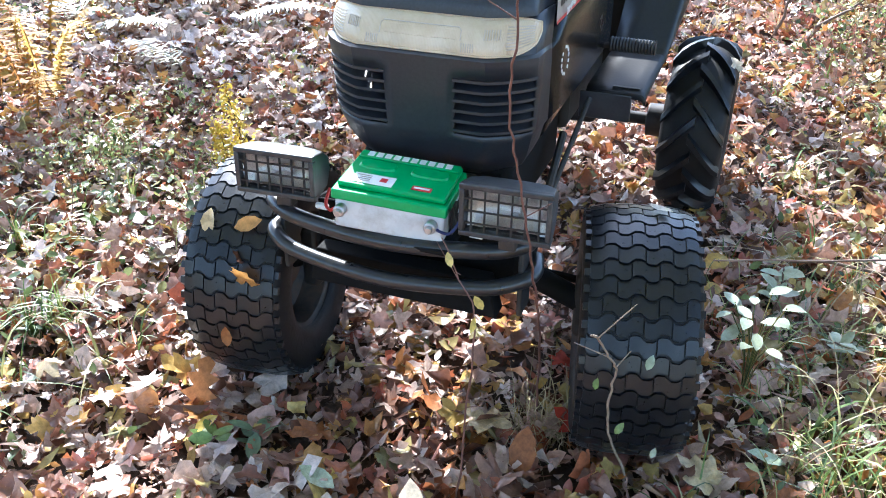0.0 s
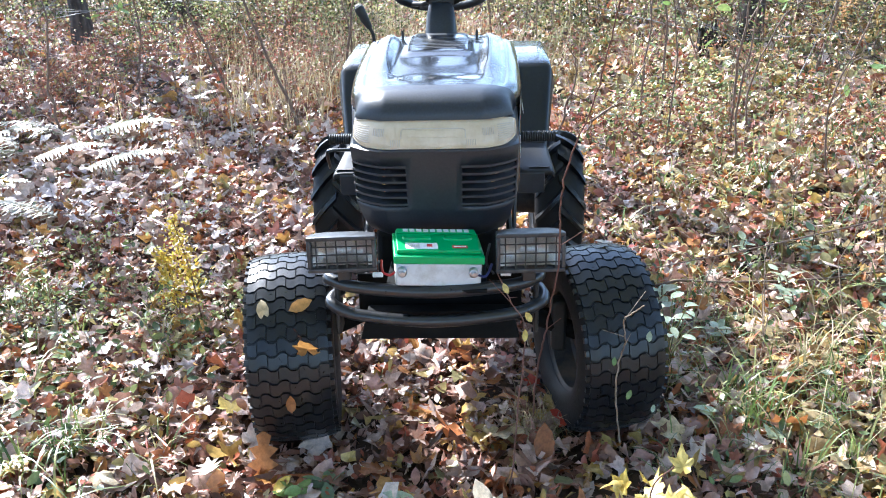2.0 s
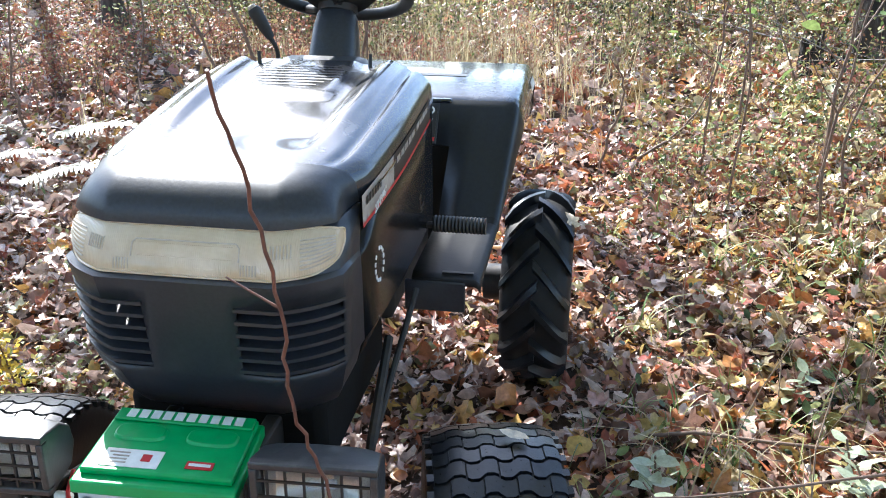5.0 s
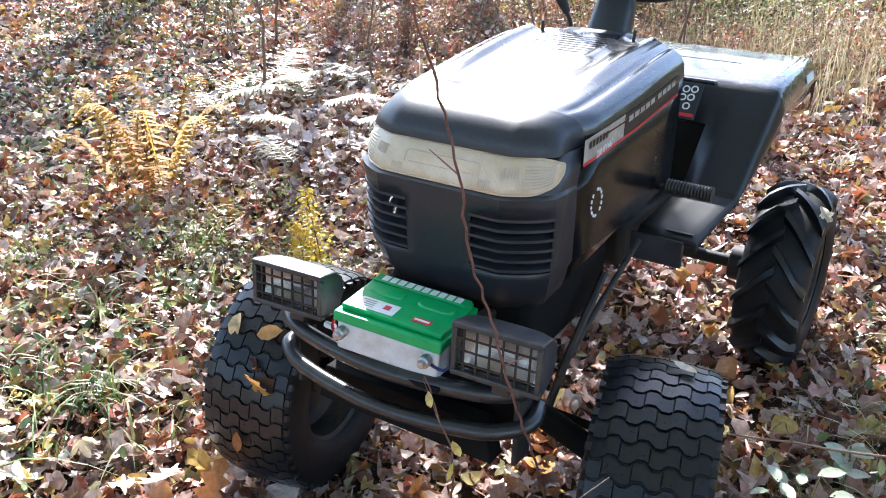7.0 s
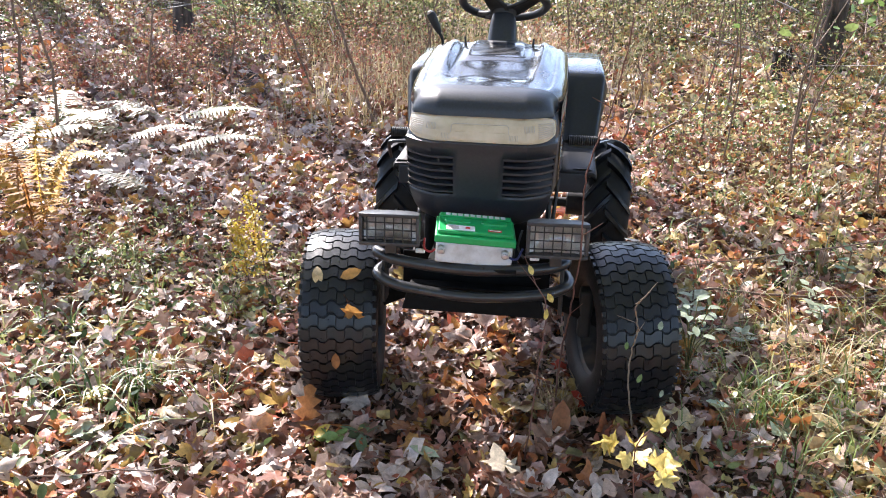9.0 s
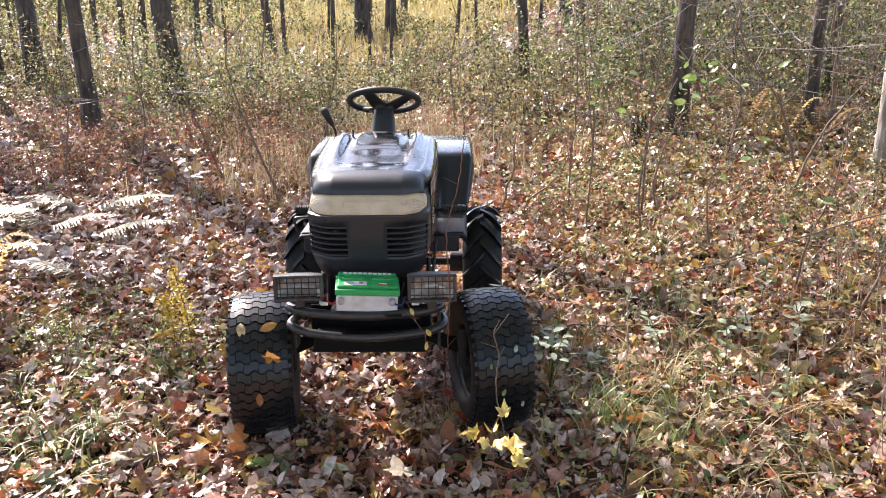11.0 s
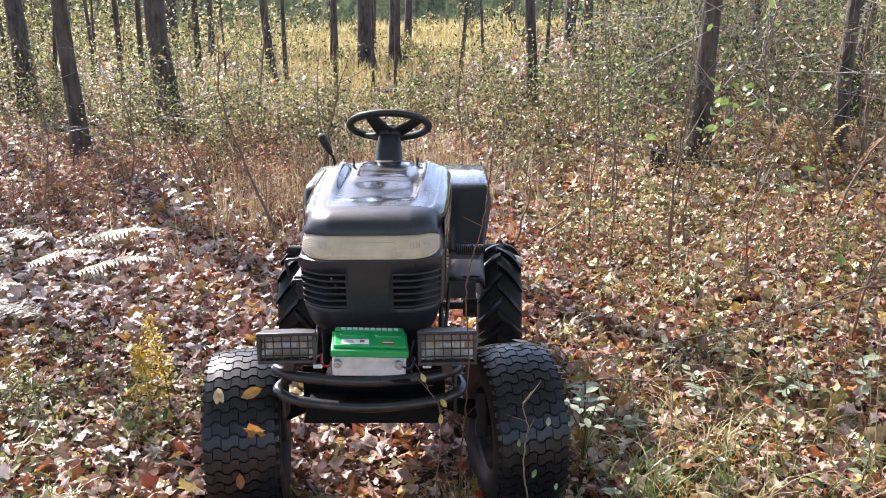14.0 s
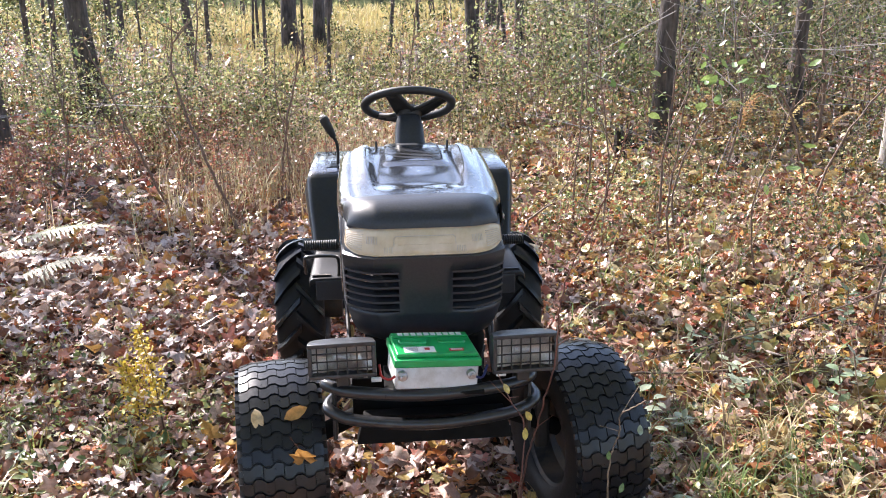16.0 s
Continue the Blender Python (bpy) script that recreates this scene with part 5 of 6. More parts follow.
stuff("field_grass", [
    grass(5000, [-3, -1.5, -2.5, -1, -2], [16, 15, 13, 18, 20], 1.3, 0.2, 0.5, 0.45, 0.006),
    grass(9000, [-5, -2, -4, -1, -3, -7], [24, 26, 22, 23, 29, 27], 2.0, 0.3, 0.7, 0.4, 0.012),
    grass(9000, [-10, -5, 0, 4, -14, -2], [34, 36, 35, 38, 36, 42], 3.2, 0.5, 1.1, 0.4, 0.02),
], M_FIELD, "bright yellow dry meadow grass beyond the trees", "grass")

_x, _y = in_box(14000, -6.5, -1.7, -1.0, 5.5)
_k = RNG.uniform(0, 1, len(_x)) < 0.10 + 0.50 * step(-2.4, -3.3, _x) * step(4.2, 2.2, _y)
stuff("ground_cover", [low_leaves(_x[_k], _y[_k], 0.03, 0.15, 0.011, 0.028)], M_HERB, "low broad-leaved ground cover among dead leaves", "plants")
_x, _y = in_box(5600, 0.72, 4.5, -1.2, 6.0)
stuff("low_weeds", [low_leaves(_x, _y, 0.02, 0.15, 0.008, 0.024)], M_HERB, "sparse green and yellow woodland weeds", "plants")
_x, _y = pick(800, [-1.25, -1.5, -1.1, -1.8, -1.35, -1.0], [0.2, 0.6, -0.4, 0.0, 1.0, 0.75], 0.25)
_k = clear(_x, _y)
stuff("low_weeds", [low_leaves(_x[_k], _y[_k], 0.02, 0.14, 0.010, 0.026)], M_HERB, "small green weeds along the leaf path", "plants")


def upright(n, x0, x1, y0, y1, h0, h1):
    """Dead weed stalks with a few short side twigs."""
    x, y = in_box(n, x0, x1, y0, y1)
    x, y = x[clear(x, y)], y[clear(x, y)]
    n = len(x)
    a = on_ground(x, y, -0.01)
    h = RNG.uniform(h0, h1, n)
    m = a + np.stack([RNG.normal(0, 0.08, n) * h, RNG.normal(0, 0.08, n) * h, h * 0.55], -1)
    b = m + np.stack([RNG.normal(0, 0.14, n) * h, RNG.normal(0, 0.14, n) * h, h * 0.45], -1)
    r = RNG.uniform(0.0012, 0.0026, n) * (0.7 + 0.6 * h)
    i = RNG.integers(0, n, 2 * n)
    q = m[i] + (b - m)[i] * RNG.uniform(0, 0.8, 2 * n)[:, None]
    d = np.stack([RNG.normal(0, 0.5, 2 * n), RNG.normal(0, 0.5, 2 * n), RNG.uniform(0.3, 1, 2 * n)], -1) * (0.22 * h[i])[:, None]
    return [stems(a, m, r, r * 0.8), stems(m, b, r * 0.8, r * 0.4), stems(q, q + d, r[i] * 0.5, r[i] * 0.3)]


# ---- undergrowth: thin stems set with small leaves ----
def thicket(n, x0, x1, y0, y1, h0, h1, per, s0, s1, stem=0.004):
    per, s0, s1 = int(per * 1.65), s0 * 0.78, s1 * 0.84
    m = max(1, n // 9)
    cx, cy = in_box(m, x0, x1, y0, y1)
    tall = RNG.uniform(h0, h1, m)
    k = RNG.integers(0, m, n)
    gap = 0.24 * math.sqrt((x1 - x0) * (y1 - y0) / m)
    x, y = cx[k] + RNG.normal(0, gap, n), cy[k] + RNG.normal(0, gap, n)
    a = on_ground(x, y)
    h = tall[k] * RNG.uniform(0.6, 1.15, n)
    open_side = (y > 6) & (x < 0.3 - 0.01 * y) & (x > -0.15 * y)
    h = h * np.where(open_side, np.where(y > 10, 0.35, 0.6), 1.0)
    b = a + np.stack([RNG.normal(0, 0.18, n) * h, RNG.normal(0, 0.18, n) * h, h], -1)
    wood = stems(a, b, np.full(n, stem), np.full(n, stem * 0.35))
    t = RNG.uniform(0.15, 1.05, n * per)
    i = np.repeat(np.arange(n), per)
    p = a[i] + (b - a)[i] * t[:, None] + RNG.normal(0, 1, (n * per, 3)) * (0.04 + 0.13 * h[i] * np.sin(np.pi * np.minimum(t, 0.95)))[:, None]
    p[:, 2] = np.maximum(p[:, 2], terrain(p[:, 0], p[:, 1]) + 0.02)
    leaf = scatter("diamond", p, RNG.uniform(s0, s1, n * per), RNG.uniform(0, 6.28, n * per), RNG.normal(0.3, 0.6, n * per), RNG.normal(0, 0.6, n * per), RNG, 0.2)
    # side twigs
    m = n * 4
    j = RNG.integers(0, n, m)
    u = RNG.uniform(0.25, 0.95, m)
    q = a[j] + (b - a)[j] * u[:, None]
    d = np.stack([RNG.normal(0, 1, m), RNG.normal(0, 1, m), RNG.uniform(0.1, 1.0, m)], -1)
    twig = stems(q, q + d * (0.16 * h[j] * (1.1 - u))[:, None], np.full(m, stem * 0.5), np.full(m, stem * 0.2))
    return wood, twig, leaf


def grow(rows, mat, label):
    wood, leaf = [], []
    for r in rows:
        w, t, l = thicket(*r)
        wood += [w, t]
        leaf.append(l)
    stuff("undergrowth_stems", wood, M_TWIG, "thin bare woody stems of the undergrowth", "plants")
    stuff("undergrowth", leaf, mat, label, "plants")


grow([(190, -3.6, 0.2, 4.0, 6.6, 0.2, 0.7, 40, 0.010, 0.022), (90, -5.0, -1.6, 4.6, 6.2, 0.15, 0.4, 50, 0.010, 0.022), (50, 0.8, 2.6, 2.6, 6.0, 0.15, 0.45, 30, 0.010, 0.022)], M_RUST, "rust-brown and reddish undergrowth")
grow([
    (130, -8.5, -2.5, 6.0, 10.5, 0.4, 1.4, 70, 0.014, 0.032, 0.006), (160, -2.6, 2.2, 6.0, 10.5, 0.4, 1.3, 70, 0.014, 0.032, 0.006), (50, -2.6, 0.8, 5.2, 7.2, 0.4, 0.9, 60, 0.013, 0.03, 0.005),
    (280, -14, 13, 10.5, 20, 0.6, 2.2, 80, 0.024, 0.055, 0.009), (300, -24, 24, 19, 38, 1.0, 3.8, 80, 0.05, 0.12, 0.018),
], M_SHRUB, "dense yellow-green leafy undergrowth")
grow([(90, -3.2, 2.0, 6.5, 11.0, 0.5, 1.5, 55, 0.015, 0.034, 0.006), (70, -9, -3, 7.5, 13, 0.6, 1.8, 60, 0.017, 0.038, 0.007), (30, 2.2, 6, 5, 9, 0.5, 1.6, 26, 0.022, 0.042, 0.006), (40, -3.4, 0.2, 4.4, 7.0, 0.25, 0.9, 40, 0.012, 0.028, 0.004), (100, -2.3, -0.85, 0.15, 2.0, 0.06, 0.28, 13, 0.008, 0.020, 0.0016), (80, 0.85, 4.2, -0.2, 4.6, 0.08, 0.36, 18, 0.008, 0.021, 0.0016), (64, 0.9, 5.0, 3.4, 7.2, 0.2, 0.8, 30, 0.012, 0.028, 0.003)], M_LIME, "light green leafy shrubs behind the tractor")
grow([(130, 2.4, 9.0, 6.2, 11.5, 0.7, 2.0, 60, 0.018, 0.044, 0.008), (150, 4.5, 15, 9.5, 19, 0.8, 3.0, 70, 0.028, 0.06, 0.010), (140, 2.0, 8.5, 4.8, 11.0, 0.4, 2.0, 55, 0.016, 0.042, 0.007), (80, 1.9, 5.0, 1.4, 4.8, 0.2, 0.8, 34, 0.011, 0.026), (90, -9, -4.5, 3.5, 8, 0.3, 1.2, 50, 0.014, 0.034, 0.006)], M_THICK, "dark green thicket of leafy shrubs")


def dead_branches(n, x0, x1, y0, y1, z1):
    x, y = in_box(n, x0, x1, y0, y1)
    a = on_ground(x, y)
    a[:, 2] += RNG.uniform(0.0, z1, n)
    d = RNG.normal(0, 1, (n, 3))
    d[:, 2] = RNG.uniform(-0.2, 1.1, n)
    d /= np.linalg.norm(d, axis=1, keepdims=True)
    ln = RNG.uniform(0.3, 1.1, n)
    b = a + d * ln[:, None]
    j = RNG.integers(0, n, 2 * n)
    u = RNG.uniform(0.3, 0.9, 2 * n)
    q = a[j] + (b - a)[j] * u[:, None]
    e = d[j] + RNG.normal(0, 0.7, (2 * n, 3))
    r = RNG.uniform(0.003, 0.007, n)
    return [stems(a, b, r, r * 0.4), stems(q, q + e * (0.3 * ln[j])[:, None], r[j] * 0.5, r[j] * 0.2)]


M_STALK = surface("dry_stalk", (0.16, 0.11, 0.075), (0.34, 0.26, 0.19), 60, (0.6, 0.8), relief=0.2)
M_GREY = surface("grey_twig", (0.13, 0.11, 0.10), (0.28, 0.25, 0.23), 60, (0.6, 0.8), relief=0.3)
stuff("brushwood", dead_branches(480, 1.9, 7.5, 3.4, 9.5, 1.7) + dead_branches(40, -4.5, -1.5, 5.0, 8.0, 0.8), M_GREY, "tangle of grey dead branches in the thicket", "branches")


stuff("weed_stalks", upright(150, 0.85, 4.0, -0.3, 3.8, 0.2, 0.75) + upright(34, 1.6, 2.6, -0.3, 1.3, 0.4, 0.9) + upright(60, -3.5, -0.8, 0.3, 3.5, 0.12, 0.45), M_STALK, "thin dry upright weed stalks among the leaves", "plants")


# ---- trees ----
def tree(x, y, d, lean_x, lean_y, high, pale=False, crown=True, full=1, label="dark rough-barked forest tree trunk with a thin autumn crown"):
    rng = np.random.default_rng(int(abs(x * 131 + y * 17)) + 3)
    z = float(terrain(x, y))
    root = empty("tree", pose(x, y, z), label, "tree", "trees of the wood")
    mat = M_BARK_PALE if pale else M_BARK
    pts, rad = [(0, 0, -0.1)], [d * 0.72]
    for k in range(1, 15):
        t = k / 14
        hh = 0.05 + high * t ** 1.25
        pts.append((lean_x * hh + 0.03 * d / 0.2 * math.sin(hh * 1.7 + x), lean_y * hh + 0.03 * math.sin(hh * 1.3 + y), hh))
        rad.append(d * 0.5 * (1 + 0.35 * math.exp(-hh * 5)) * (1 - 0.8 * t))
    part("trunk", tube(bmesh.new(), pts, rad, 14), mat, root, angle=80)
    if not crown:
        return root
    leaf = []
    top = np.array(pts)
    for k in range(9):
        i = int(rng.integers(6, 14))
        p = Vector(pts[i])
        a = rng.uniform(0, 6.28)
        ln = rng.uniform(0.12, 0.24) * high
        q = [p, p + Vector((math.cos(a) * ln * 0.4, math.sin(a) * ln * 0.4, ln * 0.25)), p + Vector((math.cos(a) * ln, math.sin(a) * ln, ln * 0.45 + rng.uniform(-0.2, 0.4)))]
        part("limb", tube(bmesh.new(), smooth_path(q, 3), [rad[i] * 0.45 * (1 - 0.12 * s) for s in range(7)], 6, caps=False), mat, root, angle=80)
        c = np.array(q[2])[None] + rng.normal(0, 0.45 * full ** 0.5, (3 * full, 3))
        leaf.append(np.repeat(c, 11, 0) + rng.normal(0, 0.25, (3 * full * 11, 3)))
    p = np.concatenate(leaf)
    n = len(p)
    v, f = scatter("diamond", p, rng.uniform(0.04, 0.08, n) * full ** 0.5, rng.uniform(0, 6.28, n), rng.normal(0, 0.7, n), rng.normal(0, 0.7, n), rng, 0.2)
    ob = new("crown", raw_mesh("crown", v, f, M_CROWN))
    ob.parent = root
    return root


TREES = [
    (-7.2, 10.4, 0.20, -0.03, 0, 11), (-6.24, 10.35, 0.28, -0.03, 0, 14), (-6.42, 10.6, 0.2, -0.03, 0, 12), (-7.13, 11.0, 0.12, 0.0, 0, 10), (-3.86, 6.7, 0.19, -0.02, 0, 10), (-3.43, 8.48, 0.29, -0.05, 0, 13), (-9.18, 26.02, 0.44, 0, 0, 14),
    (-3.4, 14.34, 0.18, -0.05, 0, 11), (-1.74, 16.46, 0.36, -0.06, 0, 13), (-1.21, 17.22, 0.28, -0.02, 0, 12), (1.3, 10.2, 0.18, -0.01, 0, 10), (2.52, 5.6, 0.20, 0.055, 0, 11),
    (4.12, 8.98, 0.12, -0.02, 0, 8), (-5.85, 12.93, 0.11, 0.02, 0, 9), (-5.42, 16.15, 0.15, 0.03, 0, 10), (-2.83, 12.85, 0.085, 0, 0, 8), (-1.28, 22.96, 0.24, 0.01, 0, 12),
    (3.96, 5.86, 0.15, 0.0, 0, 9), (-1.54, 27.18, 0.25, 0, 0, 12), (5.01, 8.02, 0.16, 0.05, 0, 10), (-6.57, 21.21, 0.17, 0.02, 0, 11), (-10.88, 14.6, 0.3, 0, 0, 13),
    (6.72, 12.15, 0.3, 0.02, 0, 13), (2.78, 14.54, 0.2, -0.02, 0, 11), (6.08, 5.54, 0.16, 0.03, 0, 9), (-11.61, 7.96, 0.28, 0, 0, 12), (9.13, 8.32, 0.25, 0, 0, 12),
]
for row in TREES:
    tree(*row)
tree(3.95, 4.25, 0.13, -0.03, 0, 9, True, True, 1, "pale grey smooth-barked tree with a thin autumn crown")
for k in range(26):
    a = RNG.uniform(-0.62, 0.62)
    r = RNG.uniform(26, 48)
    tree(float(r * math.sin(a)), float(r * math.cos(a)), float(RNG.uniform(0.18, 0.42)), float(RNG.normal(0, 0.03)), 0, float(RNG.uniform(9, 14)), False, False, 1, "far dark tree trunk among the undergrowth")


# unseen trees added behind and beside the camera to darken reflections and skylight
for x, y, d, high in ((-2.6, -5.6, 0.24, 10), (1.2, -6.4, 0.30, 12), (4.2, -5.2, 0.22, 10), (-5.6, -4.4, 0.28, 11), (-0.8, -9.0, 0.34, 13), (3.4, -9.6, 0.26, 12), (-4.6, -9.4, 0.30, 12), (6.8, -3.2, 0.26, 11), (-7.8, -1.0, 0.25, 11), (6.5, 1.6, 0.22, 10), (7.2, -8.0, 0.3, 12), (-8.4, -7.0, 0.3, 12), (0.6, -14, 0.34, 13), (-3, -15, 0.3, 13), (5, -15, 0.3, 13)):
    tree(x, y, d, 0.0, 0.0, high, full=5)
# unseen leaning trees added so their crowns block the sky above the tractor
for x, y, d, lean, high in ((3.7, -1.3, 0.26, -0.16, 11), (-3.7, -1.6, 0.24, 0.16, 11), (4.6, 0.4, 0.22, -0.22, 10)):
    tree(x, y, d, lean, 0.10, high, full=6)
# extra trees added towards the sun, crowns out of view, to dapple the ground
for x, y, d, high in ((-8.6, 7.4, 0.26, 12), (-10.2, 10.0, 0.3, 13), (-7.2, 9.2, 0.22, 11)):
    tree(x, y, d, 0.0, 0.0, high, full=2)

for k in range(34):
    x, y = float(RNG.uniform(-10, 11)), float(RNG.uniform(8.5, 22))
    tree(x, y, float(RNG.uniform(0.045, 0.10)), float(RNG.normal(0, 0.06)), float(RNG.normal(0, 0.03)), float(RNG.uniform(4, 8)), False, False, 1, "slender dark young tree among the undergrowth")


# ---- single saplings ----
def sapling(x, y, path, r, forks, leaves, size, mat, label, name="sapling", kind="oval", bark_mat=None, seed=1):
    rng = np.random.default_rng(seed)
    root = empty(name, pose(x, y, float(terrain(x, y)) - 0.01), label, "sapling" if name == "sapling" else "plant", "saplings" if name == "sapling" else "")
    bark_mat = bark_mat or M_TWIG
    pts = smooth_path(path, 5)
    n = len(pts)
    wig = [p + Vector((rng.normal(0, r * 0.6), rng.normal(0, r * 0.6), 0)) for p in pts]
    part("stem", tube(bmesh.new(), wig, [r * (1 - 0.75 * k / n) for k in range(n)], 7), bark_mat, root, angle=80)
    ends = [wig[-1]]
    long = (wig[-1] - wig[0]).length
    for k in range(forks):
        i = int(rng.integers(n // 3, n - 1))
        a = rng.uniform(0, 6.28)
        ln = long * rng.uniform(0.12, 0.32)
        d = Vector((math.cos(a) * 0.7, math.sin(a) * 0.7, rng.uniform(0.2, 0.8)))
        q = [wig[i], wig[i] + d * ln * 0.5 + Vector((0, 0, 0.03 * ln)), wig[i] + d * ln + Vector((0, 0, 0.12 * ln))]
        b = smooth_path(q, 3)
        part("branch", tube(bmesh.new(), b, [r * 0.45 * (1 - 0.1 * s) for s in range(len(b))], 6), bark_mat, root, angle=80)
        ends += [b[-1], b[3]]
    if leaves:
        e = np.array([list(v) for v in ends])
        p = e[rng.integers(0, len(e), leaves)] + rng.normal(0, 0.05 + size * 0.9, (leaves, 3))
        shared = {}
        for j in range(min(leaves, 60)):
            s = int(rng.integers(0, 3))
            if s not in shared:
                v, f = scatter(kind, np.zeros((1, 3)), np.array([size]), np.zeros(1), np.zeros(1), np.zeros(1), rng, 0.25)
                shared[s] = raw_mesh("leaf", v, f, mat)
            lf = new("leaf", shared[s])
            lf.parent = root
            lf.location = p[j]
            lf.rotation_euler = (rng.normal(0.3, 0.5), rng.normal(0, 0.5), rng.uniform(0, 6.28))
            lf.scale = [rng.uniform(0.7, 1.2)] * 3
    return root


BARE = "thin bare woody sapling standing in the leaf litter"
LEAFY = "thin sapling with a few yellow-green autumn leaves"
SAPLINGS = [
    (-1.05, 3.6, [(0, 0, 0), (-0.13, 0, 0.38), (-0.27, 0, 0.78), (-0.36, 0, 1.12), (-0.34, 0, 1.30), (-0.22, 0, 1.46)], 0.012, 3, 5), (-1.67, 4.29, [(0, 0, 0), (-0.2, 0, 0.50), (-0.38, 0, 1.0), (-0.50, 0, 1.35)], 0.011, 3, 0),
    (-0.88, 4.37, [(0, 0, 0), (0.10, 0, 0.6), (0.18, 0, 0.95), (0.28, 0, 1.25)], 0.011, 4, 0), (-0.8, 4.32, [(0, 0, 0), (0.02, 0, 0.5), (-0.05, 0, 0.9), (0.0, 0, 1.35)], 0.008, 3, 0),
    (1.24, 2.84, [(0, 0, 0), (0.02, 0, 0.6), (-0.05, 0, 1.2), (-0.12, -0.05, 1.75)], 0.006, 4, 8), (-2.19, 7.7, [(0, 0, 0), (0.1, 0, 0.7), (0.2, 0, 1.4), (0.3, 0, 2.2)], 0.014, 5, 10), (0.31, 6.82, [(0, 0, 0), (-0.05, 0, 0.7), (0.05, 0, 1.4), (0.1, 0, 2.2)], 0.012, 5, 0),
    (0.67, 3.4, [(0, 0, 0), (0.05, 0, 0.2), (0.10, 0, 0.45), (0.07, 0, 0.62)], 0.010, 2, 0), (0.82, 3.26, [(0, 0, 0), (0.05, 0, 0.16), (0.24, 0, 0.32), (0.36, 0, 0.52)], 0.011, 3, 0),
    (1.66, 3.03, [(0, 0, 0), (0.01, 0, 0.5), (0.06, 0, 1.0), (0.10, 0, 1.6)], 0.010, 4, 8), (1.55, 2.5, [(0, 0, 0), (-0.02, 0, 0.4), (0.03, 0, 0.8), (0.06, 0, 1.4)], 0.008, 3, 4),
    (1.18, 3.31, [(0, 0, 0), (0.0, 0, 0.4), (0.03, 0, 0.9), (0.02, 0, 1.3)], 0.008, 3, 4), (1.4, 3.88, [(0, 0, 0), (0.03, 0, 0.5), (-0.02, 0, 1.0), (0.04, 0, 1.6)], 0.009, 3, 4),
    (2.18, 1.5, [(0, 0, 0), (0.05, 0, 0.3), (0.16, 0, 0.6), (0.2, 0, 1.0)], 0.008, 4, 4), (2.38, 1.16, [(0, 0, 0), (0.1, 0, 0.3), (0.24, 0, 0.55), (0.30, 0, 0.9)], 0.009, 4, 3),
    (1.92, 2.17, [(0, 0, 0), (-0.05, 0, 0.4), (0.08, 0, 0.8), (0.2, 0, 1.2)], 0.006, 4, 5), (3.88, 5.29, [(0, 0, 0), (0.03, 0, 0.6), (-0.03, 0, 1.2), (0.05, 0, 2.2)], 0.02, 5, 0), (2.84, 3.39, [(0, 0, 0), (0.2, 0, 0.5), (0.5, 0, 0.9), (0.9, 0, 1.1)], 0.010, 5, 0),
    (3.13, 3.96, [(0, 0, 0), (-0.2, 0, 0.6), (-0.5, 0, 1.0), (-0.6, 0, 1.4)], 0.012, 6, 8), (2.64, 4.35, [(0, 0, 0), (0.1, 0, 0.6), (0.0, 0, 1.2), (0.2, 0, 1.9)], 0.012, 6, 10), (-2.64, 4.82, [(0, 0, 0), (0.1, 0, 0.5), (0.05, 0, 1.0), (0.15, 0, 1.6)], 0.010, 4, 6),
    (-3.09, 2.88, [(0, 0, 0), (0.02, 0, 0.5), (-0.05, 0, 1.0), (0.0, 0, 1.5)], 0.012, 3, 0), (-2.71, 3.57, [(0, 0, 0), (-0.02, 0, 0.4), (0.05, 0, 0.8), (0.0, 0, 1.3)], 0.010, 3, 0), (-4.18, 4.17, [(0, 0, 0), (0.05, 0, 0.6), (0.02, 0, 1.2), (0.1, 0, 1.9)], 0.014, 4, 6),
]
for k, (x, y, path, r, forks, leaves) in enumerate(SAPLINGS):
    sapling(x, y, path, r, forks, leaves, 0.035, M_LEAF_GREEN, LEAFY if leaves else BARE, seed=k + 10)
sapling(1.75, 3.0, [(0, 0, 0), (0.0, 0, 0.35), (0.15, -0.02, 0.75), (0.45, -0.05, 0.98)], 0.008, 4, 34, 0.042, M_LEAF_GREEN, "sapling with a spray of lime-green oval leaves", seed=77)

# ---- plants that stand out ----
for k, (x, y, h, mat) in enumerate(((-0.99, 1.0, 0.47, M_GOLD), (-1.06, 0.97, 0.33, M_GOLD))):
    root = empty("goldenrod", pose(x, y, float(terrain(x, y))), "faded yellow goldenrod plant standing in the leaf litter", "plant", "goldenrod plants")
    rng = np.random.default_rng(40 + k)
    tip = Vector((rng.normal(0, 0.04), rng.normal(0, 0.04), h))
    part("stem", tube(bmesh.new(), smooth_path([(0, 0, -0.01), tip * 0.5 + Vector((0.01, 0, 0)), tip], 4), [0.004 - 0.0003 * i for i in range(9)], 6), M_TWIG, root)
    n = 420
    t = rng.uniform(0.3, 1.0, n)
    p = np.array(tip)[None] * t[:, None] + rng.normal(0, 1, (n, 3)) * ((0.027 if mat == M_GOLD else 0.10) * (1.15 - t) + 0.010)[:, None]
    v, f = scatter("oval", p, rng.uniform(0.005, 0.013, n), rng.uniform(0, 6.28, n), rng.normal(0.4, 0.6, n), rng.normal(0, 0.6, n), rng, 0.2)
    ob = new("flower_head", raw_mesh("flower_head", v, f, mat))
    ob.parent = root
    ob["kind"] = "stuff"


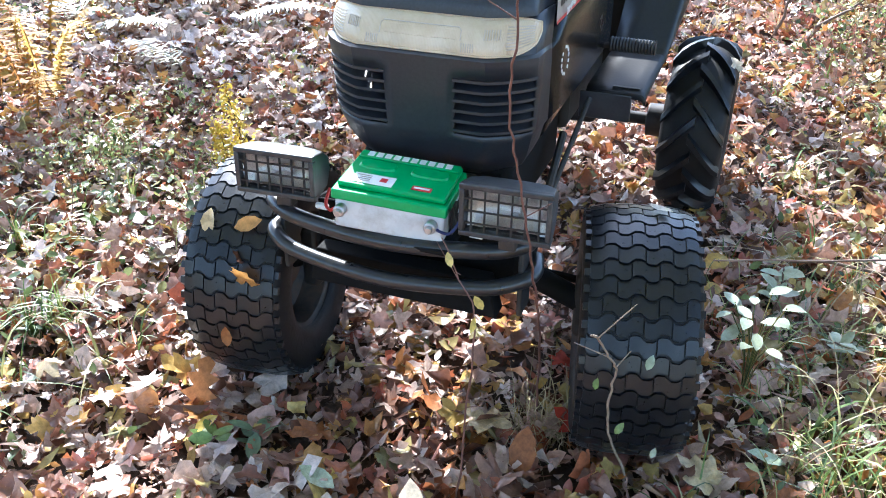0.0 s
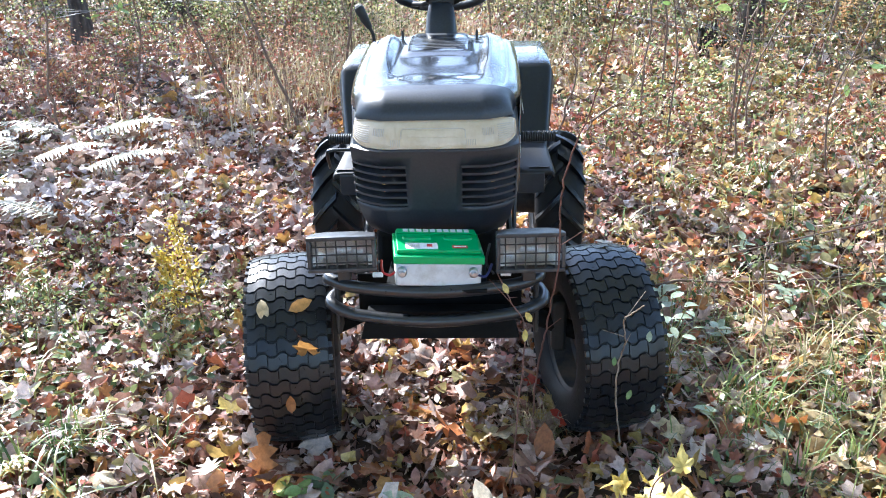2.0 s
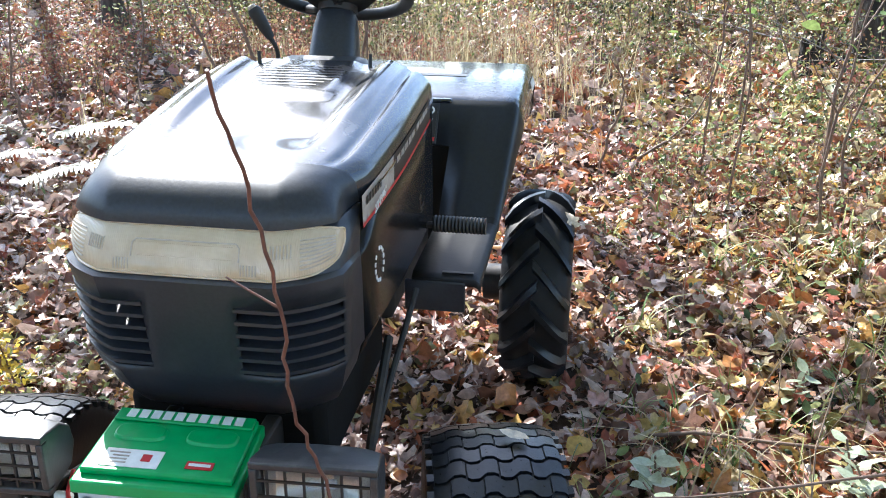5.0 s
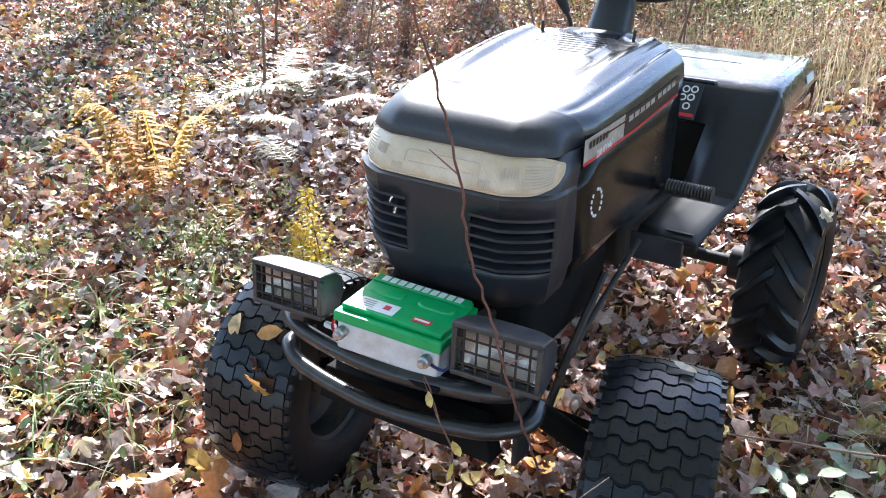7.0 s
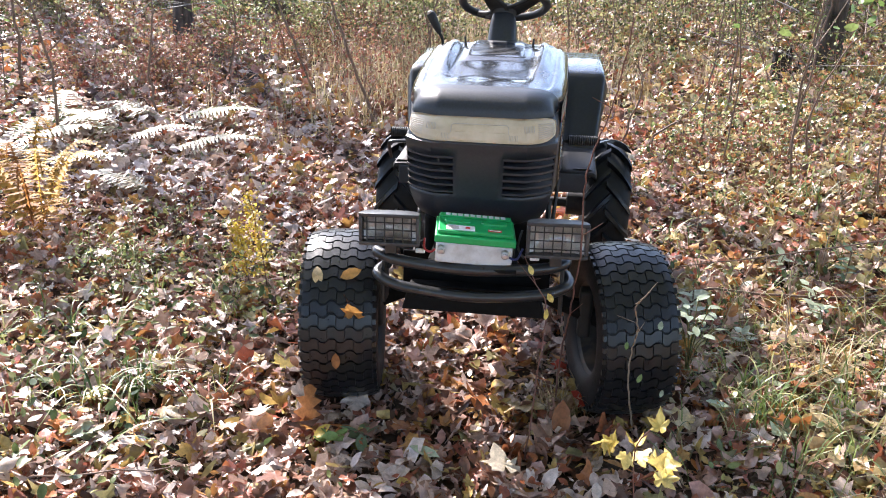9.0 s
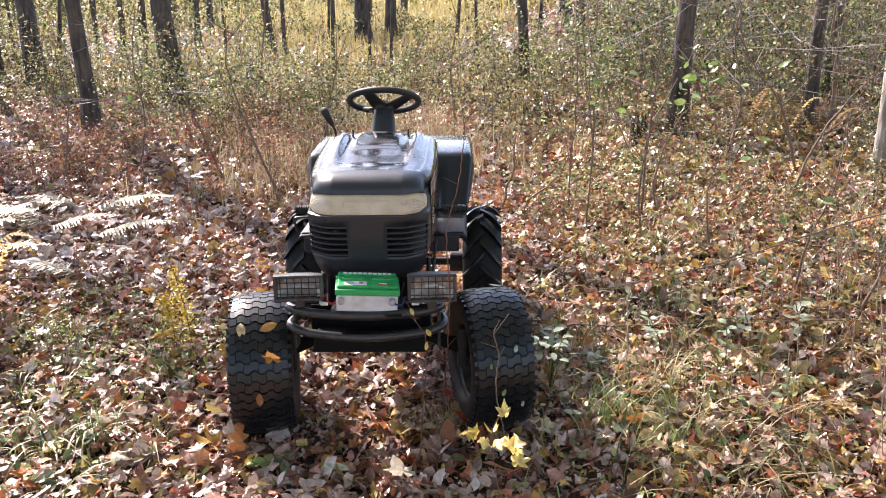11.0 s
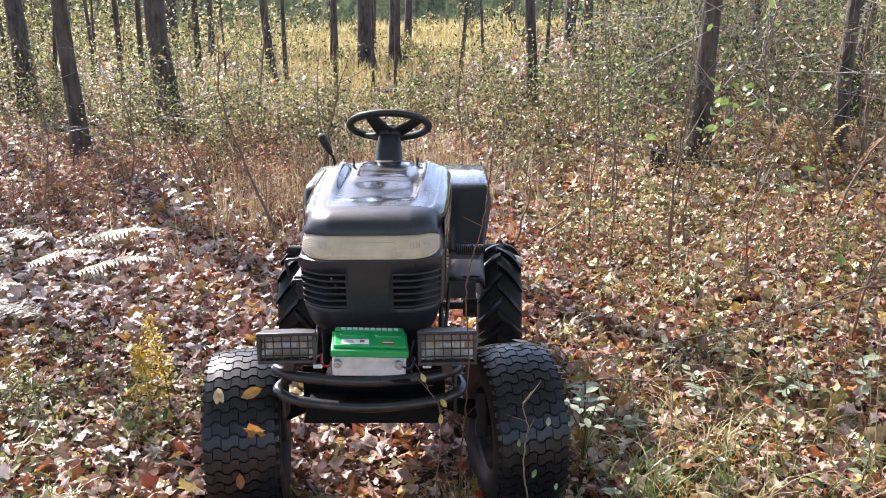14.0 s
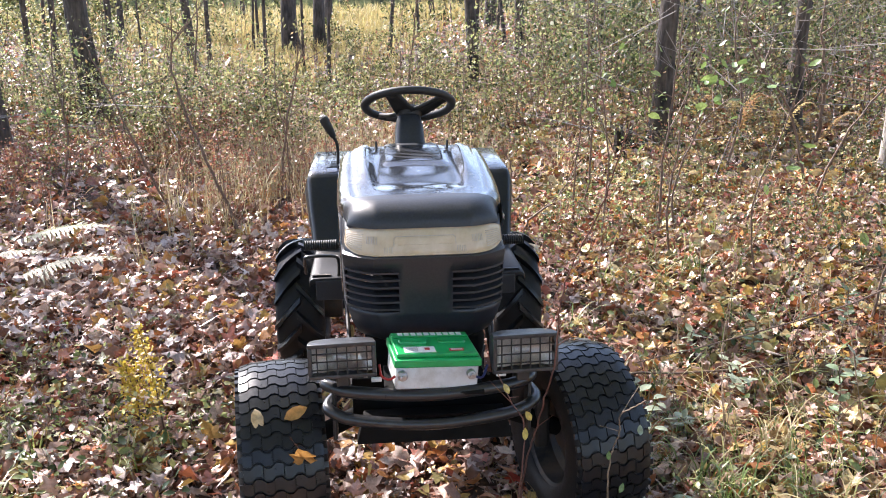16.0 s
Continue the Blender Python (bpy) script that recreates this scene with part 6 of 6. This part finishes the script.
def fern(x, y, yaws, length, seed, mat=None, rise=0.16, label="bleached pale dying fern spread over the leaves"):
    """Arching fronds, each one leaf: a midrib with toothed leaflets that grow out of it."""
    rng = np.random.default_rng(seed)
    root = empty("fern", pose(x, y, float(terrain(x, y))), label, "fern", "ferns")
    n = 22
    for yaw in yaws:
        ln = length * rng.uniform(0.8, 1.15)
        d = Vector((math.cos(yaw), math.sin(yaw), 0))
        e = Vector((-d.y, d.x, 0))
        up = rise * rng.uniform(0.7, 1.3) * (ln if rise < 0.3 else 1.0)
        mid = [d * (ln * t) + Vector((0, 0, 0.05 + up * math.sin(t * 2.2))) for t in (0.10 + 0.90 * i / n for i in range(n + 1))]
        verts = [p + e * s * 0.0018 for p in mid for s in (-1, 1)]
        faces = [(2 * i, 2 * i + 1, 2 * i + 3, 2 * i + 2) for i in range(n)]
        for i in range(1, n):
            t = i / n
            w = 0.32 * ln * (1 - t) ** 0.8 * min(1.0, 0.35 + t * 3) + 0.006
            gap = (mid[i + 1] - mid[i]).length
            for s in (-1, 1):
                way = (e * s + d * 0.38).normalized()
                droop = rng.normal(-0.10, 0.10)
                long = w * rng.uniform(0.75, 1.1) * (0.25 if rng.uniform() < 0.05 else 1.0)
                a, b = 2 * i + (s > 0), 2 * i + 2 + (s > 0)
                for k, (q, half) in enumerate(((0.16, 0.62), (0.30, 0.40), (0.48, 0.50), (0.60, 0.28), (0.78, 0.30), (0.88, 0.14), (1.0, 0.01))):
                    c = (mid[i] + mid[i + 1]) * 0.5 + way * (long * q) + Vector((0, 0, droop * long * q * q + rng.normal(0, 0.0012)))
                    verts += [c - d * gap * half * 0.95, c + d * gap * half * 0.95]
                    m = len(verts)
                    faces.append((a, b, m - 1, m - 2))
                    a, b = m - 2, m - 1
        me = bpy.data.meshes.new("frond")
        me.from_pydata([tuple(p) for p in verts], [], faces)
        for p in me.polygons:
            p.use_smooth = True
        me.materials.append(mat or M_FERN)
        fr = new("frond", me)
        fr.parent = root
    return root


for k, (x, y, yaws) in enumerate(((-2.9, 2.35, (0.05, 2.8)), (-2.65, 2.85, (0.2, 2.6)), (-2.25, 2.7, (0.15,)), (-3.2, 3.1, (0.2, -0.5, 2.0)), (-2.55, 3.4, (0.1, 3.0)), (-1.95, 1.95, (2.9,)), (-3.3, 2.6, (0.3, 1.6)))):
    fern(x, y, yaws, 0.62, 60 + k)
for k, (x, y, yaws) in enumerate(((-2.22, 1.3, (0.2, 2.8, 1.3, -0.9, 4.0)), (-2.45, 1.25, (3.1, 0.6, 2.0, 4.6)), (-2.2, 1.2, (-0.5, 2.4, 3.6, 5.2)), (-2.4, 1.5, (0.4, 1.7, 3.3)))):
    fern(x, y, yaws, 0.34, 90 + k, M_AMBER, 0.40, "amber-yellow fern turning brown in the undergrowth")
for k, (x, y, yaws) in enumerate(((3.2, 5.5, (0.3, 1.9, 3.4, 5.0)), (3.5, 5.3, (0.9, 2.6, 4.2, 5.6)), (3.0, 5.15, (0.1, 2.2, 4.4)), (3.75, 5.1, (1.3, 3.0, 5.3)))):
    fern(x, y, yaws, 0.42, 110 + k, M_BRACKEN, 0.42, "dry tan bracken standing in the thicket")


def herb(x, y, h, count, size, mat, label, seed, name="broadleaf_herb", kind="oval"):
    rng = np.random.default_rng(seed)
    root = empty(name, pose(x, y, float(terrain(x, y)) - 0.005), label, "plant")
    tip = Vector((rng.normal(0, 0.05), rng.normal(0, 0.05), h))
    part("stem", tube(bmesh.new(), smooth_path([(0, 0, 0), tip * 0.5 + Vector((0.012, 0.01, 0)), tip], 4), 0.0028, 6), M_TWIG, root)
    for k in range(count):
        t = 0.35 + 0.65 * (k + 0.5) / count
        a = k * 2.4 + rng.uniform(-0.3, 0.3)
        v, f = scatter(kind, np.array([[0, size * 0.9, 0]]), np.array([size]), np.zeros(1), np.zeros(1), np.zeros(1), rng, 0.25)
        lf = new("leaf", raw_mesh("leaf", v, f, mat))
        lf.parent = root
        lf.location = tip * t
        lf.rotation_euler = (rng.normal(0.15, 0.3), rng.normal(0, 0.25), a)
    return root




def spread_herb(x, y, h, count, wide, size, seed):
    """Several thin stalks that spread and hold their broad leaves nearly level."""
    rng = np.random.default_rng(seed)
    root = empty("broadleaf_herb", pose(x, y, float(terrain(x, y)) - 0.005), "pale green broad-leaved herb spreading beside the front wheel", "plant")
    for k in range(count):
        a, q = k * 2.4, math.sqrt((k + 0.5) / count)
        tip = Vector((wide * q * math.cos(a), wide * q * math.sin(a), h * rng.uniform(0.72, 1.06)))
        stalk = part("stem", tube(bmesh.new(), smooth_path([(0, 0, 0), (tip.x * 0.3, tip.y * 0.3, tip.z * 0.6), tip], 4), 0.0016, 5), M_HERB, root)
        v, f = scatter("oval", np.array([[0, size * 0.8, 0]]), np.array([size * rng.uniform(0.75, 1.2)]), np.zeros(1), np.zeros(1), np.zeros(1), rng, 0.3)
        lf = new("leaf", raw_mesh("leaf", v, f, M_BROAD))
        lf.parent = stalk
        lf.location = tip
        lf.rotation_euler = (rng.normal(-0.1, 0.25), rng.normal(0, 0.25), a - 1.57 + rng.normal(0, 0.4))
    return root


spread_herb(0.755, 0.51, 0.29, 16, 0.085, 0.029, 1)
herb(0.80, 0.90, 0.20, 8, 0.035, M_BROAD, "pale green broad-leaved herb in the grass", 2)
herb(-0.46, -0.06, 0.12, 7, 0.030, M_LEAF_GREEN, "small green seedling in front of the tyre", 3, "seedling")
herb(-0.29, -0.08, 0.07, 7, 0.036, M_SAGE, "small grey-green seedling among fallen leaves", 4, "seedling")
herb(-1.13, -0.15, 0.08, 9, 0.032, M_BROAD, "pale broad-leaved seedling among fallen leaves", 5, "seedling")
for k, (x, y, h) in enumerate(((1.30, 0.95, 0.20), (1.55, 0.62, 0.26), (1.75, 0.85, 0.24), (1.48, 1.25, 0.22), (1.20, 1.35, 0.16), (1.95, 1.35, 0.26), (1.05, 0.80, 0.14), (1.62, 0.18, 0.22))):
    herb(x, y, h, 9, 0.028, M_SAGE if k % 2 else M_BROAD, "thin green herb with oval leaves on the bank", 20 + k, "woodland_herb")
herb(1.35, 0.95, 0.22, 8, 0.036, M_BROAD, "pale green broad-leaved herb in the grass", 8)
herb(2.0, 0.9, 0.22, 8, 0.04, M_BROAD, "pale green broad-leaved herb in the grass", 9)


def twig(path, r, label, leaves=(), seed=1, mat=None):
    """A long bare twig rooted near the tractor, with single small leaves."""
    rng = np.random.default_rng(seed)
    p0 = Vector(path[0])
    root = empty("twig", Matrix.Translation(p0), label, "twig")
    pts = smooth_path([Vector(p) - p0 for p in path], 6)
    pts = [p + Vector((rng.normal(0, 0.0015), rng.normal(0, 0.0015), 0)) for p in pts]
    n = len(pts)
    part("stem", tube(bmesh.new(), pts, [r * (1 - 0.55 * k / n) for k in range(n)], 8), mat or M_TWIG_RED, root, angle=80)
    for k in range(3):
        i = int(rng.integers(n // 4, n - 2))
        a = rng.uniform(0, 6.28)
        d = Vector((math.cos(a), math.sin(a), rng.uniform(0.4, 1.2))) * rng.uniform(0.02, 0.07)
        part("side_twig", tube(bmesh.new(), [pts[i], pts[i] + d], [r * 0.45, r * 0.25], 6), mat or M_TWIG_RED, root)
    for (x, y, z, size, m) in leaves:
        v, f = scatter("oval", np.zeros((1, 3)), np.array([size]), np.zeros(1), np.zeros(1), np.zeros(1), rng, 0.25)
        lf = new("leaf", raw_mesh("leaf", v, f, m))
        lf.parent = root
        lf.location = Vector((x, y, z)) - p0
        lf.rotation_euler = (radians(60) + rng.normal(0, 0.3), rng.normal(0, 0.4), rng.normal(0, 0.5))
    return root


twig([(0.285, 0.245, 0), (0.295, 0.19, 0.25), (0.305, 0.11, 0.4), (0.314, 0.023, 0.55), (0.319, -0.066, 0.7), (0.314, -0.125, 0.85), (0.318, -0.21, 1.0), (0.353, -0.303, 1.15), (0.369, -0.381, 1.28), (0.375, -0.44, 1.37)], 0.0030, "long bare reddish twig standing before the bumper", seed=3)
twig([(0.535, 0.085, 0), (0.526, 0.075, 0.08), (0.500, 0.0, 0.22), (0.490, -0.02, 0.336), (0.498, -0.03, 0.42), (0.492, -0.09, 0.49), (0.474, -0.15, 0.577), (0.480, -0.22, 0.63), (0.489, -0.30, 0.69)], 0.0032, "thin pale twig leaning before the front tyre", ((0.47, -0.08, 0.42, 0.013, M_LEAF_GREEN), (0.52, -0.05, 0.30, 0.015, M_LEAF_GREEN), (0.56, -0.06, 0.48, 0.016, M_BROAD), (0.59, -0.04, 0.25, 0.012, M_BROAD)), 5, M_STALK)
twig([(0.20, -0.10, 0), (0.22, -0.10, 0.3), (0.235, -0.10, 0.52), (0.20, -0.095, 0.60), (0.165, -0.09, 0.68)], 0.0024, "thin twig with three lime-yellow leaves before the bumper", ((0.243, -0.105, 0.565, 0.017, M_LEAF_YELLOW), (0.235, -0.11, 0.515, 0.017, M_LEAF_YELLOW), (0.185, -0.105, 0.645, 0.015, M_LEAF_YELLOW)), 6)

twig([(2.63, 1.17, 0.70), (2.2, 0.86, 0.72), (1.8, 0.6, 0.70), (1.4, 0.38, 0.66), (0.96, 0.27, 0.60), (0.63, 0.23, 0.55)], 0.0042, "long thin bare branch lodged against a sapling beside the front tyre", seed=8, mat=M_TWIG)


def yellow_seedling():
    root = empty("maple_seedling", pose(0.50, -0.52, -0.01), "maple seedling with pale yellow drooping leaves before the front wheel", "plant")
    rng = np.random.default_rng(12)
    part("stem", tube(bmesh.new(), smooth_path([(0, 0, 0), (-0.02, -0.05, 0.2), (-0.05, -0.13, 0.46), (-0.025, -0.20, 0.58)], 5), 0.0015, 6), M_TWIG_RED, root)
    for k, (x, y, z) in enumerate(((-0.016, -0.214, 0.585), (-0.10, -0.10, 0.45), (-0.05, -0.13, 0.48), (-0.12, -0.12, 0.475), (0.0, -0.10, 0.41), (-0.03, -0.06, 0.40), (0.03, -0.07, 0.385), (-0.07, -0.16, 0.47), (0.02, -0.14, 0.44), (0.04, 0.0, 0.30))):
        v, f = scatter("maple", np.zeros((1, 3)), np.array([rng.uniform(0.028, 0.040)]), np.zeros(1), np.zeros(1), np.zeros(1), rng, 0.7)
        lf = new("leaf", raw_mesh("leaf", v, f, M_LEAF_YELLOW))
        lf.parent = root
        lf.location = (x, y, z)
        lf.rotation_euler = (rng.normal(0.2, 0.5), rng.normal(0, 0.4), rng.uniform(0, 6.28))


yellow_seedling()


# ---- single fallen leaves ----
def fallen(x, y, z, size, mat, label, kind="maple", rot=(0, 0, 0), seed=1, curl=0.2, turn=0.0):
    rng = np.random.default_rng(seed)
    v, f = scatter(kind, np.zeros((1, 3)), np.array([size]), np.full(1, turn), np.zeros(1), np.zeros(1), rng, curl)
    ob = new("fallen_leaf", raw_mesh("fallen_leaf", v, f, mat))
    ob.location, ob.rotation_euler = (x, y, z), [radians(a) for a in rot]
    return tagged(ob, label, "leaf", "loose leaves")


ON = "leaf stuck to the front tyre"
fallen(-0.406, -0.022, 0.258, 0.028, M_LEAF_ORANGE, "orange-yellow oval " + ON, "oval", (85, 0, 8), 1)
fallen(-0.355, 0.006, 0.413, 0.046, M_LEAF_ORANGE, "orange-brown maple " + ON, "maple", (63, 6, 170), 2, curl=0.05)
fallen(-0.380, 0.034, 0.445, 0.026, M_LEAF, "brown maple " + ON, "maple", (62, -10, 120), 7)
fallen(-0.482, 0.075, 0.502, 0.034, M_LEAF_TAN, "pale yellow-green oval " + ON, "oval", (50, 0, 5), 3, turn=0.2)
fallen(-0.376, 0.078, 0.514, 0.036, M_LEAF_ORANGE, "tan-yellow oval " + ON, "oval", (50, 0, 3), 4, turn=-1.15)
fallen(-0.667, 0.244, 0.070, 0.052, M_LEAF_YELLOW, "bright yellow leaf on the litter", "maple", (15, 12, 60), 6)
fallen(-0.64, 0.27, 0.075, 0.030, M_LEAF_ORANGE, "small orange leaf on the litter", "oval", (20, 0, 40), 8)
fallen(-0.97, -0.07, 0.06, 0.060, M_LEAF_TAN, "pale yellow curled leaf on the litter", "maple", (12, 8, 250), 5, curl=0.5)
fallen(-0.65, -0.07, 0.07, 0.085, M_LEAF_PALE, "bleached pale oak leaf on the litter", "oak", (20, 10, 200), 21)
fallen(-0.50, -0.04, 0.08, 0.085, M_LEAF_RUST, "rust-brown oak leaf standing against the tyre", "oak", (55, 14, 20), 22)
fallen(-0.47, -0.09, 0.05, 0.045, M_LEAF_ORANGE, "orange maple leaf on the litter", "maple", (25, 10, 100), 23)
fallen(-0.43, -0.12, 0.06, 0.034, M_LEAF_YELLOW, "small yellow leaf on the litter", "oval", (25, 10, -40), 24)
fallen(-0.17, -0.05, 0.06, 0.070, M_LEAF_RUST, "brown maple leaf in the tractor's shade", "maple", (20, 5, 140), 25)
fallen(-0.14, -0.14, 0.06, 0.055, M_LEAF_ORANGE, "orange maple leaf in the tractor's shade", "maple", (15, -8, 20), 26)
fallen(-0.10, -0.18, 0.06, 0.050, M_LEAF_SAGE, "pale green leaf in the tractor's shade", "oval", (10, 5, 80), 27)
fallen(0.305, 0.05, 0.075, 0.062, M_LEAF_RUST, "rust-orange leaf standing on the litter", "oval", (66, 6, 8), 9)
fallen(0.39, 0.20, 0.06, 0.055, M_LEAF_RED, "dark red leaf beside the tyre", "maple", (18, -10, 80), 11)
fallen(0.18, 0.15, 0.06, 0.075, M_LEAF_TAN, "pale tan maple leaf under the bumper", "maple", (12, 6, 190), 28)
fallen(0.30, 0.42, 0.06, 0.035, M_LEAF_RED, "bright red leaf under the bumper", "maple", (20, 10, 20), 10)
fallen(1.12, 0.37, 0.10, 0.085, M_LEAF_RUST, "tan-orange maple leaf on the grass", "maple", (25, 10, 150), 18)
fallen(1.10, 0.26, 0.07, 0.050, M_LEAF_YELLOW, "yellow leaf on the grass", "oval", (30, 0, 60), 29)
fallen(1.13, 0.13, 0.07, 0.085, M_LEAF_TAN, "golden tan maple leaf on the litter", "maple", (15, -10, 10), 19)
fallen(1.03, 0.14, 0.08, 0.070, M_LEAF_ORANGE, "orange maple leaf on the litter", "maple", (35, -20, 200), 30)
fallen(0.82, 0.23, 0.07, 0.046, M_LEAF_SAGE, "pale green oval leaf on the litter", "oval", (15, 5, 100), 31)
fallen(1.00, 0.10, 0.06, 0.060, M_LEAF_SAGE, "pale green leaf on the litter", "maple", (10, 5, 40), 32)
fallen(0.70, 0.13, 0.06, 0.070, M_LEAF_TAN, "tan maple leaf beside the tyre", "maple", (15, -5, 60), 33)
fallen(0.86, 0.12, 0.06, 0.055, M_LEAF_RUST, "brown maple leaf on the litter", "maple", (20, 12, 310), 34)
fallen(0.14, -0.20, 0.06, 0.070, M_LEAF_PALE, "pale maple leaf on the litter", "maple", (8, 10, 30), 16)
fallen(0.50, 0.36, 0.578, 0.03, M_LEAF_PALE, "pale curled leaf lying on the front tyre", "oval", (0, 8, 70), 12)
fallen(0.569, 1.50, 0.555, 0.04, M_LEAF_PALE, "pale dry leaf on the rear tyre", "maple", (40, 20, 30), 13)
fallen(-0.50, -0.35, 0.05, 0.055, M_LEAF, "brown maple leaf on the litter", "maple", (15, 10, 130), 14)
fallen(-0.35, -0.75, 0.05, 0.05, M_LEAF_YELLOW, "yellow leaf on the litter", "oval", (5, 10, 130), 17)
fallen(0.12, 0.42, 0.06, 0.05, M_LEAF_ORANGE, "orange leaf under the tractor", "maple", (20, 10, 100), 20)

# leaves of the litter nearest the path, one by one, lying on the ground
LEAF_MESHES = []
for k in range(8):
    rng = np.random.default_rng(200 + k)
    v, f = scatter("maple" if k < 5 else "oval", np.zeros((1, 3)), np.array([0.052 if k < 5 else 0.036]), np.zeros(1), np.zeros(1), np.zeros(1), rng, 0.5)
    LEAF_MESHES.append(raw_mesh("leaf", v, f, M_LEAF))
rng = random.Random(9)
for k in range(290):
    x, y = rng.uniform(-1.2, 1.3), rng.uniform(-1.05, 0.85)
    if abs(abs(x + 0.02) - 0.45) < 0.14 and 0.0 < y < 0.6:
        continue
    lf = new("leaf", LEAF_MESHES[rng.randrange(8)])
    lf.parent = GROUND
    lf.location = (x, y, float(terrain(x, y)) + rng.uniform(0.03, 0.06))
    lf.rotation_euler = (rng.gauss(0, 0.3), rng.gauss(0, 0.3), rng.uniform(0, 6.28))
    s = rng.uniform(0.7, 1.3)
    lf.scale = (s, s, s)

# ---- stump, sticks and the far wood ----
def stump(x, y, h, r, seed):
    """A broken, rotten stub with a splintered rim and spreading roots."""
    rng = np.random.default_rng(seed)
    n = 26
    spike = rng.uniform(0.45, 1.0, n)
    rows = []
    for k in range(8):
        t = k / 7
        row = []
        for i in range(n + 1):
            a = 2 * math.pi * i / n
            rr = r * (1 + 1.3 * (1 - t) ** 4 * (1 + 0.6 * math.sin(3 * a + seed)) + 0.2 * math.sin(4 * a + seed) + 0.10 * math.sin(9 * a))
            row.append((rr * math.cos(a), rr * math.sin(a), -0.05 + (h * spike[i % n] + 0.05) * t ** 1.2))
        rows.append(row)
    rows.append([(p[0] * 0.45, p[1] * 0.45, h * 0.30) for p in rows[-1]])
    bm = sheet(bmesh.new(), rows)
    bmesh.ops.remove_doubles(bm, verts=bm.verts, dist=0.0005)
    ob = part("stump", bm, M_ROT, None, angle=40)
    ob.location = (x, y, float(terrain(x, y)))
    return tagged(ob, "black rotten tree stub with a splintered rim", "stump")


M_ROT = bark("rotten_wood", (0.008, 0.007, 0.006), (0.045, 0.035, 0.028))
stump(2.08, 5.25, 0.30, 0.07, 1)
stump(2.26, 5.32, 0.16, 0.06, 2)


def stick(a, b, r, seed):
    rng = np.random.default_rng(seed)
    a, b = Vector((*a, float(terrain(*a)) + 0.03)), Vector((*b, float(terrain(*b)) + 0.05))
    pts = [a.lerp(b, k / 8) + Vector((rng.normal(0, 0.012), rng.normal(0, 0.012), rng.normal(0, 0.012) + 0.02)) for k in range(9)]
    ob = part("stick", tube(bmesh.new(), [p - a for p in pts], [r * (1 - 0.06 * k) for k in range(9)], 7), M_TWIG, None, angle=80)
    ob.location = a
    return tagged(ob, "thin dead stick lying on the leaves", "stick", "fallen sticks")


for k, row in enumerate((((0.75, 1.15), (2.3, 1.05), 0.006), ((1.2, -0.5), (1.7, 0.1), 0.005), ((-1.4, -0.5), (-0.8, -0.35), 0.004), ((-0.5, -0.62), (-0.15, -0.55), 0.006), ((2.4, 2.2), (3.4, 1.7), 0.008), ((1.8, 4.4), (3.2, 4.7), 0.012), ((-2.9, 2.0), (-2.2, 1.9), 0.007), ((0.1, -1.1), (0.45, -0.9), 0.003))):
    stick(*row, 30 + k)


def far_backdrop():
    bm = bmesh.new()
    n = 120
    low, mid, top = [], [], []
    for i in range(n + 1):
        a = 2 * math.pi * i / n
        r = 75 + 6 * math.sin(5 * a)
        h = 7.0 + 1.6 * math.sin(9 * a) + 1.2 * math.sin(23 * a + 1) + 0.8 * math.sin(51 * a)
        x, y = r * math.sin(a), r * math.cos(a)
        low.append((x, y, -2.0))
        mid.append((x, y, h * 0.6))
        top.append((x * 1.03, y * 1.03, h))
    sheet(bm, [low, mid, top])
    return tagged(part("backdrop", bm, M_FAR, angle=180), "distant yellow-green autumn wood", "backdrop", kind="structure")


far_backdrop()
